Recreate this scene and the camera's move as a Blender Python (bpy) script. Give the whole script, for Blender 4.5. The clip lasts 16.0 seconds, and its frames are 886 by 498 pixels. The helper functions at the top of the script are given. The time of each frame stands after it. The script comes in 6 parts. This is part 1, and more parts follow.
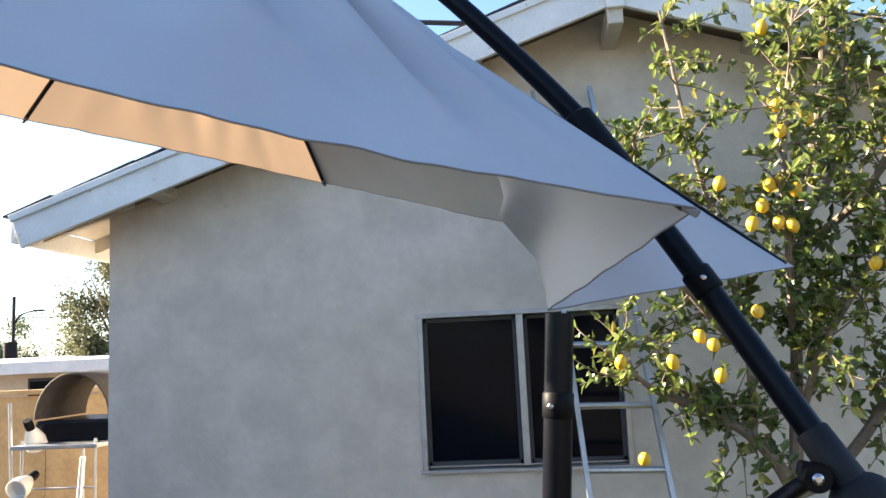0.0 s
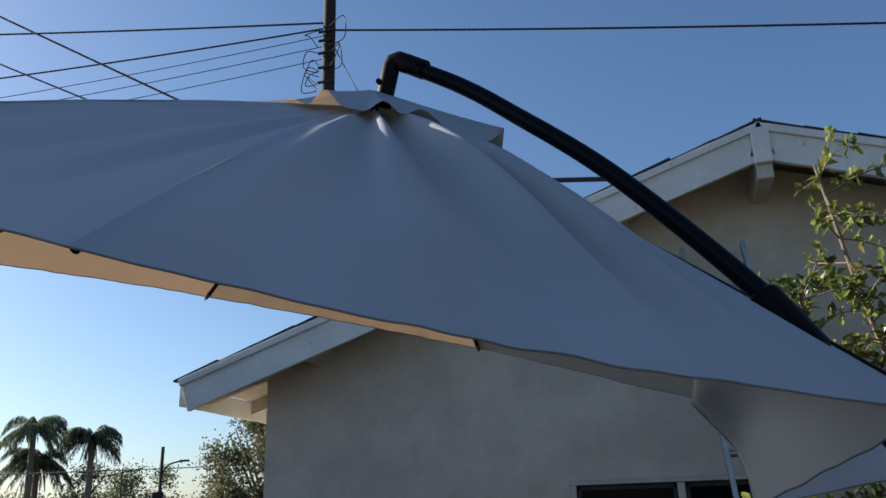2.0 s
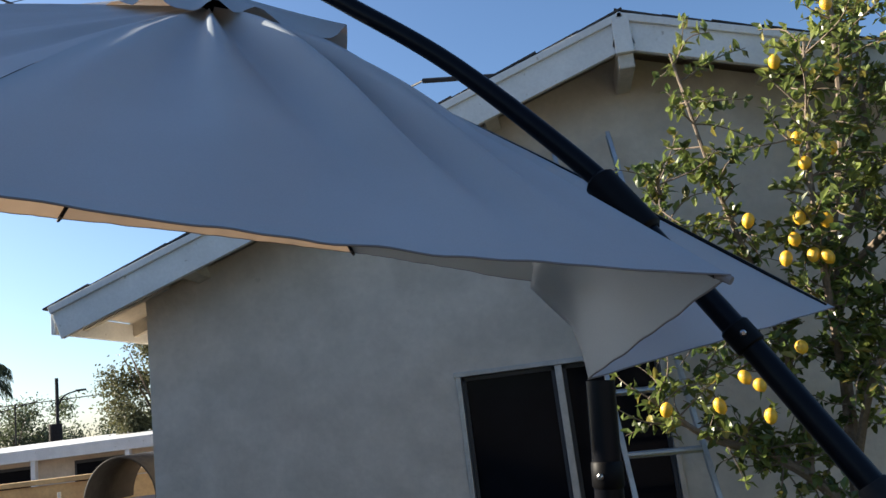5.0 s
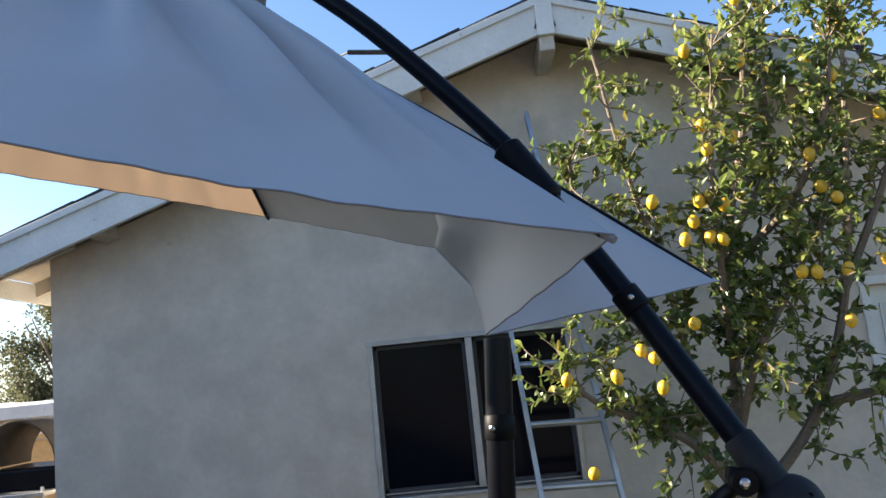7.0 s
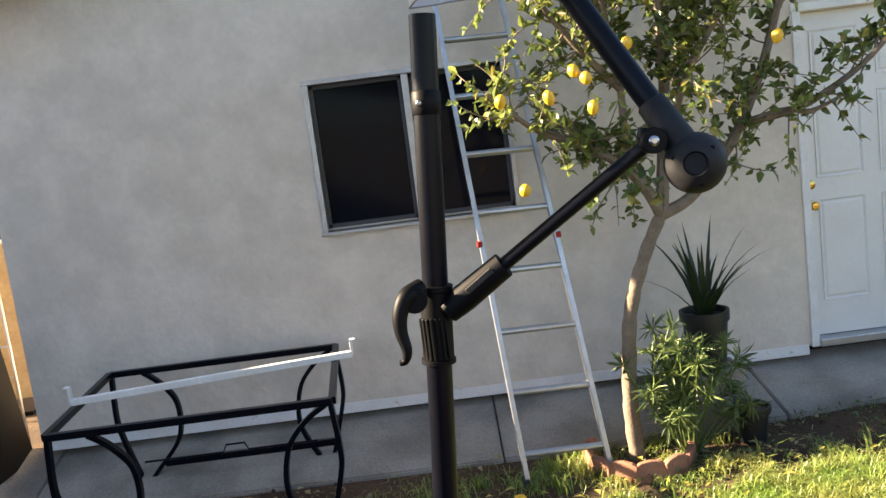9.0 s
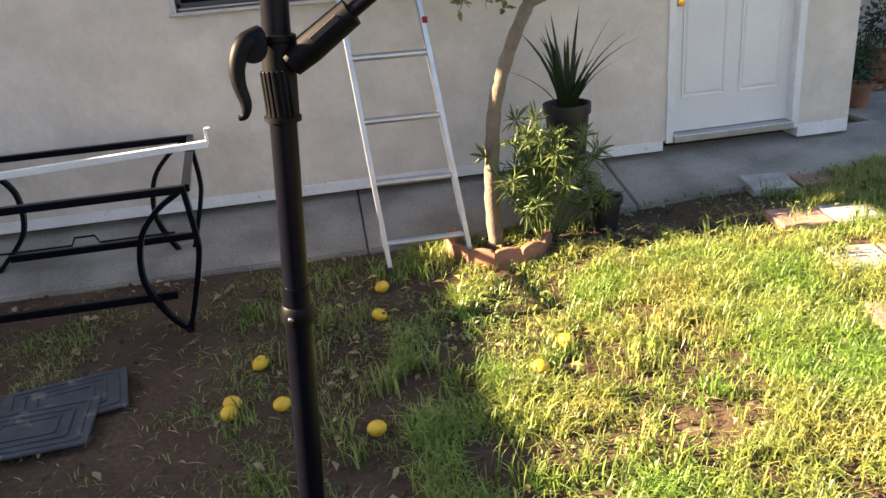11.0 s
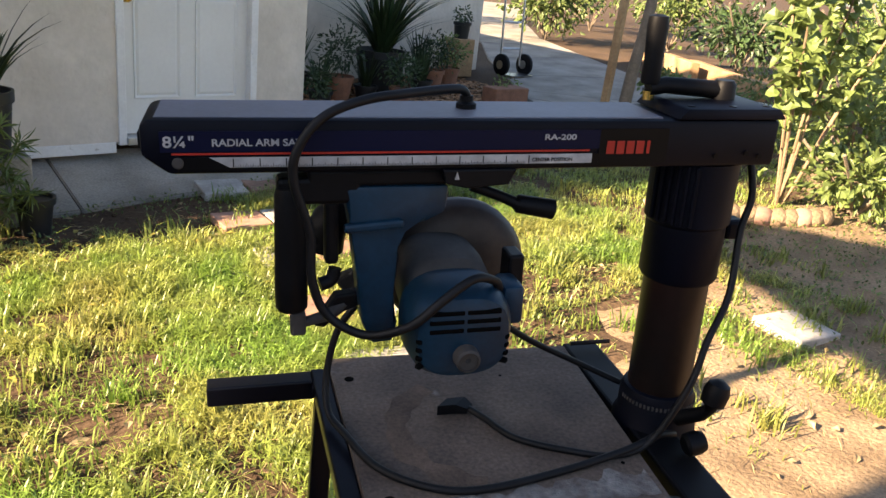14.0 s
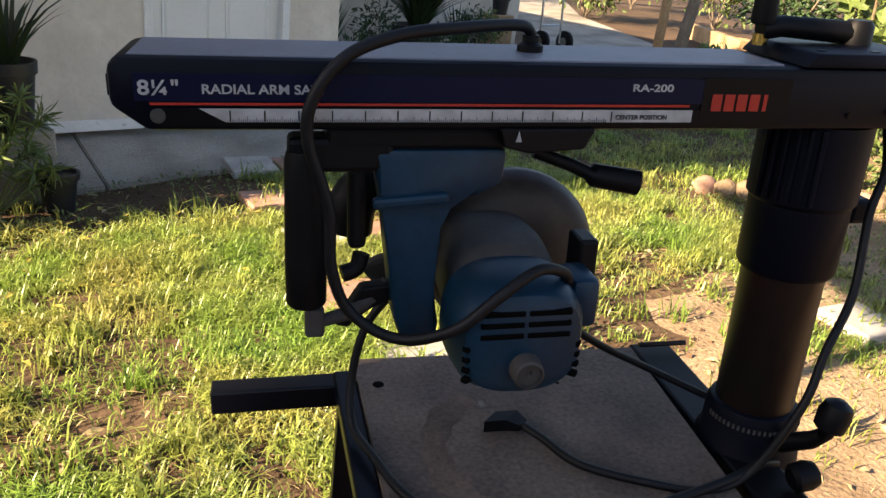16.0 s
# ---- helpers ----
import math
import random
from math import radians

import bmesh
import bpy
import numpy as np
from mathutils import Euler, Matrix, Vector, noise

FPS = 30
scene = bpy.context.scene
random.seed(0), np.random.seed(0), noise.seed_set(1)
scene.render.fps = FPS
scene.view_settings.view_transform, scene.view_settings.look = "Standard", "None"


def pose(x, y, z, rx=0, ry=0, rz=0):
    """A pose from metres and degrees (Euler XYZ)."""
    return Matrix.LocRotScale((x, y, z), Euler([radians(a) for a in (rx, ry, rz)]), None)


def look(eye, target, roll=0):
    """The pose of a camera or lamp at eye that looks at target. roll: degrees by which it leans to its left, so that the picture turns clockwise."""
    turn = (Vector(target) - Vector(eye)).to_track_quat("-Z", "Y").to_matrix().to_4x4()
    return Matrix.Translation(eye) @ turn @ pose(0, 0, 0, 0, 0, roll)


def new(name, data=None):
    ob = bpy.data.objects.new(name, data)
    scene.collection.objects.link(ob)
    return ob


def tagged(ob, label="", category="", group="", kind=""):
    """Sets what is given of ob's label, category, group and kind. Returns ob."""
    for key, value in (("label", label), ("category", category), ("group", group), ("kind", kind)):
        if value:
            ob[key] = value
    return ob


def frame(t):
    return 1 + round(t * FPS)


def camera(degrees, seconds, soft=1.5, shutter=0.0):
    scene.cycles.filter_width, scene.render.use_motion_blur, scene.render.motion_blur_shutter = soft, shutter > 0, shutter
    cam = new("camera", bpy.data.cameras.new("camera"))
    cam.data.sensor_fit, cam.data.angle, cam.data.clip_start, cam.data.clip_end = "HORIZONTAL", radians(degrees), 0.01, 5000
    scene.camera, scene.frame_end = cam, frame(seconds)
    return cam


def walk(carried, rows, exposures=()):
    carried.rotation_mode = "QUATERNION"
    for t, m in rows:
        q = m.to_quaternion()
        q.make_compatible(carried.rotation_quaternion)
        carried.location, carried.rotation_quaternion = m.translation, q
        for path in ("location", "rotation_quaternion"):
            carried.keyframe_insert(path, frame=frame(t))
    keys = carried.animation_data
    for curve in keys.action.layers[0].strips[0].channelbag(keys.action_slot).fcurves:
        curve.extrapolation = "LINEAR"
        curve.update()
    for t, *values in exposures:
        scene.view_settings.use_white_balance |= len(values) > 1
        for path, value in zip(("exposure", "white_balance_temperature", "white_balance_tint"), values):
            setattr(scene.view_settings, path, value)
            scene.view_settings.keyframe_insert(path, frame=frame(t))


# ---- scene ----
cam = camera(58.2, 16.0)
PATH = [
    (0, (0.661, 0.39, 2.067), (0.456, 2.363, 2.327), -2.7),
    (0.5, (0.616, 0.355, 2.133), (0.274, 2.28, 2.556), -3.3),
    (1, (0.594, 0.334, 2.163), (0.124, 2.199, 2.712), -2.8),
    (1.5, (0.547, 0.326, 2.159), (0.052, 2.159, 2.787), -2.2),
    (2, (0.552, 0.343, 2.154), (0.063, 2.177, 2.783), -1.8),
    (2.5, (0.567, 0.35, 2.155), (0.014, 2.166, 2.783), -2.2),
    (3, (0.598, 0.371, 2.157), (0.043, 2.188, 2.784), -4.9),
    (3.5, (0.6, 0.367, 2.156), (0.04, 2.196, 2.739), -6.5),
    (4, (0.611, 0.38, 2.147), (0.168, 2.267, 2.639), -6.6),
    (4.5, (0.643, 0.379, 2.136), (0.299, 2.307, 2.539), -7.3),
    (5, (0.665, 0.374, 2.13), (0.399, 2.319, 2.512), -7.2),
    (5.2, (0.677, 0.374, 2.121), (0.443, 2.324, 2.497), -6.8),
    (7.5, (0.697, 0.32, 2.071), (0.627, 2.296, 2.372), -5.9),
    (8, (0.699, 0.308, 2.064), (0.64, 2.286, 2.353), -6.2),
    (8.5, (0.711, 0.292, 1.976), (0.714, 2.292, 2.012), -6.9),
    (9, (0.709, 0.296, 1.863), (0.706, 2.277, 1.591), -7.3),
    (9.2, (0.717, 0.305, 1.837), (0.66, 2.277, 1.507), -7.0),
    (11.3, (0.772, 0.339, 1.701), (1.09, 2.158, 0.933), -3.9),
    (11.5, (0.792, 0.33, 1.693), (1.148, 2.142, 0.925), -3.2),
    (12, (0.839, 0.342, 1.691), (1.262, 2.138, 0.919), -2.1),
    (12.5, (0.936, 0.346, 1.673), (1.664, 2.05, 0.922), 0.1),
    (12.7, (0.97, 0.324, 1.674), (1.85, 1.967, 0.949), 1.1),
    (13, (1.004, 0.298, 1.667), (2.127, 1.793, 0.959), 2.2),
    (13.5, (1.067, 0.265, 1.637), (2.337, 1.613, 0.882), 3.8),
    (14, (1.217, 0.221, 1.591), (2.49, 1.602, 0.905), 6.6),
    (14.5, (1.305, 0.181, 1.559), (2.434, 1.64, 0.786), 5.4),
    (15, (1.257, 0.18, 1.543), (2.366, 1.674, 0.809), 3.0),
    (15.5, (1.278, 0.273, 1.497), (2.482, 1.695, 0.77), 5.2),
    (16, (1.336, 0.382, 1.515), (2.539, 1.8, 0.779), 6.5),
]
EXPOSURES = [(0.0, 2.8, 6150, 11), (0.7, 2.2, 5700, 10), (1.0, 2.0, 5700, 9), (1.5, 1.32, 5700, 8), (2.2, 1.06, 5700, 8), (4.0, 1.0, 5700, 8), (5.0, 1.5, 5800, 9), (7.5, 2.35, 5950, 10), (8.1, 2.6, 6100, 10), (8.5, 2.75, 6600, 12), (9.0, 2.98, 7000, 13), (11.5, 3.08, 7500, 18), (12.5, 2.8, 7500, 18), (13.0, 2.88, 7500, 17), (14.5, 2.7, 7550, 16), (16.0, 2.65, 7550, 16)]
walk(cam, [(t, look(eye, target, roll)) for t, eye, target, roll in PATH], EXPOSURES)


# ---- light ----
SUN_M, SUN_K = 2.2, 0.385  # ground shift of a shadow per metre of height: +x, -y
sun_to = Vector((-SUN_M, SUN_K, 1)).normalized()
world = bpy.data.worlds.new("sky")
scene.world = world
world.use_nodes = True
wn = world.node_tree
sky = wn.nodes.new("ShaderNodeTexSky")
sky.sky_type = "NISHITA"
sky.sun_disc = False
sky.sun_elevation = math.asin(sun_to.z)
sky.sun_rotation = math.atan2(sun_to.x, sun_to.y)
sky.dust_density = 1.0
sky.ozone_density = 2.8
wn.nodes["Background"].inputs["Strength"].default_value = 0.06
wn.links.new(sky.outputs[0], wn.nodes["Background"].inputs[0])
sun_data = bpy.data.lights.new("sun", "SUN")
sun_data.energy = 5.0
sun_data.angle = radians(0.6)
sun_data.color = (1.0, 0.83, 0.6)
sun = new("sun", sun_data)
sun.matrix_world = look((0, 0, 30), Vector((0, 0, 30)) - sun_to)


# ---- materials ----
def mat(name, color, rough=0.6, metal=0.0, var=0.12, scale=6.0, fine=60.0, bump=0.0, tint=None, bump_scale=None, random_tint=0.0, spec=0.5, translucent=0.0, wear=None, through_color=None):
    """A node material: base colour varied at two scales, with optional relief, tint patches and per-piece variation."""
    m = bpy.data.materials.new(name)
    m.use_nodes = True
    n, l = m.node_tree.nodes, m.node_tree.links
    b = n["Principled BSDF"]
    b.inputs["Roughness"].default_value = rough
    b.inputs["Metallic"].default_value = metal
    b.inputs["Specular IOR Level"].default_value = spec
    co = n.new("ShaderNodeTexCoord")
    big = n.new("ShaderNodeTexNoise")
    big.inputs["Scale"].default_value = scale
    big.inputs["Detail"].default_value = 5
    small = n.new("ShaderNodeTexNoise")
    small.inputs["Scale"].default_value = fine
    small.inputs["Detail"].default_value = 4
    for t in (big, small):
        l.new(co.outputs["Object"], t.inputs["Vector"])
    ramp = n.new("ShaderNodeValToRGB")
    c = Vector(color[:3])
    c2 = Vector(tint[:3]) if tint else c * (1 - var * 2)
    ramp.color_ramp.elements[0].position, ramp.color_ramp.elements[1].position = 0.36, 0.66
    ramp.color_ramp.elements[0].color = (*c2, 1)
    ramp.color_ramp.elements[1].color = (*c, 1)
    l.new(big.outputs["Fac"], ramp.inputs[0])
    mix = n.new("ShaderNodeMix")
    mix.data_type, mix.blend_type = "RGBA", "MULTIPLY"
    mix.inputs["Factor"].default_value = 1.0
    r2 = n.new("ShaderNodeValToRGB")
    r2.color_ramp.elements[0].position, r2.color_ramp.elements[1].position = 0.3, 0.7
    lo = 1 - var * 1.5
    r2.color_ramp.elements[0].color = (lo, lo, lo, 1)
    r2.color_ramp.elements[1].color = (1, 1, 1, 1)
    l.new(small.outputs["Fac"], r2.inputs[0])
    l.new(ramp.outputs[0], mix.inputs["A"])
    l.new(r2.outputs[0], mix.inputs["B"])
    out = mix.outputs["Result"]
    if wear:
        wn_ = n.new("ShaderNodeTexNoise")
        wn_.inputs["Scale"].default_value = wear[1]
        wn_.inputs["Detail"].default_value = 6
        l.new(co.outputs["Object"], wn_.inputs["Vector"])
        wr = n.new("ShaderNodeValToRGB")
        wr.color_ramp.elements[0].position, wr.color_ramp.elements[1].position = wear[2], wear[2] + 0.06
        wr.color_ramp.elements[0].color, wr.color_ramp.elements[1].color = (0, 0, 0, 1), (1, 1, 1, 1)
        l.new(wn_.outputs["Fac"], wr.inputs[0])
        wm = n.new("ShaderNodeMix")
        wm.data_type = "RGBA"
        l.new(wr.outputs[0], wm.inputs["Factor"])
        l.new(out, wm.inputs["A"])
        wm.inputs["B"].default_value = (*wear[0], 1)
        out = wm.outputs["Result"]
    if random_tint:
        for src in ("ShaderNodeObjectInfo", "ShaderNodeNewGeometry"):
            inf = n.new(src)
            hsv = n.new("ShaderNodeHueSaturation")
            mr = n.new("ShaderNodeMapRange")
            mr.inputs["To Min"].default_value, mr.inputs["To Max"].default_value = 1 - random_tint, 1 + random_tint
            l.new(inf.outputs["Random" if src == "ShaderNodeObjectInfo" else "Random Per Island"], mr.inputs["Value"])
            l.new(mr.outputs[0], hsv.inputs["Value"])
            l.new(out, hsv.inputs["Color"])
            out = hsv.outputs[0]
    l.new(out, b.inputs["Base Color"])
    if bump:
        bn = n.new("ShaderNodeBump")
        bn.inputs["Strength"].default_value = bump
        bn.inputs["Distance"].default_value = 0.01
        t3 = n.new("ShaderNodeTexNoise")
        t3.inputs["Scale"].default_value = bump_scale or fine
        t3.inputs["Detail"].default_value = 6
        l.new(co.outputs["Object"], t3.inputs["Vector"])
        l.new(t3.outputs["Fac"], bn.inputs["Height"])
        l.new(bn.outputs[0], b.inputs["Normal"])
    if translucent:
        tr = n.new("ShaderNodeBsdfTranslucent")
        l.new(out, tr.inputs["Color"])
        if through_color:
            m.node_tree.links.remove(tr.inputs["Color"].links[0])
            tr.inputs["Color"].default_value = (*through_color, 1)
        sh = n.new("ShaderNodeMixShader")
        sh.inputs[0].default_value = translucent
        l.new(b.outputs[0], sh.inputs[1])
        l.new(tr.outputs[0], sh.inputs[2])
        l.new(sh.outputs[0], n["Material Output"].inputs["Surface"])
    return m


STUCCO = mat("stucco", (0.665, 0.6, 0.515), 0.92, var=0.045, scale=4.5, fine=28, bump=0.85, bump_scale=17, tint=(0.565, 0.51, 0.435), spec=0.2, wear=((0.47, 0.42, 0.35), 8, 0.73))
WHITE_WOOD = mat("painted_wood", (0.74, 0.74, 0.72), 0.6, var=0.06, scale=5, fine=50, bump=0.15, wear=((0.4, 0.38, 0.34), 22, 0.68))
WHITE_DOOR = mat("door_paint", (0.68, 0.68, 0.65), 0.45, var=0.03, scale=3, fine=40)
SHINGLE = mat("shingle", (0.075, 0.07, 0.068), 0.95, var=0.25, scale=8, fine=160, bump=0.6, random_tint=0.25)
SOFFIT = mat("soffit_wood", (0.6, 0.55, 0.47), 0.75, var=0.1, scale=7, fine=40)
CONCRETE = mat("concrete", (0.35, 0.322, 0.28), 0.9, var=0.2, scale=2.5, fine=80, bump=0.4, tint=(0.21, 0.19, 0.16), spec=0.3)
ALU = mat("aluminium", (0.52, 0.53, 0.54), 0.38, metal=0.85, var=0.08, scale=12, fine=90)
DARK_FRAME = mat("dark_screen_frame", (0.05, 0.05, 0.055), 0.5, var=0.1)
BLACK_METAL = mat("black_powder_coat", (0.004, 0.0046, 0.008), 0.3, spec=0.13, var=0.15, scale=15, fine=150, wear=((0.03, 0.03, 0.03), 40, 0.78))
BLACK_PLASTIC = mat("black_plastic", (0.004, 0.004, 0.005), 0.5, spec=0.12, var=0.15, scale=20, fine=140, wear=((0.018, 0.017, 0.016), 30, 0.76))
GREY_PLASTIC = mat("weathered_plastic", (0.05, 0.046, 0.043), 0.7, spec=0.25, var=0.15, scale=18, fine=120)
HINGE = mat("faded_black_plastic", (0.016, 0.016, 0.018), 0.6, spec=0.22, var=0.2, scale=14, fine=120)
GUARD = mat("brown_guard_paint", (0.04, 0.03, 0.026), 0.5, spec=0.3, var=0.2, scale=10, fine=90, tint=(0.028, 0.021, 0.018))
LINE_GREY = mat("weathered_line", (0.17, 0.155, 0.16), 0.5, var=0.2, scale=30, fine=200)
STEEL = mat("bright_steel", (0.55, 0.55, 0.55), 0.3, metal=1.0, var=0.1)
FABRIC = mat("canopy_cloth", (0.365, 0.41, 0.46), 0.5, var=0.06, scale=2.2, fine=400, bump=0.1, bump_scale=600, spec=0.55, translucent=0.135, through_color=(0.8, 0.55, 0.35))
FABRIC_EDGE = mat("canopy_seam", (0.22, 0.2, 0.2), 0.85, var=0.1)
DIRT = mat("lawn_soil", (0.11, 0.071, 0.044), 0.95, var=0.3, scale=2.2, fine=55, bump=1.0, bump_scale=28, tint=(0.07, 0.044, 0.028), spec=0.2)
GRASS = mat("grass_blade", (0.165, 0.28, 0.05), 0.42, var=0.2, scale=2, fine=9, tint=(0.31, 0.32, 0.09), random_tint=0.38, translucent=0.35)
PALE_DIRT = mat("dry_trodden_dirt", (0.33, 0.24, 0.155), 0.95, var=0.28, scale=3.5, fine=70, bump=0.9, bump_scale=55, tint=(0.2, 0.14, 0.088), spec=0.2)
DRY = mat("dry_grass", (0.45, 0.35, 0.19), 0.8, var=0.2, scale=3, fine=20, random_tint=0.3, translucent=0.2)
LEAF = mat("citrus_leaf", (0.2, 0.23, 0.06), 0.3, var=0.18, scale=3, fine=30, tint=(0.085, 0.125, 0.034), random_tint=0.5, translucent=0.45)
PALM = mat("palm_frond", (0.2, 0.24, 0.13), 0.5, var=0.2, random_tint=0.35, translucent=0.4)
OLIVE = mat("olive_foliage", (0.17, 0.17, 0.075), 0.55, var=0.2, random_tint=0.4, translucent=0.3)
YELLOW_LEAF = mat("yellowing_leaf", (0.42, 0.37, 0.09), 0.45, var=0.15, random_tint=0.2, translucent=0.35)
LEMON = mat("lemon_skin", (0.8, 0.47, 0.03), 0.42, var=0.08, scale=14, fine=200, bump=0.25, bump_scale=180, random_tint=0.08)
BARK = mat("bark", (0.24, 0.185, 0.135), 0.9, var=0.2, scale=12, fine=70, bump=0.5, tint=(0.18, 0.14, 0.1))
TERRACOTTA = mat("terracotta", (0.3, 0.135, 0.08), 0.85, var=0.15, scale=9, fine=60, bump=0.2, random_tint=0.1)
GLASS_DARK = mat("dark_glass", (0.005, 0.0065, 0.011), 0.1, var=0.1, spec=0.07)
BRASS = mat("brass", (0.7, 0.46, 0.12), 0.25, metal=1.0, var=0.08)
SAW_PAINT = mat("navy_saw_paint", (0.002, 0.0026, 0.0065), 0.48, spec=0.09, var=0.12, scale=12, fine=160, wear=((0.012, 0.013, 0.018), 35, 0.8))
SAW_TOP = mat("grey_saw_top", (0.12, 0.122, 0.145), 0.55, var=0.12, scale=7, fine=130)
BLUE_PAINT = mat("blue_cast_paint", (0.003, 0.025, 0.05), 0.42, spec=0.22, var=0.18, scale=14, fine=120, wear=((0.018, 0.03, 0.038), 28, 0.72))
RUST = mat("rusty_steel", (0.014, 0.0055, 0.004), 0.38, spec=0.25, metal=0.05, var=0.25, scale=9, fine=70, tint=(0.008, 0.005, 0.004))
BOARD = mat("weathered_particle_board", (0.135, 0.102, 0.08), 0.85, var=0.3, scale=9, fine=160, bump=0.4, bump_scale=90, tint=(0.075, 0.056, 0.046), spec=0.3, wear=((0.18, 0.165, 0.15), 11, 0.66))
BOARD_STAIN = mat("stained_board", (0.06, 0.043, 0.034), 0.9, var=0.25, scale=9, fine=200, bump=0.25, tint=(0.14, 0.1, 0.075), spec=0.2)
BOARD_EDGE = mat("swollen_board_edge", (0.05, 0.028, 0.017), 0.95, var=0.3, scale=25, fine=150, bump=0.8, bump_scale=60)
PALE_CHIP = mat("peeling_board_face", (0.2, 0.19, 0.18), 0.85, var=0.3, scale=24, fine=90, bump=0.7, bump_scale=70, tint=(0.09, 0.07, 0.058))
RUBBER = mat("rubber_cord", (0.005, 0.005, 0.006), 0.55, spec=0.2, var=0.2, scale=30, fine=150)
INK_NAVY = mat("label_navy", (0.003, 0.0045, 0.02), 0.4, var=0.05, spec=0.1)
INK_WHITE = mat("label_white", (0.36, 0.36, 0.36), 0.4, var=0.12, scale=30, spec=0.15)
INK_RED = mat("label_red", (0.34, 0.03, 0.02), 0.4, var=0.08, spec=0.15)
DEEP_HOLE = mat("unlit_hollow", (0.003, 0.003, 0.003), 0.95, var=0.05, spec=0.02)
INK_BLACK = mat("label_black", (0.002, 0.002, 0.0025), 0.4, var=0.05, spec=0.1)
WOOD = mat("fence_wood", (0.44, 0.28, 0.14), 0.8, var=0.18, scale=5, fine=40, tint=(0.3, 0.18, 0.09), random_tint=0.12)
DARK_WOOD = mat("pole_wood", (0.034, 0.025, 0.02), 0.9, var=0.2, scale=9, fine=50)
WIRE = mat("wire", (0.02, 0.02, 0.022), 0.6, var=0.1)
BLACKENED = mat("blackened_board", (0.011, 0.009, 0.008), 0.8, spec=0.2, var=0.2, scale=6, fine=40)
# ochre raised to stand in for sunlight; the sun misses the fence's near face
FENCE_PLY = mat("brightened_plywood", (0.62, 0.43, 0.2), 0.8, var=0.12, scale=4, fine=30, tint=(0.5, 0.33, 0.15), random_tint=0.08)
MULCH = mat("bark_mulch", (0.4, 0.21, 0.105), 0.9, var=0.2, scale=6, fine=40, random_tint=0.4)
SLATE = mat("paver_stone", (0.42, 0.4, 0.37), 0.9, var=0.15, scale=6, fine=60, bump=0.3, random_tint=0.12)
BRICK = mat("paver_brick", (0.33, 0.19, 0.14), 0.9, var=0.15, scale=7, fine=60, bump=0.3, random_tint=0.15)
GREEN_DARK = mat("dark_foliage", (0.045, 0.085, 0.03), 0.5, var=0.2, random_tint=0.4, translucent=0.2)
GREEN_FERN = mat("feathery_foliage", (0.22, 0.31, 0.09), 0.5, var=0.2, random_tint=0.35, translucent=0.3)
POT_BLACK = mat("nursery_pot", (0.01, 0.011, 0.013), 0.5, var=0.15)
RUBBER_MAT = mat("ridged_rubber", (0.055, 0.065, 0.075), 0.75, var=0.2, scale=12, fine=80, wear=((0.16, 0.14, 0.11), 10, 0.6))


# ---- mesh helpers ----
def part(name, bm, material, parent=None, label="", smooth=False):
    """Links a bmesh as one mesh object, under a thing or a part."""
    me = bpy.data.meshes.new(name)
    bmesh.ops.recalc_face_normals(bm, faces=bm.faces)
    if smooth:
        for f in bm.faces:
            f.smooth = True
    bm.to_mesh(me)
    bm.free()
    me.materials.append(material)
    if smooth:
        me.set_sharp_from_angle(angle=radians(38))
    ob = new(name, me)
    if parent:
        ob.parent = parent
    if label:
        ob["label"] = label
    return ob


def raw(name, verts, faces, material, parent=None, label="", smooth=False):
    me = bpy.data.meshes.new(name)
    me.from_pydata(verts, [], faces)
    me.materials.append(material)
    if smooth:
        me.polygons.foreach_set("use_smooth", [True] * len(me.polygons))
    ob = new(name, me)
    if parent:
        ob.parent = parent
    if label:
        ob["label"] = label
    return ob


def thing(name, label, category, at=(0, 0, 0), group="", kind=""):
    ob = new(name)
    ob.empty_display_size = 0.1
    ob.location = at
    return tagged(ob, label, category, group, kind)


def box(bm, size, m=None, bevel=0.0, seg=2):
    """A bevelled box of that size, centred, moved by the matrix m (or a place)."""
    made = bmesh.ops.create_cube(bm, size=1.0)["verts"]
    bmesh.ops.scale(bm, vec=size, verts=made)
    if bevel:
        edges = list({e for v in made for e in v.link_edges})
        made = bmesh.ops.bevel(bm, geom=made + edges, offset=bevel, segments=seg, profile=0.5, affect="EDGES")["verts"]
    if m is not None:
        if not isinstance(m, Matrix):
            m = Matrix.Translation(m)
        bmesh.ops.transform(bm, matrix=m, verts=made)
    return bm


def B():
    return bmesh.new()


def tube(bm, pts, r, n=10, caps=True):
    """A round bar along points; r is one radius or one for each point."""
    pts = [Vector(p) for p in pts]
    rs = r if isinstance(r, (list, tuple)) else [r] * len(pts)
    up = None
    rings = []
    for i, p in enumerate(pts):
        d = (pts[min(i + 1, len(pts) - 1)] - pts[max(i - 1, 0)]).normalized()
        if up is None:
            up = d.orthogonal().normalized()
        up = (up - d * up.dot(d)).normalized()
        side = d.cross(up)
        rings.append([bm.verts.new(p + (up * math.cos(a) + side * math.sin(a)) * rs[i]) for a in (2 * math.pi * k / n for k in range(n))])
    for a, b in zip(rings, rings[1:]):
        for k in range(n):
            bm.faces.new((a[k], a[(k + 1) % n], b[(k + 1) % n], b[k]))
    if caps:
        bm.faces.new(rings[0])
        bm.faces.new(rings[-1])
    return bm


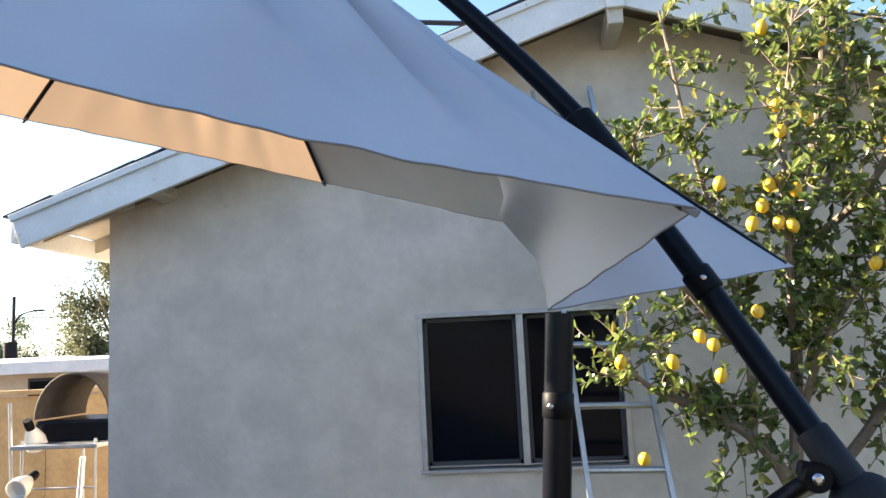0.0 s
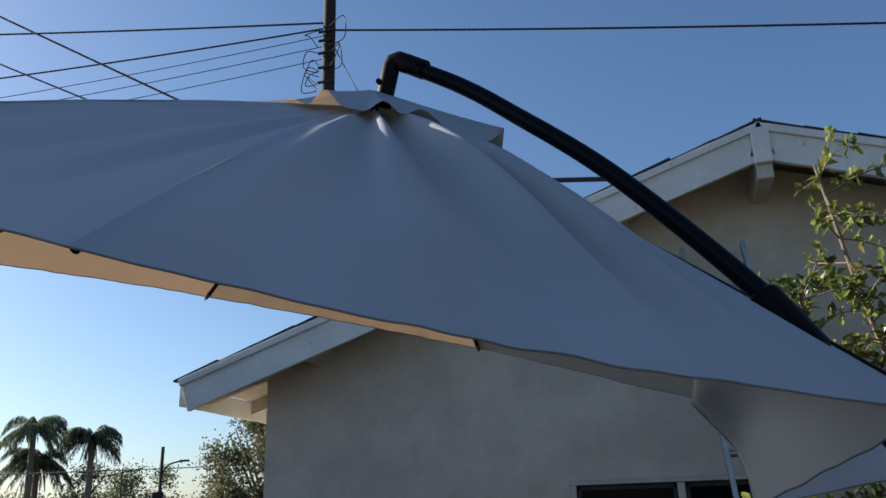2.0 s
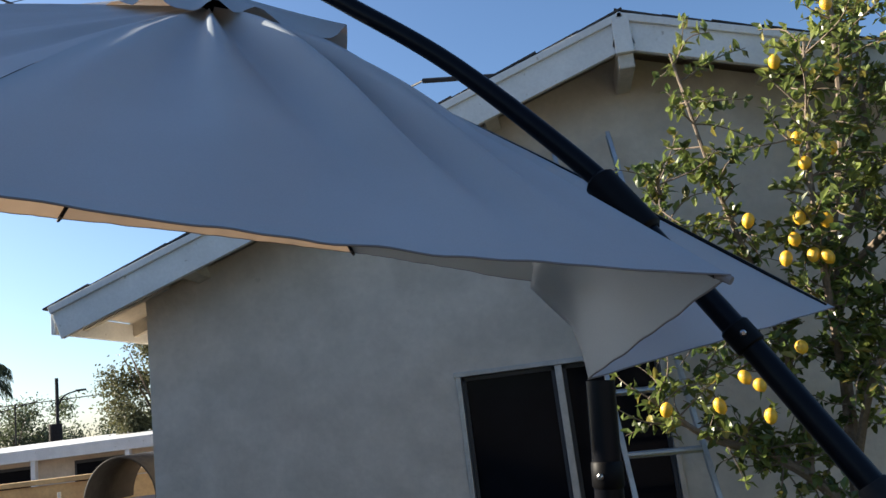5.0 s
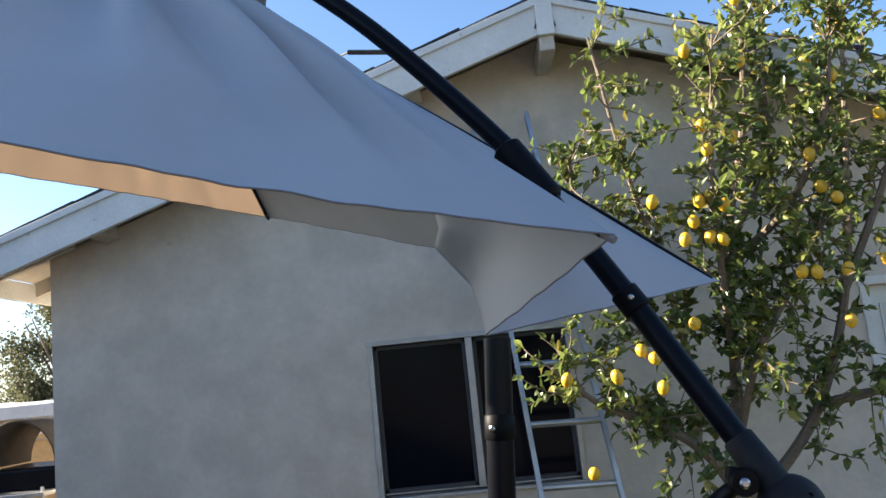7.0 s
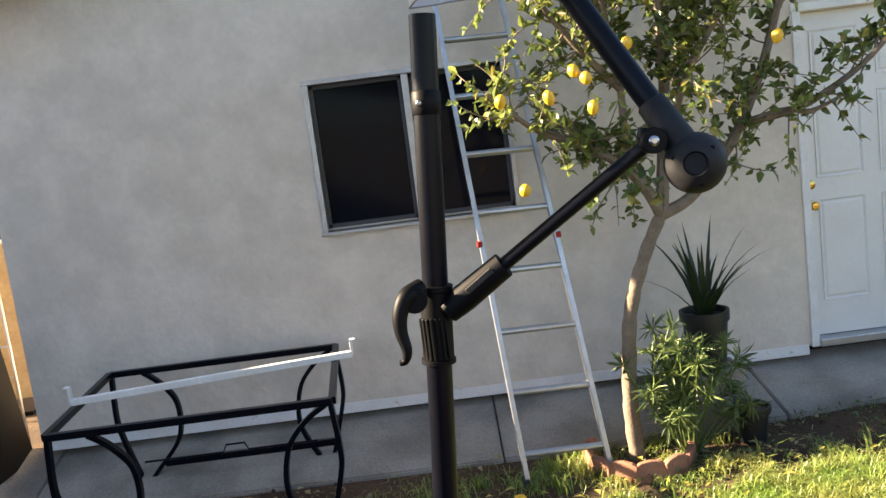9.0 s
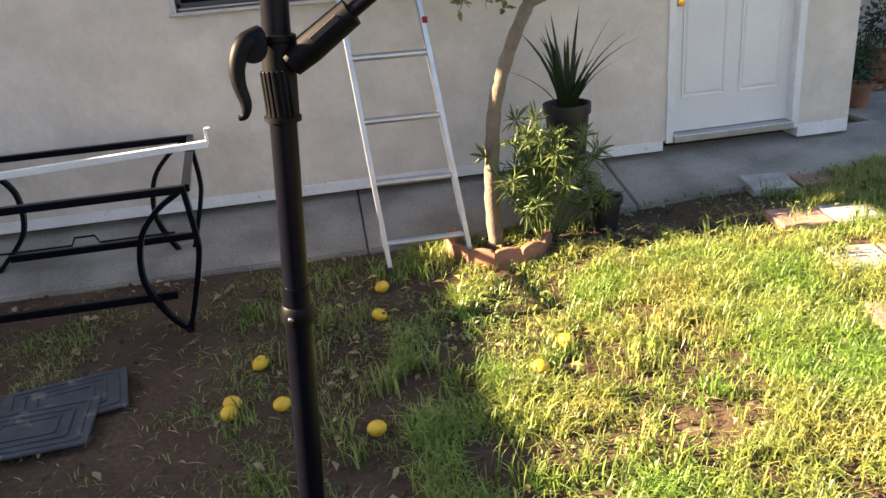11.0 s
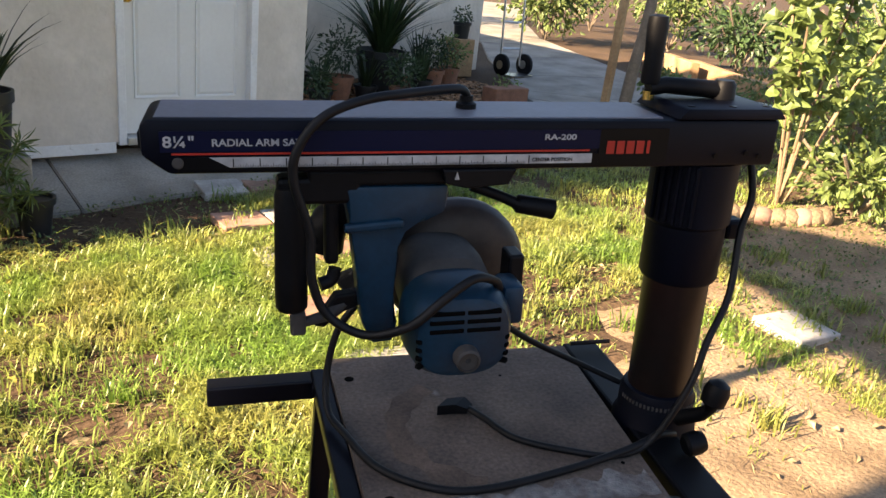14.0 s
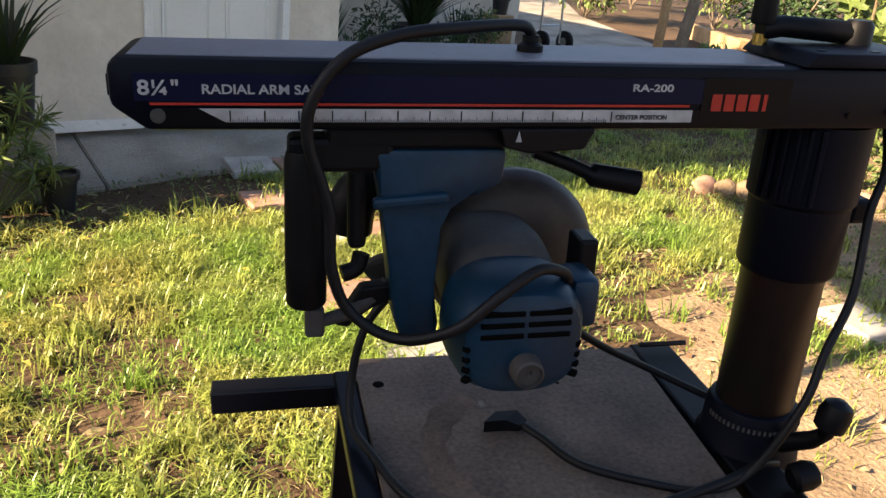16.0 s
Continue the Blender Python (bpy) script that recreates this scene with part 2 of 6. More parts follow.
def spline(pts, n=8):
    """Catmull-Rom points through pts."""
    pts = [Vector(p) for p in pts]
    out = []
    for i in range(len(pts) - 1):
        p0, p1, p2, p3 = pts[max(i - 1, 0)], pts[i], pts[i + 1], pts[min(i + 2, len(pts) - 1)]
        for k in range(n):
            t = k / n
            out.append(0.5 * ((2 * p1) + (p2 - p0) * t + (2 * p0 - 5 * p1 + 4 * p2 - p3) * t * t + (3 * p1 - p0 - 3 * p2 + p3) * t ** 3))
    return out + [pts[-1]]


def lathe(bm, profile, m=None, n=20):
    """A turned solid from (radius, height) pairs, about z, then moved by m."""
    rings = []
    for r, z in profile:
        rings.append([bm.verts.new((r * math.cos(2 * math.pi * k / n), r * math.sin(2 * math.pi * k / n), z)) for k in range(n)])
    for a, b in zip(rings, rings[1:]):
        for k in range(n):
            bm.faces.new((a[k], a[(k + 1) % n], b[(k + 1) % n], b[k]))
    bm.faces.new(rings[0][::-1])
    bm.faces.new(rings[-1])
    if m is not None:
        if not isinstance(m, Matrix):
            m = Matrix.Translation(m)
        bmesh.ops.transform(bm, matrix=m, verts=[v for ring in rings for v in ring])
    return bm


def prism(bm, outline, depth, m=None, bevel=0.0):
    """An outline of (x, z) pairs pushed out along y by depth."""
    a = [bm.verts.new((x, 0, z)) for x, z in outline]
    b = [bm.verts.new((x, depth, z)) for x, z in outline]
    bm.faces.new(a)
    bm.faces.new(b[::-1])
    for i in range(len(a)):
        j = (i + 1) % len(a)
        bm.faces.new((a[i], b[i], b[j], a[j]))
    if bevel:
        vs = a + b
        es = list({e for v in vs for e in v.link_edges})
        vs = bmesh.ops.bevel(bm, geom=vs + es, offset=bevel, segments=2, profile=0.5, affect="EDGES")["verts"]
    else:
        vs = a + b
    if m is not None:
        bmesh.ops.transform(bm, matrix=m, verts=vs)
    return bm


def axis(a, b):
    """The pose whose z axis runs from a to b, at a."""
    a, b = Vector(a), Vector(b)
    return Matrix.Translation(a) @ (b - a).to_track_quat("Z", "Y").to_matrix().to_4x4()


def rise(x):
    """The yard climbs gently to the right."""
    return min(0.5, max(0.0, 0.055 * (x - 1.8)))


rnd = random.Random(4)

# ---- ground ----
xs = [-300, -80, -30, -12] + [-6 + 0.25 * i for i in range(77)] + [16, 20, 40, 90, 300]
ys = [-300, -60, -15, -6] + [-3 + 0.25 * i for i in range(61)] + [14, 18, 30, 60, 120, 300]


def soil(x, y):
    bumpy = 0.018 * noise.noise((x * 1.3, y * 1.3, 0)) + 0.008 * noise.noise((x * 5, y * 5, 3))
    return rise(x) + (bumpy if -6 < x < 13 and -3 < y < 12 else 0) - 0.012


gv = [(x, y, soil(x, y)) for y in ys for x in xs]
nx = len(xs)
gf = [(j * nx + i, j * nx + i + 1, (j + 1) * nx + i + 1, (j + 1) * nx + i) for j in range(len(ys) - 1) for i in range(nx - 1)]
tagged(raw("ground", gv, gf, DIRT, smooth=True), "bare brown yard soil with thin patchy lawn", "ground", kind="structure")

# ---- house ----
WALL_Y, XL, XR, APEX_X = 5.2, -1.99, 4.27, 1.25
SLOPE = 0.332
ROOF_TOP = 4.212                    # rake board's top at the ridge, y = 4.8


def under(x):
    return ROOF_TOP - 0.09 - SLOPE * abs(x - APEX_X)


house = thing("house", "single-storey cream stucco house with a low gable roof", "house", (APEX_X, WALL_Y, 0))


def house_part(name, bm, m, label="", parent=None, smooth=False):
    ob = part(name, bm, m, parent or house, label, smooth)
    if not parent:
        ob.matrix_parent_inverse = Matrix.Translation((-APEX_X, -WALL_Y, 0))
    return ob


WX0, WX1, WZ0, WZ1 = -0.012, 1.21, 1.375, 2.305
DX0, DX1, DZ0, DZ1 = 3.0, 3.85, 0.32, 2.34
bm = B()
Z0 = 0.285
for x0, x1, zs in ((XL, WX0, None), (WX0, WX1, (WZ0, WZ1)), (WX1, DX0, None), (DX0, DX1, (Z0, DZ1)), (DX1, XR, None)):
    cuts = [x0, APEX_X, x1] if x0 < APEX_X < x1 else [x0, x1]
    for a, b in zip(cuts, cuts[1:]):
        spans = [(Z0, None)] if zs is None else [(Z0, zs[0]), (zs[1], None)]
        for lo, hi in spans:
            if hi is not None and hi - lo < 0.01:
                continue
            ta, tb = (under(a), under(b)) if hi is None else (hi, hi)
            prism(bm, [(a, lo), (b, lo), (b, tb), (a, ta)], 0.16, Matrix.Translation((0, WALL_Y, 0)))
bmesh.ops.remove_doubles(bm, verts=bm.verts, dist=0.0005)
house_part("gable_wall", bm, STUCCO, "cream stucco gable wall with faint stains")
for x in (XL + 0.08, XR - 0.08):
    house_part("side_wall", box(B(), (0.16, 6.0, under(XR) - Z0), (x, WALL_Y + 3.16, (under(XR) + Z0) / 2)), STUCCO)
bm = B()
box(bm, (XR - XL, 0.16, under(XR) - Z0), ((XL + XR) / 2, WALL_Y + 6.2, (under(XR) + Z0) / 2))
house_part("rear_wall", bm, STUCCO)
bm = B()
box(bm, (DX0 - 0.06 - XL, 0.17, 0.07), ((XL + DX0 - 0.06) / 2, WALL_Y + 0.083, Z0 - 0.035), 0.006)
house_part("base_trim", bm, WHITE_WOOD, "white painted strip under the stucco")
bm = B()
box(bm, (XR - DX1 - 0.05, 0.17, 0.09), ((XR + DX1 + 0.05) / 2, WALL_Y + 0.083, Z0 - 0.045), 0.006)
house_part("base_trim", bm, WHITE_WOOD)

# roof: decks, rake boards, eave boards, rafter tails, shingle edge
EAVE_L, EAVE_R, FRONT = -2.383, 4.86, 4.8
for side, xe in ((-1, EAVE_L), (1, EAVE_R)):
    run = abs(xe - APEX_X)
    ang = math.atan(SLOPE)
    length = run / math.cos(ang)
    mid = Vector((APEX_X + side * run / 2, 0, ROOF_TOP - SLOPE * run / 2))
    turn = Matrix.Rotation(side * ang, 4, "Y")
    bm = B()
    box(bm, (length, 6.9, 0.03), Matrix.Translation((mid.x, FRONT + 3.45, mid.z - 0.015)) @ turn)
    house_part("roof_deck", bm, SOFFIT)
    bm = B()
    down = 0.105
    # the rake board in two lengths, and its narrow upper trim
    box(bm, (length + 0.01, 0.035, 0.17), Matrix.Translation((mid.x, FRONT, mid.z)) @ turn @ Matrix.Translation((0, 0, -0.125)), 0.004)
    rake = house_part("rake_board", bm, WHITE_WOOD, "white rake board with peeling paint")
    bm = B()
    box(bm, (length + 0.02, 0.05, 0.045), Matrix.Translation((mid.x, FRONT - 0.012, mid.z)) @ turn @ Matrix.Translation((0, 0, -0.02)), 0.004)
    house_part("rake_trim", bm, WHITE_WOOD)
    bm = B()
    box(bm, (0.03, 6.9, 0.13), (xe, FRONT + 3.45, ROOF_TOP - SLOPE * run - 0.1), 0.004)
    house_part("eave_board", bm, WHITE_WOOD)
    for k in range(9):
        bm = B()
        box(bm, (0.62, 0.045, 0.1), Matrix.Translation((xe - side * 0.3, FRONT + 0.3 + k * 0.61, ROOF_TOP - SLOPE * (run - 0.3) - 0.08)) @ turn)
        house_part("rafter_tail", bm, SOFFIT)
    for k in range(2):
        bm = B()
        px = APEX_X + side * (run * (0.23 + 0.55 * k))
        box(bm, (0.09, 0.5, 0.09), Matrix.Translation((px, FRONT + 0.27, under(px) - 0.03)) @ turn, 0.006)
        house_part("lookout_beam", bm, SOFFIT)
bm = B()
box(bm, (0.1, 0.06, 0.22), (APEX_X, FRONT - 0.012, ROOF_TOP - 0.14), 0.006)
house_part("ridge_block", bm, WHITE_WOOD)
bm = B()
box(bm, (0.09, 0.5, 0.13), (APEX_X, FRONT + 0.24, ROOF_TOP - 0.27), 0.01)
house_part("ridge_beam", bm, SOFFIT)
# shingle courses along both rakes, each a thin uneven tongue
sh = B()
for side, xe in ((-1, EAVE_L), (1, EAVE_R)):
    ang = math.atan(SLOPE)
    length = abs(xe - APEX_X) / math.cos(ang) + 0.03
    n = 14
    for row in range(n):
        for col in range(18):
            w = 0.38
            s = length * (row + 0.5) / n
            p = Matrix.Translation((APEX_X + side * s * math.cos(ang), FRONT - 0.03 + 0.19 + col * w, ROOF_TOP - s * math.sin(ang) + 0.012)) @ Matrix.Rotation(side * (ang + 0.03), 4, "Y")
            box(sh, (length / n + 0.05, w - 0.006, 0.012), p @ Matrix.Translation((0, rnd.uniform(-0.012, 0.012), rnd.uniform(0, 0.004))))
tagged(house_part("shingles", sh, SHINGLE, "dark grey asphalt shingles"), kind="stuff")

# window
win = part("window", box(B(), (WX1 - WX0, 0.012, 0.012), ((WX0 + WX1) / 2, WALL_Y + 0.075, WZ0 + 0.02)), ALU, house, "aluminium sliding window with dark screens")
win.matrix_parent_inverse = Matrix.Translation((-APEX_X, -WALL_Y, 0))
MUL = 0.6


def win_part(name, size, at, m, label="", bev=0.003):
    return part(name, box(B(), size, at, bev), m, win, label)


wy = WALL_Y - 0.008
win_part("window_frame", (0.03, 0.07, WZ1 - WZ0), (WX0 + 0.01, wy + 0.03, (WZ0 + WZ1) / 2), ALU)
win_part("window_frame", (0.03, 0.07, WZ1 - WZ0), (WX1 - 0.01, wy + 0.03, (WZ0 + WZ1) / 2), ALU)
win_part("window_frame", (WX1 - WX0 + 0.03, 0.07, 0.03), ((WX0 + WX1) / 2, wy + 0.028, WZ1 - 0.01), ALU)
win_part("window_sill", (WX1 - WX0 + 0.03, 0.08, 0.022), ((WX0 + WX1) / 2, wy + 0.024, WZ0 - 0.002), ALU)
win_part("mullion", (0.042, 0.06, WZ1 - WZ0 - 0.04), (MUL, wy + 0.035, (WZ0 + WZ1) / 2), ALU)
for x0, x1 in ((WX0 + 0.025, MUL - 0.02), (MUL + 0.02, WX1 - 0.025)):
    win_part("pane", (x1 - x0, 0.006, WZ1 - WZ0 - 0.05), ((x0 + x1) / 2, WALL_Y + 0.06, (WZ0 + WZ1) / 2), GLASS_DARK, "dark window glass", 0.0)
    for fx in (x0 + 0.012, x1 - 0.012):
        win_part("sash_rail", (0.026, 0.02, WZ1 - WZ0 - 0.05), (fx, WALL_Y + 0.045, (WZ0 + WZ1) / 2), DARK_FRAME)
    for fz in (WZ0 + 0.04, WZ1 - 0.04):
        win_part("sash_rail", (x1 - x0, 0.02, 0.026), ((x0 + x1) / 2, WALL_Y + 0.045, fz), DARK_FRAME)

# door
door = part("door", box(B(), (DX1 - DX0, 0.045, DZ1 - DZ0), ((DX0 + DX1) / 2, WALL_Y + 0.075, (DZ0 + DZ1) / 2), 0.003), WHITE_DOOR, house, "closed white six-panel door")
door.matrix_parent_inverse = Matrix.Translation((-APEX_X, -WALL_Y, 0))
for cx in (DX0 + 0.225, DX1 - 0.225):
    for z0, z1 in ((0.24, 0.86), (1.02, 1.5), (1.62, 1.9)):
        bm = B()
        w, cz, hh = 0.27, DZ0 + (z0 + z1) / 2, z1 - z0
        box(bm, (w + 0.022, 0.012, hh + 0.022), (cx, WALL_Y + 0.05, cz))
        face = min(bm.faces, key=lambda q: q.calc_center_median().y)
        bmesh.ops.inset_region(bm, faces=[face], thickness=0.02, depth=-0.008)
        bmesh.ops.inset_region(bm, faces=[face], thickness=0.022, depth=0.006)
        part("door_panel", bm, WHITE_DOOR, door)
for z in (1.0, 1.13):
    bm = B()
    lathe(bm, [(0.03, 0), (0.031, 0.008), (0.014, 0.014), (0.012, 0.03), (0.026, 0.04), (0.029, 0.055), (0.02, 0.066), (0.004, 0.068)] if z < 1.1 else [(0.031, 0), (0.029, 0.012), (0.02, 0.016), (0.004, 0.018)],
          Matrix.Translation((DX0 + 0.032, WALL_Y + 0.053, DZ0 + z - 0.16)) @ Matrix.Rotation(radians(90), 4, "X"), 18)
    part("door_knob" if z < 1.1 else "deadbolt", bm, BRASS, door, "polished brass", True)
for x in (DX0 - 0.021, DX1 + 0.017):
    bm = B()
    box(bm, (0.05, 0.2, DZ1 - Z0 + 0.04), (x, WALL_Y + 0.085, (DZ1 + Z0) / 2 - 0.0), 0.004)
    house_part("door_jamb", bm, WHITE_WOOD)
bm = B()
box(bm, (DX1 - DX0 + 0.1, 0.2, 0.05), ((DX0 + DX1) / 2, WALL_Y + 0.085, DZ1 + 0.03), 0.004)
house_part("door_head", bm, WHITE_WOOD)
bm = B()
box(bm, (DX1 - DX0, 0.2, 0.05), ((DX0 + DX1) / 2, WALL_Y + 0.06, DZ0 - 0.028), 0.006)
house_part("door_sill", bm, ALU, "worn metal door sill")

# concrete apron along the wall, and the paving beyond the corner
def slab(name, corners, thick=0.12, label="", m=CONCRETE):
    bm = B()
    top = [bm.verts.new(c) for c in corners]
    low = [bm.verts.new((c[0], c[1], c[2] - thick)) for c in corners]
    bm.faces.new(top)
    bm.faces.new(low[::-1])
    for i in range(len(top)):
        j = (i + 1) % len(top)
        bm.faces.new((top[i], low[i], low[j], top[j]))
    bmesh.ops.bevel(bm, geom=[e for e in bm.edges], offset=0.008, segments=2, affect="EDGES")
    return tagged(part(name, bm, m), label, "paving", kind="structure")


edges = [-4.5, -1.9, 0.9, 2.55, 4.6]
for x0, x1 in zip(edges, edges[1:]):
    slab("pavement_apron", [(x0 + 0.004, 4.66, 0.012 + rise(x0)), (x1 - 0.004, 4.66, 0.012 + rise(x1)), (x1 - 0.004, 5.36, 0.2), (x0 + 0.004, 5.36, 0.2)], 0.2, "worn grey concrete apron along the house wall")

# ---- cantilever umbrella ----
umbrella = thing("cantilever_umbrella", "half-collapsed grey-beige cantilever umbrella on a black steel pole", "umbrella", (0.557, 2.12, 0))
UINV = Matrix.Translation((-0.557, -2.12, 0))


def um(name, bm, m, label="", parent=None, smooth=True):
    ob = part(name, bm, m, parent or umbrella, label, smooth)
    if not parent:
        ob.matrix_parent_inverse = UINV
    return ob


def on_pole(z):
    return Vector((0.557 + 0.0788 * z, 2.12, z))


def ring_on(bm, a, b, profile, n=28):
    m = axis(a, b)
    return lathe(bm, profile, m, n)


pole_axis = (on_pole(0), on_pole(2.3))
um("lower_pole", tube(B(), [on_pole(0), on_pole(0.95)], 0.034, 28), BLACK_METAL)
um("upper_pole", tube(B(), [on_pole(0.9), on_pole(2.14)], 0.0305, 28), BLACK_METAL, "black steel pole with dulled, lightly scratched paint")
um("base_plate", box(B(), (0.5, 0.5, 0.03), on_pole(0.015) - Vector((0, 0, 0.012)), 0.008), BLACK_METAL)
for z, h, r in ((0.85, 0.05, 0.0375), (1.92, 0.055, 0.0335)):
    b = ring_on(B(), on_pole(z), on_pole(z + 1), [(r - 0.003, 0), (r, 0.004), (r, h - 0.004), (r - 0.003, h)])
    cl = um("pole_collar", b, BLACK_PLASTIC)
    bm = B()
    lathe(bm, [(0.007, 0), (0.007, 0.004), (0.004, 0.006)], Matrix.Translation(on_pole(z + h / 2) + Vector((-0.016, -r * 0.88, 0))) @ Matrix.Rotation(radians(95), 4, "X") @ Matrix.Rotation(radians(-20), 4, "Y"), 10)
    part("bolt", bm, STEEL, cl)
# sliding clamp with ribs, its lever and socket
clamp = um("sliding_clamp", ring_on(B(), on_pole(1.345), on_pole(2.3), [(0.036, 0), (0.041, 0.002), (0.041, 0.012), (0.037, 0.014), (0.037, 0.172), (0.041, 0.175), (0.041, 0.186), (0.036, 0.188)]), BLACK_PLASTIC)
for k in range(-3, 4):
    a = radians(-90 + k * 17 - 15)
    bm = B()
    p = on_pole(1.41) + Vector((math.cos(a) * 0.038, math.sin(a) * 0.038, 0))
    box(bm, (0.008, 0.006, 0.1), Matrix.Translation(p) @ Matrix.Rotation(a + radians(90), 4, "Z"), 0.002)
    part("rib", bm, BLACK_PLASTIC, clamp)
lever_pts = [(0.645, 2.075, 1.535), (0.612, 2.05, 1.525), (0.593, 2.04, 1.49), (0.59, 2.035, 1.45), (0.598, 2.03, 1.41), (0.592, 2.03, 1.385), (0.578, 2.03, 1.38)]
part("clamp_lever", tube(B(), spline(lever_pts, 6), [0.024 - 0.0005 * i for i in range(37)], 12), BLACK_PLASTIC, clamp, "curved black locking lever", True)
part("lever_pivot", lathe(B(), [(0.028, -0.02), (0.03, -0.015), (0.03, 0.015), (0.028, 0.02)], Matrix.Translation((0.628, 2.06, 1.515)) @ Matrix.Rotation(radians(90), 4, "X"), 20), BLACK_PLASTIC, clamp, "", True)
s0, s1 = Vector((0.7, 2.10, 1.47)), Vector((1.178, 2.02, 1.8))
sd = (s1 - s0).normalized()
part("strut_socket", tube(B(), [s0, s0 + sd * 0.05, s0 + sd * 0.17], [0.03, 0.034, 0.031], 16), BLACK_PLASTIC, clamp, "", True)
bm = B()
box(bm, (0.075, 0.006, 0.014), Matrix.Translation(s0 + sd * 0.11 + Vector((-0.012, -0.034, 0.008))) @ Matrix.Rotation(-math.atan2(sd.z, sd.x), 4, "Y"), 0.002)
part("catch", bm, GREY_PLASTIC, clamp)
um("strut", tube(B(), [s0 + sd * 0.1, s1], 0.0165, 16), BLACK_METAL)
# the hinge ball and the arm
hub_c = Vector((1.265, 2.0, 1.745))
arm_pts = [hub_c, (1.135, 2.085, 2.0), (1.04, 2.145, 2.185), (0.9, 2.22, 2.44), (0.79, 2.28, 2.635), (0.488, 2.335, 2.995), (0.227, 2.362, 3.232), (0.09, 2.375, 3.345), (-0.034, 2.38, 3.425), (-0.1, 2.383, 3.46)]
arm_line = spline(arm_pts, 8)
um("arm", tube(B(), arm_line, [0.0275 - 0.0045 * i / (len(arm_line) - 1) for i in range(len(arm_line))], 24), BLACK_METAL, "curved black steel boom")
hub = um("hinge_ball", lathe(B(), [(0.0, -0.05), (0.03, -0.046), (0.055, -0.03), (0.066, -0.004), (0.066, 0.01), (0.055, 0.034), (0.04, 0.046), (0.026, 0.05), (0.024, 0.044), (0.022, 0.038)], axis(hub_c, hub_c + Vector((-0.28, -0.95, 0.02))), 28), HINGE, "faded round grey-black hinge cover")
hz = axis(hub_c, hub_c + Vector((-0.28, -0.95, 0.02)))
for a in (40, 160, 280):
    part("screw_hole", lathe(B(), [(0.0052, 0.0), (0.0052, 0.006)], hz @ Matrix.Rotation(radians(a), 4, "Z") @ Matrix.Translation((0.046, 0, 0.036)), 10), INK_BLACK, hub)
ad = (Vector(arm_pts[1]) - hub_c).normalized()
um("arm_socket", tube(B(), [hub_c + ad * 0.04, hub_c + ad * 0.06, hub_c + ad * 0.16, hub_c + ad * 0.165], [0.036, 0.037, 0.033, 0.029], 24), HINGE)
ear = um("strut_ear", lathe(B(), [(0.026, -0.02), (0.028, -0.015), (0.028, 0.015), (0.026, 0.02)], Matrix.Translation((1.178, 2.0, 1.803)) @ Matrix.Rotation(radians(90), 4, "X"), 20), BLACK_PLASTIC)
part("bolt", lathe(B(), [(0.011, 0), (0.011, 0.006), (0.006, 0.01)], Matrix.Translation((1.175, 1.98, 1.803)) @ Matrix.Rotation(radians(90), 4, "X"), 14), STEEL, ear, "", True)
part("web", box(B(), (0.1, 0.03, 0.03), Matrix.Translation((1.2, 2.01, 1.808)) @ Matrix.Rotation(radians(15), 4, "Y"), 0.006), BLACK_PLASTIC, ear)
A1 = [Vector(p) for p in arm_pts]
d34 = (A1[4] - A1[3]).normalized()
um("arm_sleeve", tube(B(), [A1[3] + d34 * 0.02, A1[3] + d34 * 0.03, A1[3] + d34 * 0.2, A1[3] + d34 * 0.21], [0.032, 0.041, 0.04, 0.03], 24), BLACK_PLASTIC)
d12 = (A1[3] - A1[2]).normalized()
ac = um("arm_collar", tube(B(), [A1[2] - d12 * 0.02, A1[2] - d12 * 0.016, A1[2] + d12 * 0.035, A1[2] + d12 * 0.04], [0.029, 0.033, 0.033, 0.029], 24), BLACK_PLASTIC)
part("bolt", lathe(B(), [(0.007, 0), (0.007, 0.004), (0.004, 0.007)], Matrix.Translation(A1[2] + d12 * 0.008 + Vector((-0.006, -0.031, 0.008))) @ Matrix.Rotation(radians(100), 4, "X"), 12), STEEL, ac)
el = um("elbow", tube(B(), [(-0.03, 2.38, 3.428), (-0.085, 2.383, 3.462), (-0.115, 2.386, 3.482), (-0.13, 2.387, 3.482), (-0.14, 2.388, 3.465), (-0.155, 2.39, 3.40), (-0.17, 2.392, 3.33), (-0.18, 2.393, 3.28)], [0.03, 0.03, 0.029, 0.027, 0.027, 0.027, 0.025, 0.025], 20), BLACK_PLASTIC, "black plastic elbow joint")
for p in ((-0.045, 2.36, 3.44), (-0.168, 2.36, 3.4)):
    part("bolt", lathe(B(), [(0.009, 0), (0.009, 0.012)], Matrix.Translation(p) @ Matrix.Rotation(radians(90), 4, "X"), 10), INK_BLACK, el)
um("hanger", tube(B(), [(-0.185, 2.393, 3.36), (-0.2, 2.39, 3.25)], 0.017, 14), BLACK_METAL)

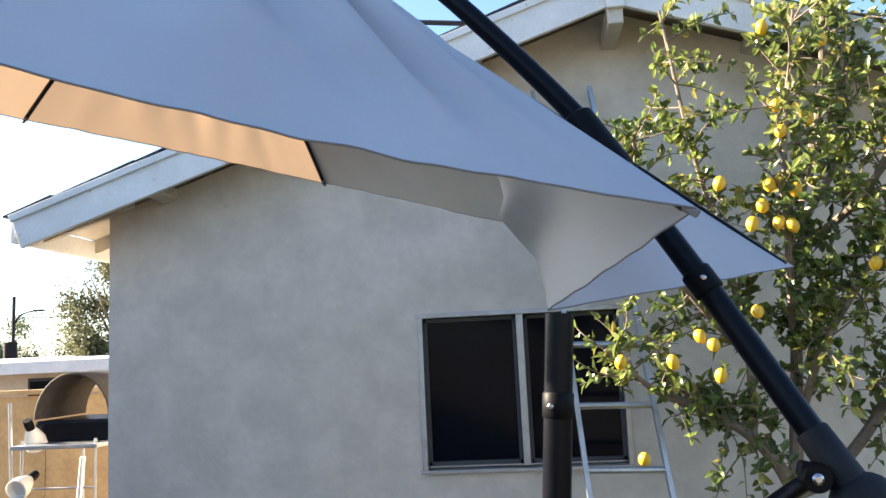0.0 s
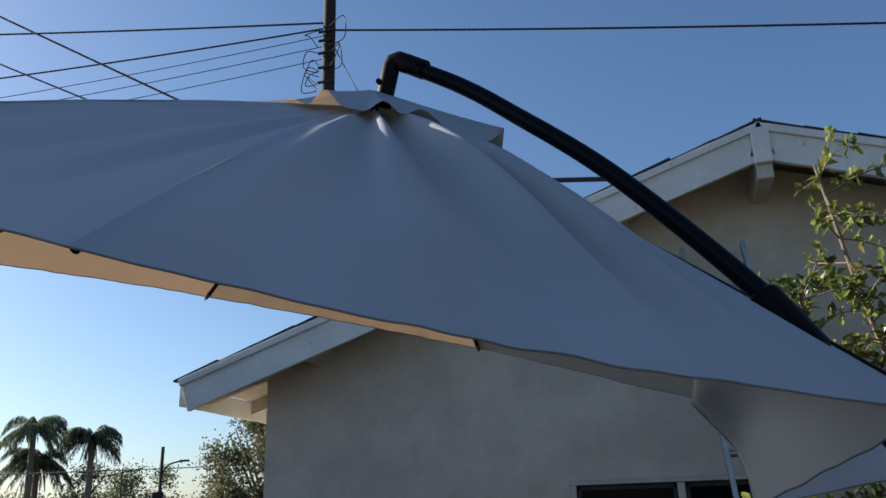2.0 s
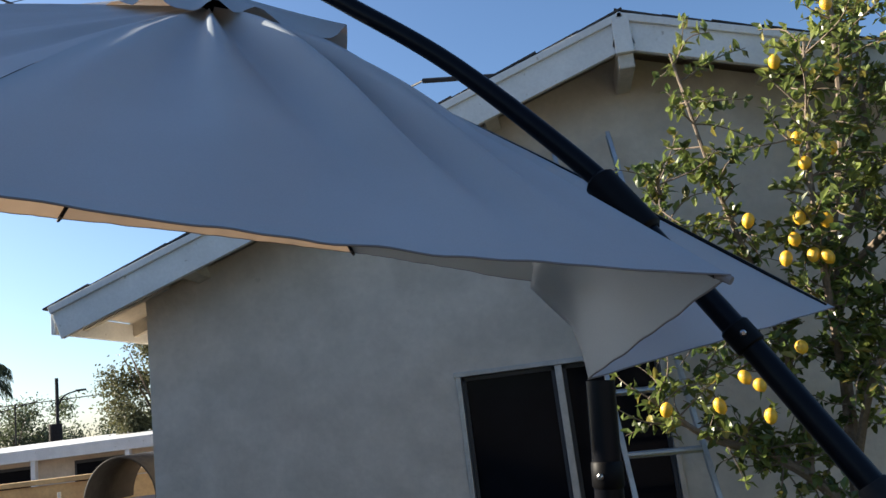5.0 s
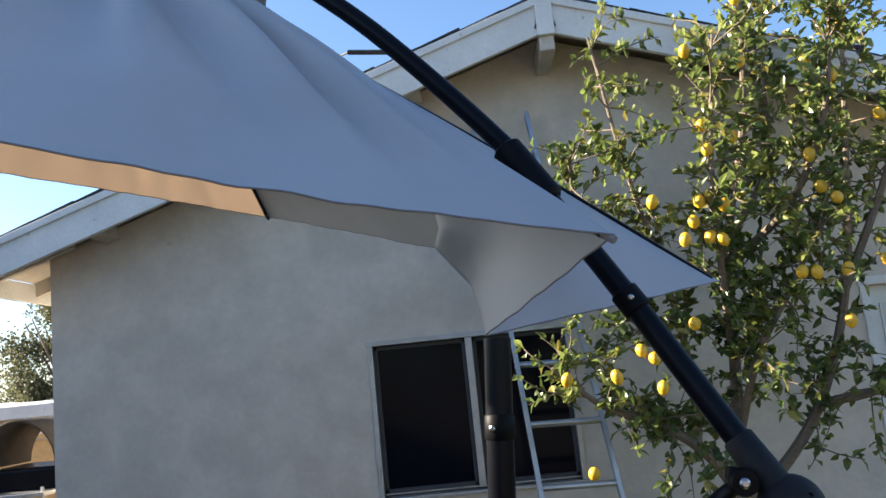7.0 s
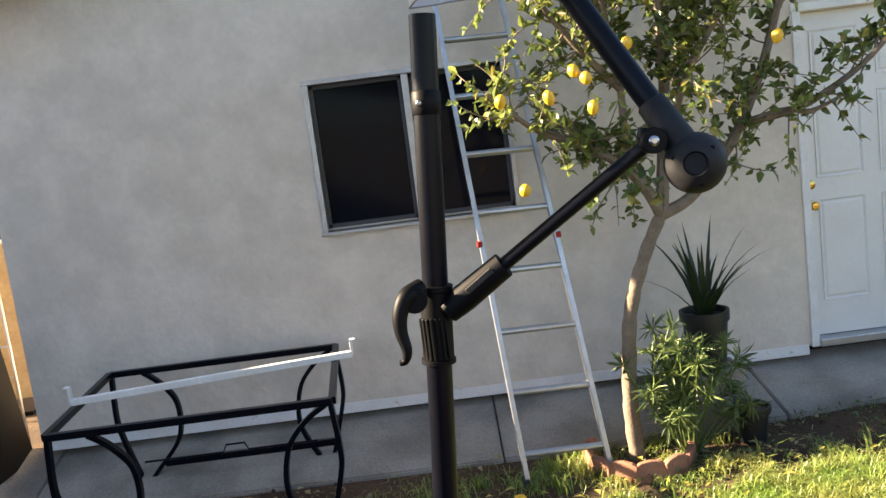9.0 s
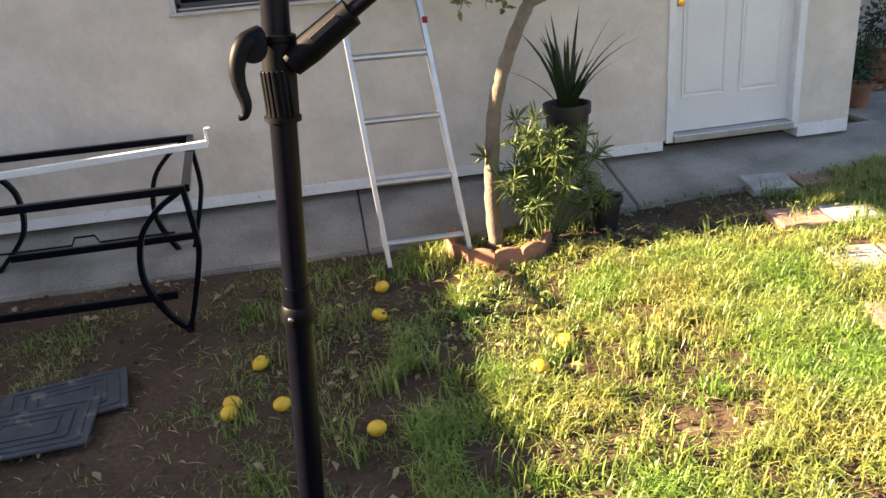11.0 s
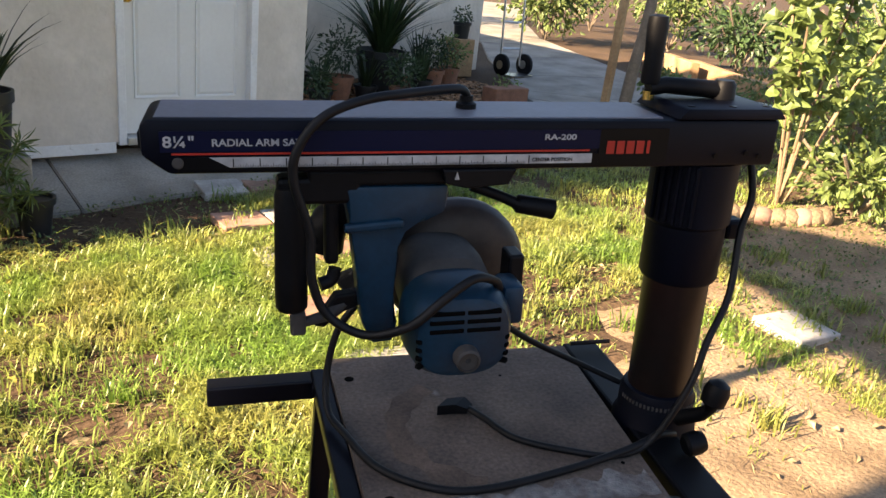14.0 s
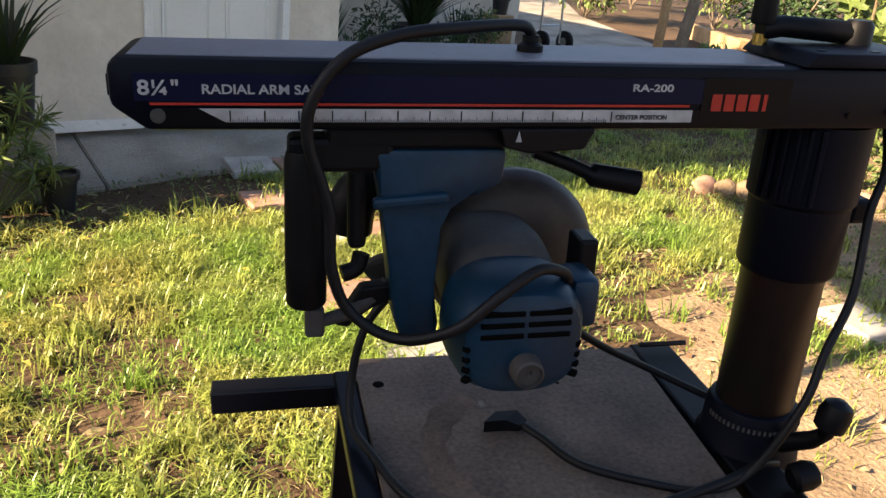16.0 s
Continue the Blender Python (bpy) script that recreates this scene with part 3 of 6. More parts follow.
# canopy: eight ribs from the crown to the rim; the rim sags between them, and one panel is draped over the pole
CROWN = Vector((-0.2, 2.385, 3.335))
RIM = {"a": Vector((0.925, 1.62, 2.268)), "b": Vector((1.376, 2.611, 2.255)), "c": Vector((0.8, 2.85, 2.41)), "d": Vector((-0.273, 4.051, 2.901)),
       "e": Vector((-1.268, 3.233, 3.055)), "f": Vector((-1.62, 2.22, 2.975)), "g": Vector((-1.25, 1.2, 2.88)), "h": Vector((-0.2, 1.19, 2.51))}
canopy = um("canopy", tube(B(), [CROWN + Vector((0, 0, -0.06)), CROWN + Vector((0, 0, 0.02))], 0.05, 16), BLACK_PLASTIC, "crown hub under the cloth")
order = "abcdefgh"


def cloth_panel(p, q, sag_edge, sag_in, pull=None, ripple=0.0, seed=0, folds=(), dip=0.0, wrinkle=0.003):
    """A triangular panel from the crown to the rim points p and q; pull: a point to which its rim is drawn."""
    n, m = 30, 60
    verts, faces = [], []
    for i in range(n + 1):
        r = i / n
        for j in range(m + 1):
            s = j / m
            a, b = CROWN.lerp(p, r), CROWN.lerp(q, r)
            v = a.lerp(b, s)
            w = 4 * s * (1 - s)
            edge = (a.lerp(b, 0.5) - CROWN.lerp(CROWN, r))
            inward = Vector((CROWN.x - v.x, CROWN.y - v.y, 0))
            inward = inward.normalized() if inward.length > 1e-5 else inward
            v = v + inward * (sag_edge * w * r * r) + Vector((0, 0, -sag_in * w * math.sin(math.pi * min(1, r * 0.95))))
            # the rib lines bow up a little
            v.z += 0.035 * math.sin(math.pi * r) - dip * w * r * r
            if pull is not None:
                rim_p = p.lerp(pull, s * 2) if s < 0.5 else pull.lerp(q, s * 2 - 1)
                v = v.lerp(CROWN.lerp(rim_p, r), r ** 3)
                v.z += 0.03 * math.exp(-((s - 0.5) / 0.07) ** 2) * math.exp(-((r - 0.88) / 0.05) ** 2)
                near = max(0.0, min(1.0, (r - 0.4) / 0.25))
                v.x -= 0.33 * (1 - r) * near * math.exp(-((s - 0.5) / 0.2) ** 2)
                pouch = math.exp(-((s - 0.52) / 0.06) ** 2) * math.exp(-((r - 0.875) / 0.04) ** 2)
                hollow = math.exp(-((s - 0.34) / 0.13) ** 2) * math.exp(-((r - 0.9) / 0.045) ** 2)
                v += Vector((-0.06, -0.03, -0.03)) * pouch + Vector((0, 0.075, 0.03)) * hollow
            if ripple:
                f = noise.noise((s * 5 + seed, r * 1.3, seed)) + 0.6 * noise.noise((s * 11 + seed, r * 1.6, seed + 5))
                v.z += ripple * f * w ** 0.5 * math.sin(math.pi * r * 0.985) ** 0.7
            for s_at, width, height in folds:
                s_r = s_at + 0.03 * math.sin(2.5 * r + 9 * s_at)
                v.z += height * math.exp(-((s - s_r) / width) ** 2) * 0.8 * math.sin(math.pi * min(1, 0.05 + r * 0.95)) ** 1.5 * min(1, 8 * s, 8 * (1 - s))
            v.z += 0.005 * noise.noise((s * 16 + seed * 3, 2.0, seed)) * r ** 6 * min(1, 10 * s * (1 - s))
            v.z += wrinkle * noise.noise((v.x * 7, v.y * 7, seed)) * math.sin(math.pi * r)
            verts.append(v)
    for i in range(n):
        for j in range(m):
            k = i * (m + 1) + j
            faces.append((k, k + 1, k + m + 2, k + m + 1))
    return verts, faces


SAGS = {"ab": dict(sag_edge=0.05, sag_in=0.0, pull=Vector((0.70, 2.05, 2.145)), ripple=0.01, folds=((0.16, 0.07, 0.06), (0.06, 0.025, -0.03), (0.34, 0.08, 0.02))), "bc": dict(sag_edge=0.1, sag_in=0.06, ripple=0.03),
        "cd": dict(sag_edge=0.03, sag_in=0.0, ripple=0.02), "de": dict(sag_edge=0.03, sag_in=0.01, ripple=0.025), "ef": dict(sag_edge=0.03, sag_in=0.01, ripple=0.02),
        "fg": dict(sag_edge=0.05, sag_in=0.0, ripple=0.015), "gh": dict(sag_edge=0.0, sag_in=0.02, ripple=0.01, folds=((0.8, 0.08, -0.014),)), "ha": dict(sag_edge=0.026, sag_in=0.0, ripple=0.012, dip=0.014, folds=((0.955, 0.022, -0.05), (0.89, 0.04, 0.1), (0.8, 0.045, -0.08), (0.71, 0.055, 0.085), (0.58, 0.07, -0.05), (0.44, 0.06, 0.05), (0.28, 0.1, -0.03), (0.1, 0.08, 0.03)))}
for i, k in enumerate(order):
    k2 = order[(i + 1) % 8]
    vs, fs = cloth_panel(RIM[k], RIM[k2], seed=i * 7.3, **SAGS[k + k2])
    raw("cloth_panel", vs, fs, FABRIC, canopy, "grey-beige woven polyester" if k == "a" else "", True)
    rim = vs[-61:]
    hem = tube(B(), rim, 0.0018, 6)
    part("hem", hem, FABRIC_EDGE, canopy)
for k in order:
    bm = B()
    p = RIM[k]
    pts = [CROWN.lerp(p, r) + Vector((0, 0, -0.012 + 0.035 * math.sin(math.pi * r))) for r in (0.02, 0.25, 0.5, 0.75, 0.985)]
    tube(bm, spline(pts, 4), 0.0085 if k != "c" else 0.004, 8)
    part("rib", bm, BLACK_METAL if k != "c" else FABRIC, canopy)
    if k not in "ade":
        continue
    bm = B()
    tube(bm, [CROWN.lerp(p, 0.965) + Vector((0, 0, -0.012)), p + Vector((0, 0, -0.009))], [0.008, 0.007], 8)
    part("rib_pocket", bm, FABRIC_EDGE, canopy)
# the vent cap: a small scalloped, wavy second roof over the crown
verts, faces = [], []
NR, NA = 8, 96
for i in range(NR + 1):
    r = 0.03 + 0.36 * i / NR
    for j in range(NA):
        a = 2 * math.pi * j / NA
        rr = r * (1 + 0.05 * math.cos(5 * a + 1) * (i / NR)) * (1 - 0.42 * max(0, -math.sin(a))) * (1 + 0.2 * max(0, -math.cos(a)))
        x, y = rr * math.cos(a), rr * math.sin(a)
        wave = 0.02 * (i / NR) ** 2.5 * (math.sin(6 * a + 0.6) + 0.7 * math.sin(11 * a + 2) + 0.5 * math.sin(17 * a + 1))
        z = 0.06 - 0.08 * r - 0.2 * r * r - 0.42 * max(0, x) + 0.1 * max(0, -x) - 0.4 * max(0, -y) - 0.25 * max(0, y) + wave
        verts.append(CROWN + Vector((x, y, z)))
for i in range(NR):
    for j in range(NA):
        j2 = (j + 1) % NA
        faces.append((i * NA + j, i * NA + j2, (i + 1) * NA + j2, (i + 1) * NA + j))
raw("vent_cap", verts, faces, FABRIC, canopy, "wavy scalloped vent flap at the crown", True)

# ---- ladder ----
ladder = thing("ladder", "tall aluminium ladder leaning against the stucco wall", "ladder", (1.21, 4.31, 0))
LF = [Vector((0.985, 4.31, 0.0)), Vector((1.452, 4.31, 0.0))]
LT = [Vector((0.755, 5.13, 3.62)), Vector((1.115, 5.13, 3.62))]


def bar_between(bm, a, b, w, d, bevel=0.003):
    a, b = Vector(a), Vector(b)
    z = (b - a).normalized()
    x = Vector((1, 0, 0))
    if abs(z.x) > 0.9:
        x = Vector((0, 1, 0))
    x = (x - z * x.dot(z)).normalized()
    y = z.cross(x)
    m = Matrix((x, y, z)).transposed().to_4x4()
    m.translation = (a + b) / 2
    return box(bm, (w, d, (b - a).length), m, bevel)


def lad(name, bm, m, label=""):
    ob = part(name, bm, m, ladder, label)
    ob.matrix_parent_inverse = Matrix.Translation((-1.21, -4.31, 0))
    return ob


for f, t in zip(LF, LT):
    bm = B()
    bar_between(bm, f + (t - f) * 0.008, t, 0.008, 0.06)
    sgn = 1 if f.x < 1.2 else -1
    for dy in (-0.026, 0.026):
        off = Vector((sgn * 0.011, dy, dy * -0.2))
        bar_between(bm, f + (t - f) * 0.008 + off, t + off, 0.022, 0.006, 0.001)
    lad("rail", bm, ALU)
    lad("foot", box(B(), (0.035, 0.075, 0.04), f + Vector((0, 0.0, 0.02)), 0.006), GREY_PLASTIC)
for k in range(11):
    z = 0.155 + 0.321 * k
    a, b = LF[0].lerp(LT[0], z / 3.62), LF[1].lerp(LT[1], z / 3.64)
    lad("rung", tube(B(), [a, b], 0.018, 10), ALU)
for f, t in zip(LF, LT):
    p = f.lerp(t, 0.352)
    lad("rung_lock", box(B(), (0.03, 0.05, 0.035), p + Vector((0, -0.01, 0)), 0.006), INK_RED, "small red plastic lock")

# ---- patio table frame ----
table = thing("patio_table_frame", "black metal patio table frame without its glass top", "table", (-0.65, 4.45, 0))
TZ = 0.72
TC = {"fr": Vector((0.097, 3.91, TZ)), "fl": Vector((-1.26, 3.9, TZ)), "bl": Vector((-1.38, 4.96, TZ)), "br": Vector((-0.01, 4.96, TZ))}


def swept_bar(bm, pts, w, d):
    """One bar of rectangular section along a curve that lies about in an xz plane."""
    pts = [Vector(p) for p in pts]
    rows = []
    for i, p in enumerate(pts):
        t = (pts[min(i + 1, len(pts) - 1)] - pts[max(i - 1, 0)]).normalized()
        side = Vector((0, 1, 0)).cross(t).normalized()
        y = t.cross(side)
        rows.append([bm.verts.new(p + side * (sx_ * w / 2) + y * (sy_ * d / 2)) for sx_, sy_ in ((-1, -1), (1, -1), (1, 1), (-1, 1))])
    for a, b in zip(rows, rows[1:]):
        for k in range(4):
            bm.faces.new((a[k], a[(k + 1) % 4], b[(k + 1) % 4], b[k]))
    bm.faces.new(rows[0][::-1])
    bm.faces.new(rows[-1])
    bmesh.ops.recalc_face_normals(bm, faces=bm.faces)
    return bm


def tab(name, bm, m, label="", smooth=False):
    ob = part(name, bm, m, table, label, smooth)
    ob.matrix_parent_inverse = Matrix.Translation((0.65, -4.45, 0))
    return ob


for a, b in (("fl", "fr"), ("fr", "br"), ("br", "bl"), ("bl", "fl")):
    tab("top_rail", bar_between(B(), TC[a], TC[b], 0.035, 0.035), BLACK_METAL)
for key, sx, sy in (("fr", -1, 1), ("fl", 1, 1), ("bl", 1, -1), ("br", -1, -1)):
    c = TC[key]
    far = 0.2 if sx > 0 else 0.03
    foot = Vector((c.x + sx * 0.12, c.y + sy * 0.04, 0.012))
    for pts in ([c + Vector((sx * 0.01, 0, -0.01)), c + Vector((-sx * 0.005, 0, -0.24)), c + Vector((sx * 0.01, sy * 0.01, -0.36)), c + Vector((sx * 0.08, sy * 0.03, -0.6)), foot],
                [c + Vector((sx * far, 0, -0.01)), c + Vector((sx * (0.12 + far * 0.9), sy * 0.01, -0.09)), c + Vector((sx * (0.22 + far * 0.8), sy * 0.02, -0.22)), c + Vector((sx * (0.26 + far * 0.5), sy * 0.03, -0.43)), c + Vector((sx * 0.2, sy * 0.04, -0.62)), foot]):
        tab("curved_leg", swept_bar(B(), spline(pts, 7), 0.024, 0.034), BLACK_METAL)
    tab("foot_pad", box(B(), (0.04, 0.04, 0.024), foot, 0.005), BLACK_PLASTIC)
for y, z in ((4.02, 0.17), (4.86, 0.17)):
    tab("stretcher", bar_between(B(), (-1.1, y, z), (-0.06, y, z), 0.03, 0.04), BLACK_METAL)
tab("cross_rod", tube(B(), [(-1.05, 4.45, 0.34), (-0.62, 4.45, 0.34), (-0.6, 4.45, 0.38), (-0.5, 4.45, 0.38), (-0.48, 4.45, 0.34), (-0.1, 4.45, 0.34)], 0.006, 8), BLACK_METAL)

bar = thing("shade_headrail", "pale grey metal headrail lying across the table frame", "rail", (-0.6, 4.4, TZ + 0.02))
BINV = Matrix.Translation((0.6, -4.4, -TZ - 0.02))
b0, b1 = Vector((-1.32, 4.33, TZ + 0.036)), Vector((0.13, 4.6, TZ + 0.036))
ob = part("channel", bar_between(B(), b0, b1, 0.034, 0.035, 0.003), WHITE_WOOD, bar)
ob.matrix_parent_inverse = BINV
for p, sx in ((b0, -1), (b1, 1)):
    bm = B()
    box(bm, (0.012, 0.03, 0.085), p + Vector((0, 0, 0.04)), 0.002)
    box(bm, (0.03, 0.03, 0.008), p + Vector((sx * 0.01, 0, 0.08)), 0.002)
    ob = part("end_bracket", bm, WHITE_WOOD, bar)
    ob.matrix_parent_inverse = BINV

# ---- radial arm saw, on its stand; local x along the arm, y away from its face, z up, from the arm's near upper corner ----
SAW = Matrix.Translation((1.547, 1.069, 1.383)) @ Matrix.Rotation(math.atan2(-0.449, 0.894), 4, "Z") @ Matrix.Rotation(radians(-3.4), 4, "Y")
saw = thing("radial_arm_saw", "dusty navy and blue radial arm saw with a worn board table", "power saw")
saw.matrix_world = SAW


def sw(name, bm, m, label="", parent=None, smooth=False):
    return part(name, bm, m, parent or saw, label, smooth)


def letters(name, text, size, at, m, parent, label="", stretch=1.0):
    """Words on the arm's face, in the built-in font, facing -y."""
    cu = bpy.data.curves.new(name, "FONT")
    cu.body, cu.size, cu.extrude, cu.offset = text, size, 0.0002, size * 0.018
    tmp = new("tmp_text", cu)
    bpy.context.view_layer.update()
    me = bpy.data.meshes.new_from_object(tmp.evaluated_get(bpy.context.evaluated_depsgraph_get()))
    bpy.data.objects.remove(tmp)
    me.transform(Matrix.Translation(at) @ Matrix.Rotation(radians(90), 4, "X") @ Matrix.Diagonal((stretch, 1, 1, 1)))
    me.materials.clear()
    me.materials.append(m)
    ob = new(name, me)
    ob.parent = parent
    if label:
        ob["label"] = label
    return ob


AH, AD = 0.055, 0.115
# arm: long box, upper edges rounded, lower near-left corner cut away
bm = B()
prism(bm, [(-0.013, 0.002), (-0.004, 0.009), (0.79, 0.007), (0.79, -AH), (0.016, -AH), (-0.013, -0.033)], AD, None, 0.006)
arm = sw("arm", bm, SAW_PAINT, "long navy arm, paler grey on top", smooth=True)
# thin plate that makes the arm's upper face paler than its sides
sw("arm_top", box(B(), (0.62, AD - 0.014, 0.004), (0.312, AD / 2 + 0.002, 0.0075), 0.0015), SAW_TOP, "paler grey upper face", arm)
sw("end_cap", box(B(), (0.005, AD - 0.03, 0.02), (-0.014, AD / 2, -0.018), 0.002), BLACK_PLASTIC, "", arm)
fy = -0.0012
sw("label_strip", box(B(), (0.6, 0.001, 0.024), (0.308, fy + 0.0004, -0.0165)), INK_NAVY, "dark blue printed strip", arm)
sw("label_lower", box(B(), (0.585, 0.001, 0.016), (0.318, fy + 0.0004, -0.0425)), INK_BLACK, "", arm)
sw("red_line", box(B(), (0.5, 0.001, 0.0022), (0.27, fy, -0.0305)), INK_RED, "", arm)
bm = B()
prism(bm, [(0.06, -0.0345), (0.524, -0.0345), (0.524, -0.0465), (0.082, -0.0465)], 0.001, Matrix.Translation((0, fy - 0.0003, 0)))
ruler = sw("ruler", bm, INK_WHITE, "white printed ruler", arm)
for k in range(13):
    x = 0.086 + 0.0295 * k
    sw("major_tick", box(B(), (0.0012, 0.0006, 0.0098), (x, fy - 0.0004, -0.041)), INK_BLACK, "", arm)
bm = B()
for k in range(0, 190):
    x = 0.086 + 0.0295 / 16 * k
    if x < 0.435 and k % 16:
        h = 0.005 if k % 8 == 0 else 0.0038 if k % 4 == 0 else 0.0026
        box(bm, (0.0005, 0.0006, h), (x, fy - 0.0004, -0.0465 + h / 2))
tagged(sw("tick_scale", bm, INK_BLACK, "fine ruler marks", arm), kind="stuff")
bm = B()
lathe(bm, [(0.0065, 0), (0.0065, 0.0012), (0.005, 0.0016)], Matrix.Translation((0.026, fy, -0.041)) @ Matrix.Rotation(radians(90), 4, "X"), 16)
sw("round_plug", bm, GREY_PLASTIC, "", arm)
letters("size_lettering", "8\u00bc\"", 0.0175, (0.011, fy - 0.0006, -0.0225), INK_WHITE, arm, "white lettering", 1.15)
letters("name_lettering", "RADIAL ARM SAW", 0.0115, (0.063, fy - 0.0006, -0.0215), INK_WHITE, arm, "white lettering", 1.13)
letters("model_lettering", "RA-200", 0.0098, (0.458, fy - 0.0006, -0.0165), INK_WHITE, arm, "white lettering", 1.4)
letters("position_lettering", "CENTER POSITION", 0.0062, (0.444, fy - 0.0009, -0.0435), INK_BLACK, arm, "small black lettering", 1.02)
sw("maker_panel", box(B(), (0.095, 0.001, 0.044), (0.58, fy + 0.0002, -0.025)), INK_BLACK, "", arm)
for k in range(5):
    w = 0.0105 if k < 4 else 0.004
    x = 0.548 + 0.0136 * k + (0.0 if k < 4 else -0.002)
    bm = B()
    box(bm, (w, 0.0008, 0.0165), (x, fy - 0.0005, -0.027))
    sw("maker_mark", bm, INK_RED, "orange-red maker's mark", arm)
for x, y, z in ((0.745, -0.001, -0.037), (0.765, -0.001, -0.041), (0.7, -0.001, -0.04)):
    sw("bolt_hole", lathe(B(), [(0.0035, 0), (0.0035, 0.001)], Matrix.Translation((x, y, z)) @ Matrix.Rotation(radians(90), 4, "X"), 10), INK_BLACK, "", arm)
# column cap and elevation crank
cap = sw("column_cap", prism(B(), [(0.636, 0.008), (0.65, 0.0225), (0.784, 0.0225), (0.796, 0.008)], AD + 0.008, Matrix.Translation((0, -0.004, 0)), 0.003), SAW_PAINT, "raised black cap plate with bolt heads", smooth=True)
for x, y in ((0.652, 0.014), (0.712, 0.012), (0.764, 0.016), (0.76, 0.1)):
    sw("bolt", lathe(B(), [(0.005, 0), (0.005, 0.0014)], (x + 0.01, y, 0.0222), 10), INK_BLACK, "", cap)
crank = sw("crank_arm", tube(B(), [(0.635, 0.085, 0.034), (0.66, 0.084, 0.038), (0.74, 0.07, 0.034)], [0.012, 0.0115, 0.0125], 12), BLACK_PLASTIC, "", smooth=True)
sw("crank_grip", lathe(B(), [(0.0125, 0), (0.0135, 0.004), (0.0125, 0.03), (0.0145, 0.075), (0.013, 0.088), (0.006, 0.09)], (0.637, 0.085, 0.04), 18), BLACK_PLASTIC, "black plastic grip", crank, True)
sw("crank_boss", lathe(B(), [(0.016, 0), (0.016, 0.028), (0.012, 0.034)], (0.742, 0.07, 0.014), 18), BLACK_PLASTIC, "", crank, True)
sw("crank_pin", lathe(B(), [(0.008, 0), (0.008, 0.012)], (0.637, 0.085, 0.018), 12), BRASS, "", crank, True)
# column
CX, CY = 0.712, 0.062
col = sw("column", lathe(B(), [(0.0475, -0.43), (0.0475, -0.2)], (CX, CY, 0), 40), RUST, "brown rusted steel column", smooth=True)
sleeve = sw("column_sleeve", lathe(B(), [(0.053, -0.235), (0.056, -0.23), (0.056, -0.15), (0.06, -0.145), (0.06, -0.056)], (CX, CY, 0), 40), SAW_PAINT, "black ribbed casting", smooth=True)
for k in range(6):
    a = radians(188 + k * 11)
    sw("fin", box(B(), (0.008, 0.006, 0.085), Matrix.Translation((CX + 0.0615 * math.cos(a), CY + 0.0615 * math.sin(a), -0.1)) @ Matrix.Rotation(a, 4, "Z"), 0.002), SAW_PAINT, "", sleeve)
sw("side_lug", box(B(), (0.03, 0.03, 0.03), (CX + 0.075, CY + 0.0, -0.165), 0.006), SAW_PAINT, "", sleeve)
sw("column_foot", lathe(B(), [(0.066, -0.49), (0.064, -0.475), (0.058, -0.465), (0.057, -0.43), (0.053, -0.42), (0.049, -0.418)], (CX, CY, 0), 40), SAW_PAINT, "grey cast foot", smooth=True)
bm = B()
for k in range(30):
    a = radians(180 + k * 6.2)
    box(bm, (0.0022, 0.003, 0.006), Matrix.Translation((CX + 0.0575 * math.cos(a), CY + 0.0575 * math.sin(a), -0.435)) @ Matrix.Rotation(a, 4, "Z"))
sw("angle_scale", bm, GREY_PLASTIC, "fine cast angle marks")
k1 = sw("elevation_knob", lathe(B(), [(0.005, -0.026), (0.007, -0.024), (0.01, -0.016), (0.0175, -0.01), (0.019, 0.008), (0.0155, 0.02), (0.006, 0.026)], Matrix.Translation((0.737, -0.047, -0.381)) @ Matrix.Rotation(radians(12), 4, "Y"), 22), BLACK_PLASTIC, "oval black knob", smooth=True)
sw("knob_stem", tube(B(), [(0.737, -0.046, -0.4), (0.732, -0.03, -0.42), (0.715, 0.0, -0.445)], [0.008, 0.011, 0.012], 10), BLACK_PLASTIC, "", k1, True)
sw("clamp_knob", lathe(B(), [(0.012, 0), (0.017, 0.004), (0.018, 0.02), (0.015, 0.03), (0.006, 0.033)], Matrix.Translation((0.7, -0.05, -0.458)) @ Matrix.Rotation(radians(80), 4, "Y"), 18), BLACK_PLASTIC, "", None, True)
# carriage under the arm, yoke, motor, guard, handle
carr = sw("carriage", box(B(), (0.24, 0.085, 0.02), (0.29, AD / 2 - 0.002, -0.066), 0.004), BLACK_PLASTIC)
sw("pointer_block", prism(B(), [(0.33, -0.052), (0.425, -0.052), (0.415, -0.072), (0.36, -0.076), (0.335, -0.07)], 0.02, Matrix.Translation((0, -0.006, 0)), 0.002), BLACK_PLASTIC, "", carr)
sw("pointer_mark", prism(B(), [(0.345, -0.064), (0.351, -0.064), (0.348, -0.054)], 0.001, Matrix.Translation((0, -0.0075, 0))), INK_WHITE, "", carr)
lev = sw("lock_lever", tube(B(), [(0.38, 0.04, -0.086), (0.42, 0.036, -0.1), (0.438, 0.034, -0.108), (0.443, 0.034, -0.11), (0.492, 0.03, -0.118)], [0.007, 0.007, 0.0075, 0.0125, 0.0135], 12), BLACK_PLASTIC, "black lock lever", None, True)
yoke = sw("yoke", prism(B(), [(0.212, -0.076), (0.345, -0.076), (0.342, -0.112), (0.318, -0.124), (0.285, -0.13), (0.274, -0.155), (0.27, -0.22), (0.285, -0.262), (0.28, -0.29), (0.25, -0.292), (0.237, -0.26), (0.222, -0.13)], 0.05, Matrix.Translation((0, 0.012, 0)), 0.007), BLUE_PAINT, "chipped blue cast yoke", smooth=True)
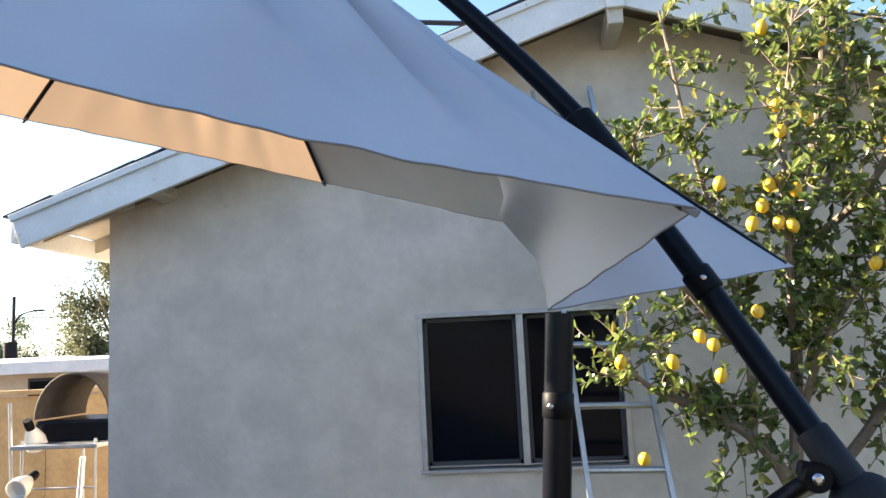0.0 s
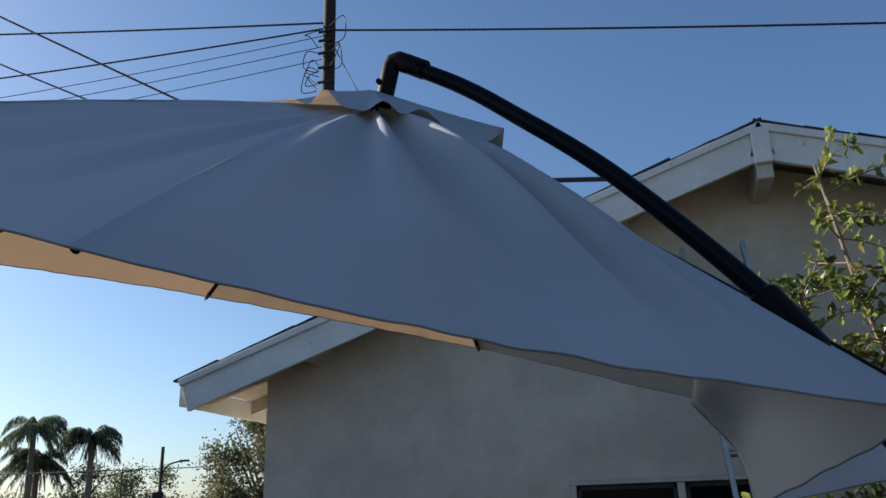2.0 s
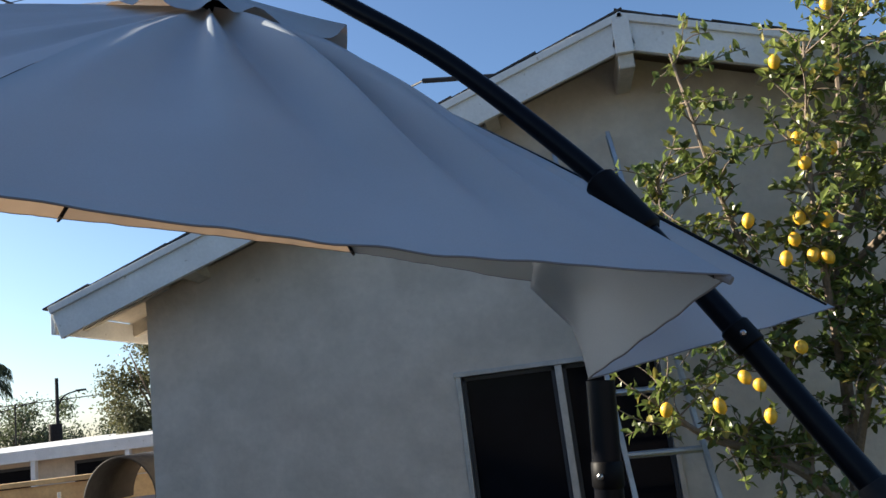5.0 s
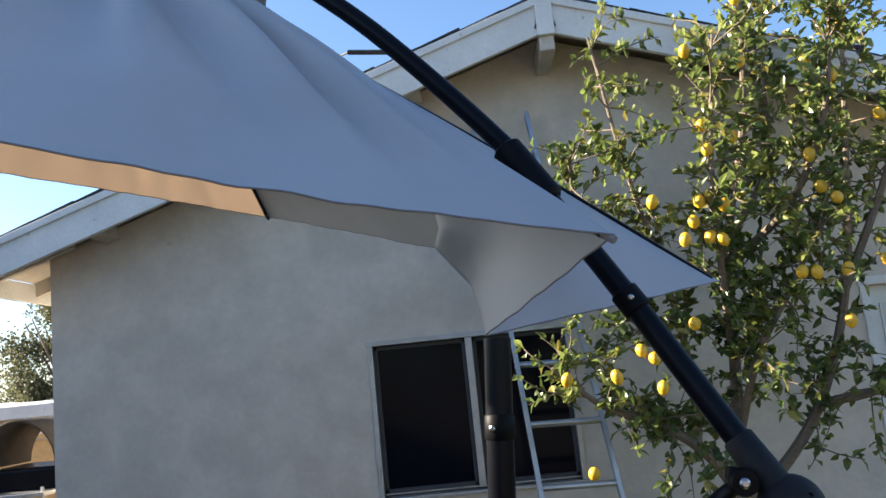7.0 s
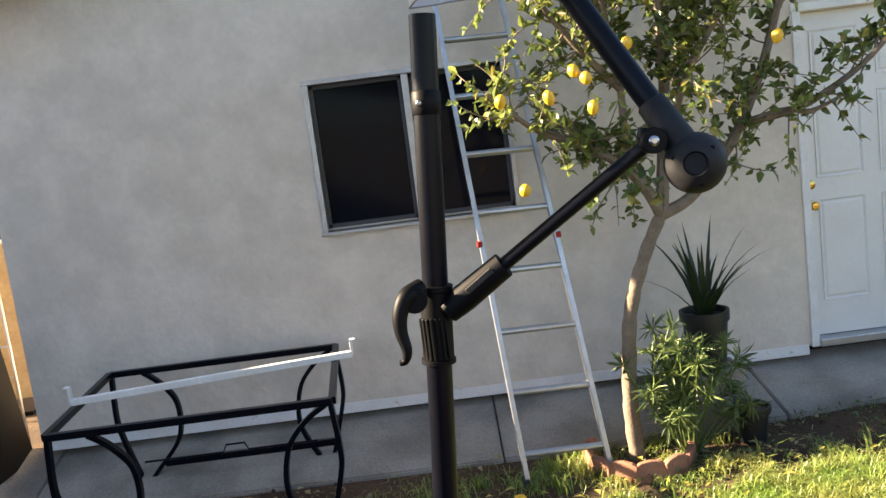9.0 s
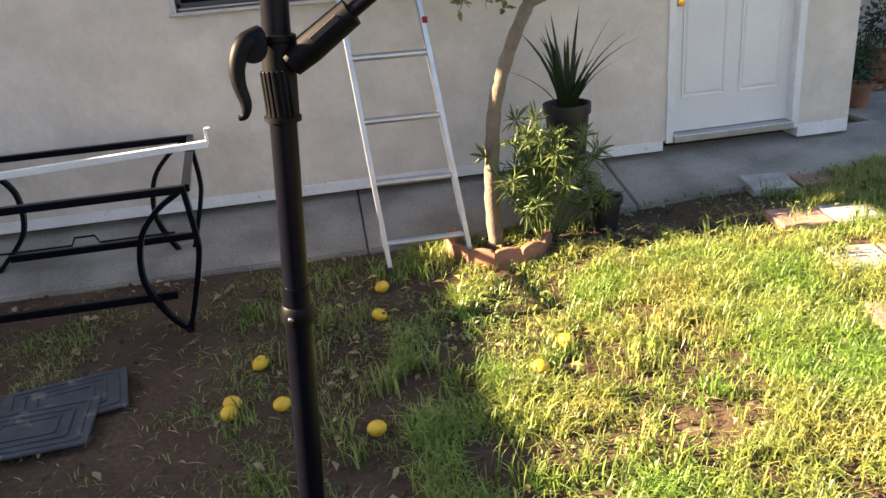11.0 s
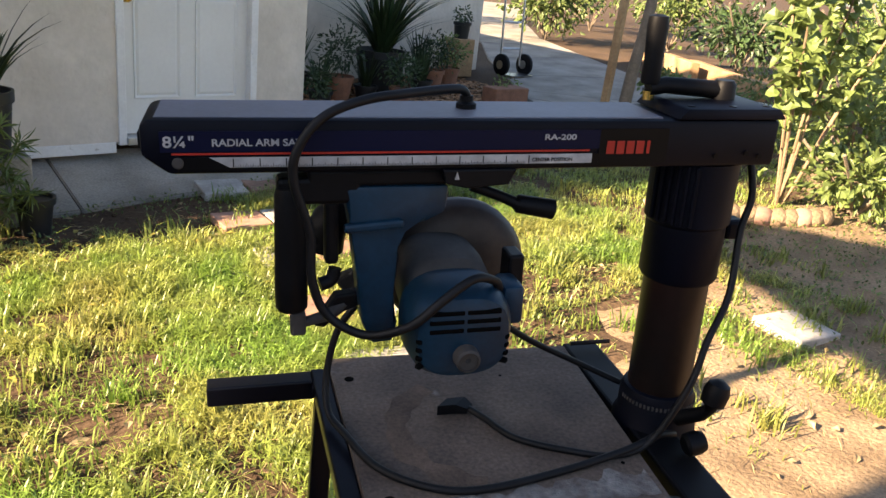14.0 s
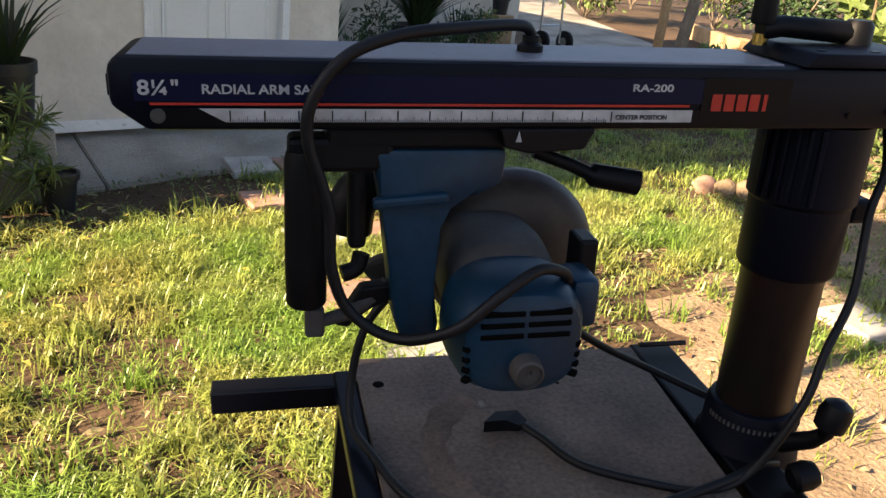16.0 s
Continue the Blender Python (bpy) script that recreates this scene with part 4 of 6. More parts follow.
sw("yoke_ledge", box(B(), (0.075, 0.012, 0.012), Matrix.Translation((0.25, 0.01, -0.126)) @ Matrix.Rotation(radians(-4), 4, "Y"), 0.004), BLUE_PAINT, "", yoke)
# motor: ribbed blue end bell, grey housing
MX, MZ = 0.356, -0.256


def squircle(rx, rz, y, n=32, p=2.7):
    return [(MX + rx * math.copysign(abs(math.cos(a)) ** (2 / p), math.cos(a)), y, MZ + rz * math.copysign(abs(math.sin(a)) ** (2 / p), math.sin(a))) for a in (2 * math.pi * k / n for k in range(n))]


def loft(bm, rings):
    vs = [[bm.verts.new(q) for q in ring] for ring in rings]
    n = len(vs[0])
    for a, b in zip(vs, vs[1:]):
        for k in range(n):
            bm.faces.new((a[k], a[(k + 1) % n], b[(k + 1) % n], b[k]))
    bm.faces.new(vs[0][::-1])
    bm.faces.new(vs[-1])
    return bm


motor = sw("motor_end_bell", loft(B(), [squircle(0.047, 0.043, -0.058), squircle(0.059, 0.053, -0.053), squircle(0.067, 0.061, -0.036), squircle(0.07, 0.064, -0.005), squircle(0.07, 0.064, 0.02)]), BLUE_PAINT, "blue slotted motor end bell", smooth=True)
for k, z in enumerate((0.0365, 0.0245, 0.0125)):
    for sx in (-1, 1):
        sw("slot", box(B(), (0.044, 0.01, 0.0062), Matrix.Translation((MX + sx * 0.0237, -0.0542, MZ + z)), 0.0015), DEEP_HOLE, "", motor)
for sx in (-1, 1):
    for k in range(4):
        sw("slot", box(B(), (0.02, 0.008, 0.006), Matrix.Translation((MX + sx * 0.0512, -0.0482, MZ - 0.002 - 0.0115 * k)) @ Matrix.Rotation(radians(sx * -38), 4, "Z"), 0.0015), DEEP_HOLE, "", motor)
bz = Matrix.Translation((0.358, -0.05, -0.279)) @ Matrix.Rotation(radians(90), 4, "X")
boss = sw("shaft_boss", lathe(B(), [(0.017, 0), (0.0165, 0.012), (0.0155, 0.024), (0.013, 0.026), (0.0125, 0.022), (0.004, 0.021), (0.002, 0.018)], bz, 22), GREY_PLASTIC, "worn grey shaft boss", motor, True)
sw("motor_housing", loft(B(), [squircle(0.062, 0.055, 0.015), [(x, y, z + 0.012) for x, y, z in squircle(0.06, 0.062, 0.03)], [(x, y, z + 0.02) for x, y, z in squircle(0.06, 0.062, 0.07)], [(x, y, z + 0.02) for x, y, z in squircle(0.058, 0.06, 0.12)]]), GREY_PLASTIC, "dusty grey motor housing", None, True)
sw("terminal_box", box(B(), (0.03, 0.055, 0.055), (0.43, 0.005, -0.232), 0.008), BLUE_PAINT, "", motor, True)
sw("side_block", box(B(), (0.022, 0.04, 0.045), (0.449, 0.05, -0.205), 0.004), BLACK_PLASTIC, "", motor)
guard = sw("blade_guard", lathe(B(), [(0.02, -0.036), (0.06, -0.035), (0.082, -0.03), (0.096, -0.02), (0.104, -0.006), (0.104, 0.008), (0.096, 0.02), (0.08, 0.03), (0.05, 0.034), (0.02, 0.035)], Matrix.Translation((0.392, 0.145, -0.24)) @ Matrix.Rotation(radians(90), 4, "X"), 44), GUARD, "rounded grey-brown blade guard", None, True)
sw("dust_spout", tube(B(), spline([(0.30, 0.14, -0.17), (0.25, 0.135, -0.148), (0.21, 0.13, -0.16), (0.2, 0.13, -0.2)], 5), 0.027, 14), BLACK_PLASTIC, "black dust elbow", guard, True)
sw("guard_arm", prism(B(), [(0.21, -0.235), (0.3, -0.2), (0.305, -0.235), (0.23, -0.262)], 0.02, Matrix.Translation((0, 0.1, 0)), 0.004), GREY_PLASTIC, "", guard)
grip = sw("handle", loft(B(), [[(0.149 + x * 1.0, 0.02 + y, z + 0.004) for x, y in ((0.02 * math.cos(a) * s, 0.017 * math.sin(a) * s) for a in (2 * math.pi * k / 16 for k in range(16)))] for z, s in ((-0.242, 0.85), (-0.238, 1.0), (-0.2, 1.02), (-0.13, 0.95), (-0.09, 0.92), (-0.082, 0.8))]), BLACK_PLASTIC, "upright black grip", None, True)
sw("handle_bridge", box(B(), (0.1, 0.034, 0.034), (0.184, 0.03, -0.082), 0.006), BLACK_PLASTIC, "", grip)
sw("handle_web", box(B(), (0.018, 0.022, 0.085), Matrix.Translation((0.2, 0.035, -0.14)), 0.006), BLACK_PLASTIC, "", grip)
sw("handle_loop", tube(B(), spline([(0.205, 0.035, -0.19), (0.2, 0.033, -0.205), (0.185, 0.03, -0.21)], 4), 0.009, 10), BLACK_PLASTIC, "", grip, True)
wing = sw("wing_knob", box(B(), (0.02, 0.018, 0.032), (0.157, 0.03, -0.262), 0.004), GREY_PLASTIC, "grey wing knob")
sw("knob_screw", tube(B(), [(0.165, 0.03, -0.262), (0.19, 0.035, -0.258), (0.235, 0.05, -0.235)], [0.007, 0.008, 0.011], 10), GREY_PLASTIC, "", wing, True)
sw("knob_bracket", prism(B(), [(0.178, -0.272), (0.192, -0.275), (0.215, -0.25), (0.25, -0.24), (0.25, -0.225), (0.205, -0.23)], 0.02, Matrix.Translation((0, 0.035, 0)), 0.003), BLACK_PLASTIC, "", wing)
# table: two swollen board layers, holes, worn pale front
TT = -0.468
rr = random.Random(8)


def ragged_board(z_top, z_low, x0, x1, y0, y1, jag, seed):
    r = random.Random(seed)
    n = 44
    front = [(x0 + (x1 - x0) * i / n, y0 + r.uniform(-jag, jag) * (1 if 0 < i < n else 0) + 0.3 * jag * math.sin(i * 0.7)) for i in range(n + 1)]
    outline = front + [(x1 + 0.018, y1 - 0.012), (x0 - 0.012, y1)]
    bm = B()
    top = [bm.verts.new((x, y, z_top)) for x, y in outline]
    low = [bm.verts.new((x + r.uniform(-0.001, 0.001), y + (r.uniform(-jag, jag) * 0.6 if i <= n else 0), z_low)) for i, (x, y) in enumerate(outline)]
    bm.faces.new(top)
    bm.faces.new(low[::-1])
    for i in range(len(top)):
        j = (i + 1) % len(top)
        bm.faces.new((top[i], low[i], low[j], top[j]))
    return bm


board = sw("table_board", ragged_board(TT, TT - 0.013, 0.234, 0.63, -0.142, 0.298, 0.005, 3), BOARD, "weathered particle board with water stains")
sw("board_core", ragged_board(TT - 0.0135, TT - 0.024, 0.236, 0.632, -0.137, 0.297, 0.003, 5), BOARD_EDGE, "crumbling brown edge", board)
sw("lower_board", ragged_board(TT - 0.0245, TT - 0.042, 0.232, 0.64, -0.146, 0.296, 0.002, 6), BOARD_EDGE, "", board)
n = 40
fv, ff = [], []
for i in range(n + 1):
    x = 0.243 + 0.38 * i / n
    yb = -0.098 + 0.035 * noise.noise((i * 0.3, 1, 1)) + 0.012 * noise.noise((i * 1.1, 1, 4)) + 0.02 * (i / n)
    yf = -0.132 + 0.006 * noise.noise((i * 0.8, 4, 2))
    fv += [(x, yf, TT + 0.0006), (x, yb, TT + 0.0006)]
for i in range(n):
    ff.append((2 * i, 2 * i + 2, 2 * i + 3, 2 * i + 1))
av, af = [], []
for i in range(31):
    a = radians(60 + 4.2 * i)
    w = 0.018 + 0.012 * noise.noise((i * 0.3, 2, 7))
    for r in (0.15 - w, 0.15 + w):
        av.append((0.45 + r * math.cos(a + 1.1), 0.06 + r * 0.95 * math.sin(a + 1.1), TT + 0.0005))
for i in range(30):
    af.append((2 * i, 2 * i + 1, 2 * i + 3, 2 * i + 2))
raw("saw_stain", av, af, BOARD_STAIN, board, "dark curved stain on the board")
raw("peeled_face", fv, ff, PALE_CHIP, board, "pale peeling front margin")
for x, y, r in ((0.25, 0.226, 0.0078), (0.262, -0.084, 0.0088), (0.6, -0.06, 0.003), (0.5, 0.2, 0.0025)):
    sw("bolt_hole", lathe(B(), [(r, TT), (r, TT + 0.0009)], (x, y, 0), 12), DEEP_HOLE, "", board)
# stand
sw("cross_beam", box(B(), (0.066, 0.56, 0.05), (0.688, 0.03, TT - 0.032), 0.005), BLACK_PLASTIC, "black steel channel under the column")
sw("rear_rail", box(B(), (0.2, 0.036, 0.034), (0.125, 0.262, TT - 0.026), 0.003), BLACK_METAL, "black channel rail")
sw("rail_end", box(B(), (0.4, 0.03, 0.03), (0.42, 0.262, TT - 0.062), 0.003), BLACK_METAL)
sw("front_rail", box(B(), (0.5, 0.03, 0.035), (0.46, -0.105, TT - 0.065), 0.003), BLACK_METAL)
sw("side_rail", bar_between(B(), (0.206, 0.275, TT - 0.016), (0.22, -0.15, TT - 0.03), 0.03, 0.026, 0.003), BLACK_METAL, "scuffed angle-iron rail")
for x, y, fx, fy_ in ((0.21, 0.215, 0.16, 0.3), (0.235, -0.1, 0.16, -0.2), (0.72, 0.26, 0.78, 0.33), (0.72, -0.17, 0.78, -0.24)):
    sw("leg", bar_between(B(), (x, y, TT - 0.03), (fx, fy_, -1.383), 0.034, 0.026, 0.003), BLACK_METAL, "grey-black angle-iron leg")
sw("leg_brace", bar_between(B(), (0.19, 0.2, TT - 0.25), (0.19, -0.13, TT - 0.25), 0.02, 0.012), BLACK_METAL)
adj = sw("adjusting_rod", tube(B(), [(0.64, -0.12, TT - 0.02), (0.735, -0.165, TT - 0.012)], 0.0042, 8), GREY_PLASTIC, "", None, True)
sw("rod_head", lathe(B(), [(0.006, 0), (0.013, 0.002), (0.013, 0.007), (0.006, 0.009)], axis((0.735, -0.165, TT - 0.012), (0.81, -0.2, TT - 0.006)), 14), GREY_PLASTIC, "", adj, True)
sw("fence_rod", tube(B(), [(0.66, 0.285, TT + 0.004), (0.735, 0.28, TT + 0.006)], 0.004, 8), RUST, "", None, True)
# cords
cord = sw("motor_cord", tube(B(), spline([(0.374, 0.065, 0.014), (0.372, 0.062, 0.028), (0.355, 0.05, 0.036), (0.295, 0.02, 0.036), (0.235, 0.0, 0.031), (0.187, -0.012, 0.014), (0.158, -0.016, -0.02), (0.152, -0.014, -0.06), (0.17, -0.012, -0.125), (0.172, -0.012, -0.185), (0.19, -0.014, -0.232), (0.235, -0.03, -0.255), (0.285, -0.055, -0.235), (0.325, -0.06, -0.2), (0.365, -0.05, -0.178), (0.398, -0.03, -0.19), (0.412, -0.012, -0.21)], 7), 0.0058, 10), RUBBER, "black rubber cord", None, True)
sw("strain_relief", lathe(B(), [(0.013, 0), (0.013, 0.006), (0.0085, 0.009), (0.0085, 0.016)], (0.374, 0.065, 0.0095), 16), BLACK_PLASTIC, "", cord, True)
power = sw("power_cord", tube(B(), spline([(0.788, 0.05, -0.05), (0.797, 0.04, -0.11), (0.782, 0.03, -0.16), (0.762, 0.0, -0.244), (0.72, -0.03, -0.3), (0.69, -0.05, -0.36), (0.645, -0.048, -0.445), (0.59, -0.052, TT + 0.008), (0.532, -0.03, TT + 0.007), (0.464, 0.013, TT + 0.007), (0.434, 0.068, TT + 0.008), (0.416, 0.096, TT + 0.0095)], 7), 0.0052, 10), RUBBER, "black power cord with its plug", None, True)
sw("plug", loft(B(), [[(0.395 + x, 0.105 + y, z + TT) for x, y, z in ((-0.012 + d, -0.008, 0.002), (0.008 + d, 0.012, 0.002), (0.008 + d, 0.012, 0.018), (-0.012 + d, -0.008, 0.018))] for d in (-0.016, 0.012)] + [[(0.395 + x, 0.105 + y, z + TT) for x, y, z in ((0.016, -0.016, 0.005), (0.028, -0.004, 0.005), (0.028, -0.004, 0.014), (0.016, -0.016, 0.014))]]), BLACK_PLASTIC, "moulded black plug", power)
sw("loose_cord", tube(B(), spline([(0.262, 0.16, -0.29), (0.225, 0.16, -0.34), (0.206, 0.15, -0.41), (0.205, 0.12, TT + 0.012), (0.222, 0.065, TT + 0.008), (0.257, -0.022, TT + 0.007), (0.323, -0.078, TT + 0.007), (0.395, -0.09, TT + 0.007), (0.518, -0.068, TT + 0.007), (0.615, -0.05, TT + 0.016), (0.665, -0.035, TT + 0.022), (0.7, -0.02, TT + 0.01)], 7), 0.0056, 10), RUBBER, "", cord, True)
sw("rear_cord", tube(B(), spline([(0.44, 0.05, -0.29), (0.5, 0.08, -0.34), (0.58, 0.1, -0.39), (0.66, 0.09, -0.43)], 6), 0.0048, 10), RUBBER, "", cord, True)

# ---- unseen walls, added to close the yard and to shade it ----
# unseen wall added so that its shadow ends near x = 1.25
bm = B()
box(bm, (0.1, 11.45, 2.62), (-4.5, -0.675, 1.31))
tagged(part("wall_sun_block", bm, STUCCO), "plain stucco wall added out of view", "wall", kind="structure")
# unseen block added above the side wall to keep sun off the saw
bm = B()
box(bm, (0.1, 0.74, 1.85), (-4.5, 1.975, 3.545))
tagged(part("wall_saw_shade", bm, STUCCO), "tall plain stucco piece added out of view to shade the saw", "wall", kind="structure")
# unseen wall added to shade the ground strip along the house
bm = B()
box(bm, (0.1, 1.25, 3.295), (-6.0, 5.43, 1.647))
tagged(part("wall_strip_shade", bm, STUCCO), "plain stucco wall added out of view", "wall", kind="structure")
# unseen wall added behind the camera, to close the yard
bm = B()
box(bm, (22, 0.1, 2.2), (4, -6.1, 1.2))
tagged(part("wall_rear", bm, STUCCO), "plain stucco wall added out of view", "wall", kind="structure")


# ---- leaves ----
def leaf_field(name, places, material, parent=None, label="", fold=0.25, droop=0.15):
    """Many leaves as one mesh: each place is (origin, direction, normal, length, width); six corners, folded along the rib."""
    verts, faces = [], []
    for o, d, nrm, ln, w in places:
        d = d.normalized()
        side = d.cross(nrm)
        if side.length < 1e-4:
            side = d.orthogonal()
        side.normalize()
        up = side.cross(d)
        k = len(verts)
        mid = o + d * ln * 0.45
        verts += [o, mid + side * w * 0.5 + up * w * fold, mid, mid - side * w * 0.5 + up * w * fold, o + d * ln * 0.8 + side * w * 0.3 - up * ln * droop * 0.4, o + d * ln * 0.8 - side * w * 0.3 - up * ln * droop * 0.4, o + d * ln - up * ln * droop]
        faces += [(k, k + 2, k + 1), (k, k + 3, k + 2), (k + 1, k + 2, k + 4), (k + 2, k + 3, k + 5), (k + 2, k + 6, k + 4), (k + 2, k + 5, k + 6)]
    return raw(name, verts, faces, material, parent, label)


def rand_dir(r, up=0.0):
    v = Vector((r.gauss(0, 1), r.gauss(0, 1), r.gauss(0, 1) + up))
    return v.normalized() if v.length > 1e-4 else Vector((0, 0, 1))


# ---- lemon tree ----
tree = thing("lemon_tree", "small lemon tree with ripe yellow fruit beside the wall", "tree", (1.63, 4.5, 0.02))
TINV = Matrix.Translation((-1.63, -4.5, -0.02))


def tr(name, bm, m, label="", smooth=True):
    ob = part(name, bm, m, tree, label, smooth)
    ob.matrix_parent_inverse = TINV
    return ob


rt = random.Random(21)
trunk = spline([(1.63, 4.5, -0.02), (1.615, 4.485, 0.25), (1.625, 4.465, 0.55), (1.66, 4.45, 0.85), (1.76, 4.445, 1.13), (1.87, 4.45, 1.34)], 6)
tr("trunk", tube(B(), trunk, [0.045 - 0.0004 * i + 0.003 * math.sin(i * 2.1) for i in range(len(trunk))], 14), BARK, "smooth grey-brown trunk with old cuts")
BOUGHS = [
    ((1.87, 4.45, 1.32), (1.80, 4.43, 1.46), (1.68, 4.38, 1.6), (1.5, 4.3, 1.72), (1.22, 4.2, 1.85), (1.0, 4.15, 2.05)),
    ((1.68, 4.38, 1.6), (1.7, 4.4, 2.0), (1.62, 4.35, 2.5), (1.5, 4.3, 3.0), (1.4, 4.3, 3.72)),
    ((1.87, 4.45, 1.34), (1.93, 4.45, 1.9), (2.0, 4.45, 2.6), (2.15, 4.4, 3.2), (2.25, 4.4, 3.95)),
    ((1.87, 4.45, 1.33), (2.05, 4.45, 1.42), (2.3, 4.4, 1.75), (2.5, 4.35, 2.3), (2.6, 4.3, 3.0), (2.7, 4.3, 3.75)),
    ((2.3, 4.4, 1.75), (2.6, 4.25, 1.82), (2.95, 4.15, 2.1), (3.15, 4.1, 2.6)),
    ((1.93, 4.45, 1.9), (1.85, 4.15, 2.35), (1.82, 3.95, 2.9), (1.9, 3.9, 3.5)),
    ((2.0, 4.45, 2.6), (2.3, 4.6, 3.0), (2.42, 4.7, 3.6), (2.5, 4.7, 4.05)),
    ((1.7, 4.4, 2.0), (1.45, 4.25, 2.25), (1.22, 4.15, 2.6), (1.2, 4.1, 3.05)),
    ((2.5, 4.35, 2.3), (2.8, 4.3, 2.9), (3.0, 4.3, 3.5), (3.05, 4.3, 3.9)),
    ((2.0, 4.45, 2.5), (2.2, 4.1, 2.7), (2.35, 3.9, 3.1), (2.45, 3.9, 3.6)),
    ((1.9, 4.45, 1.6), (1.97, 4.2, 2.0), (2.12, 4.05, 2.3), (2.3, 4.0, 2.6)),
]
leaves, yellow, twigs = [], [], B()
for li, pts in enumerate(BOUGHS):
    sp = spline(pts, 7)
    n = len(sp)
    tr("limb", tube(B(), sp, [0.034 * (1 - 0.82 * i / n) + 0.003 if li in (0, 2, 3) else 0.021 * (1 - 0.8 * i / n) + 0.002 for i in range(n)], 8), BARK)
    start = 0.34 if li in (0, 3) else 0.25
    for q in range(62 if li != 4 else 40):
        f = start + (1 - start) * (q + rt.random()) / (62 if li != 4 else 40)
        i0 = min(n - 1, int(f * (n - 1)))
        base = sp[i0]
        d = (rand_dir(rt, 0.35) + Vector((0, 0, 0.2))).normalized()
        ln = rt.uniform(0.14, 0.38)
        bend = rand_dir(rt) * 0.06
        tw = spline([base, base + d * ln * 0.5 + bend, base + d * ln + bend * 0.5 + Vector((0, 0, -0.02))], 4)
        if tw[-1].y > 4.95:
            continue
        tube(twigs, tw, [0.005, 0.0045, 0.004, 0.004, 0.0035, 0.003, 0.0025, 0.002, 0.0016], 5)
        for c in range(rt.randint(10, 16)):
            t = rt.uniform(0.25, 1.0)
            o = tw[min(8, int(t * 8))]
            dd = (rand_dir(rt, 0.25) + d * 0.5).normalized()
            item = (o, dd, rand_dir(rt, 1.6), rt.uniform(0.04, 0.078), rt.uniform(0.025, 0.041))
            (yellow if rt.random() < 0.1 else leaves).append(item)
tagged(tr("twig_spray", twigs, BARK), kind="stuff")
for nm, pl, mt, lab in (("crown", leaves, LEAF, "glossy green citrus leaves"), ("yellow_leaves", yellow, YELLOW_LEAF, "yellowing leaves")):
    ob = leaf_field(nm, pl, mt, tree, lab)
    ob.matrix_parent_inverse = TINV
    tagged(ob, kind="stuff")
tr("cut_stub", tube(B(), spline([(2.35, 4.36, 1.76), (2.5, 4.3, 1.79), (2.62, 4.3, 1.77), (2.78, 4.3, 1.83)], 5), [0.02 - 0.0008 * i for i in range(16)], 8), BARK)

lemon_bm = B()
lathe(lemon_bm, [(0.002, -0.042), (0.008, -0.038), (0.02, -0.03), (0.028, -0.016), (0.031, 0.0), (0.029, 0.014), (0.022, 0.027), (0.01, 0.035), (0.003, 0.038)], None, 16)
lemon_me = bpy.data.meshes.new("lemon")
lemon_bm.to_mesh(lemon_me)
lemon_bm.free()
lemon_me.materials.append(LEMON)
lemon_me.polygons.foreach_set("use_smooth", [True] * len(lemon_me.polygons))
HUNG = [(1.82, 3.51), (2.08, 3.43), (2.39, 3.4), (1.86, 3.14), (1.98, 3.06), (1.86, 3.01), (2.33, 2.93), (1.56, 2.78), (1.78, 2.76), (1.75, 2.67), (1.91, 2.74), (1.7, 2.59), (1.82, 2.59), (1.87, 2.57), (2.42, 2.71), (2.36, 2.77), (2.22, 2.38), (2.28, 2.37), (2.42, 2.37), (2.62, 2.4), (2.38, 2.13), (1.69, 2.19), (1.42, 2.09), (1.47, 2.05), (1.5, 1.91), (1.29, 1.98), (1.13, 1.56), (1.06, 1.99), (2.5, 3.3), (2.7, 3.1), (2.75, 2.75), (2.6, 3.6), (2.1, 3.75)]
for x, z in HUNG:
    ob = new("lemon", lemon_me)
    ob.parent = tree
    ob.matrix_parent_inverse = TINV
    ob.matrix_basis = Matrix.Translation((0.7 + (x - 0.7) * 0.95, 3.93 + rt.uniform(-0.03, 0.03), 2.06 + (z - 2.06) * 0.95)) @ Euler((rt.uniform(-0.4, 0.4), rt.uniform(-0.4, 0.4), rt.uniform(0, 6))).to_matrix().to_4x4() @ Matrix.Diagonal((0.86, 0.86, 0.86 * rt.uniform(0.9, 1.1), 1))
for x, y in ((0.335, 3.48), (0.234, 3.193), (0.227, 3.114), (0.434, 3.123), (0.788, 2.85), (1.653, 3.278), (1.486, 3.09), (0.929, 4.11), (0.885, 3.795)):
    ob = tagged(new("fallen_lemon", lemon_me), "ripe yellow lemon fallen on the patchy grass", "lemon", "fallen lemons")
    ob.matrix_basis = Matrix.Translation((x, y, soil(x, y) + 0.029)) @ Euler((1.5 + rt.uniform(-0.3, 0.3), rt.uniform(-0.4, 0.4), rt.uniform(0, 6))).to_matrix().to_4x4()

# ---- scalloped terracotta ring round the tree ----
ring = thing("tree_ring", "scalloped terracotta edging round the tree foot", "garden edging", (1.62, 4.42, 0))
RINV = Matrix.Translation((-1.62, -4.42, 0))
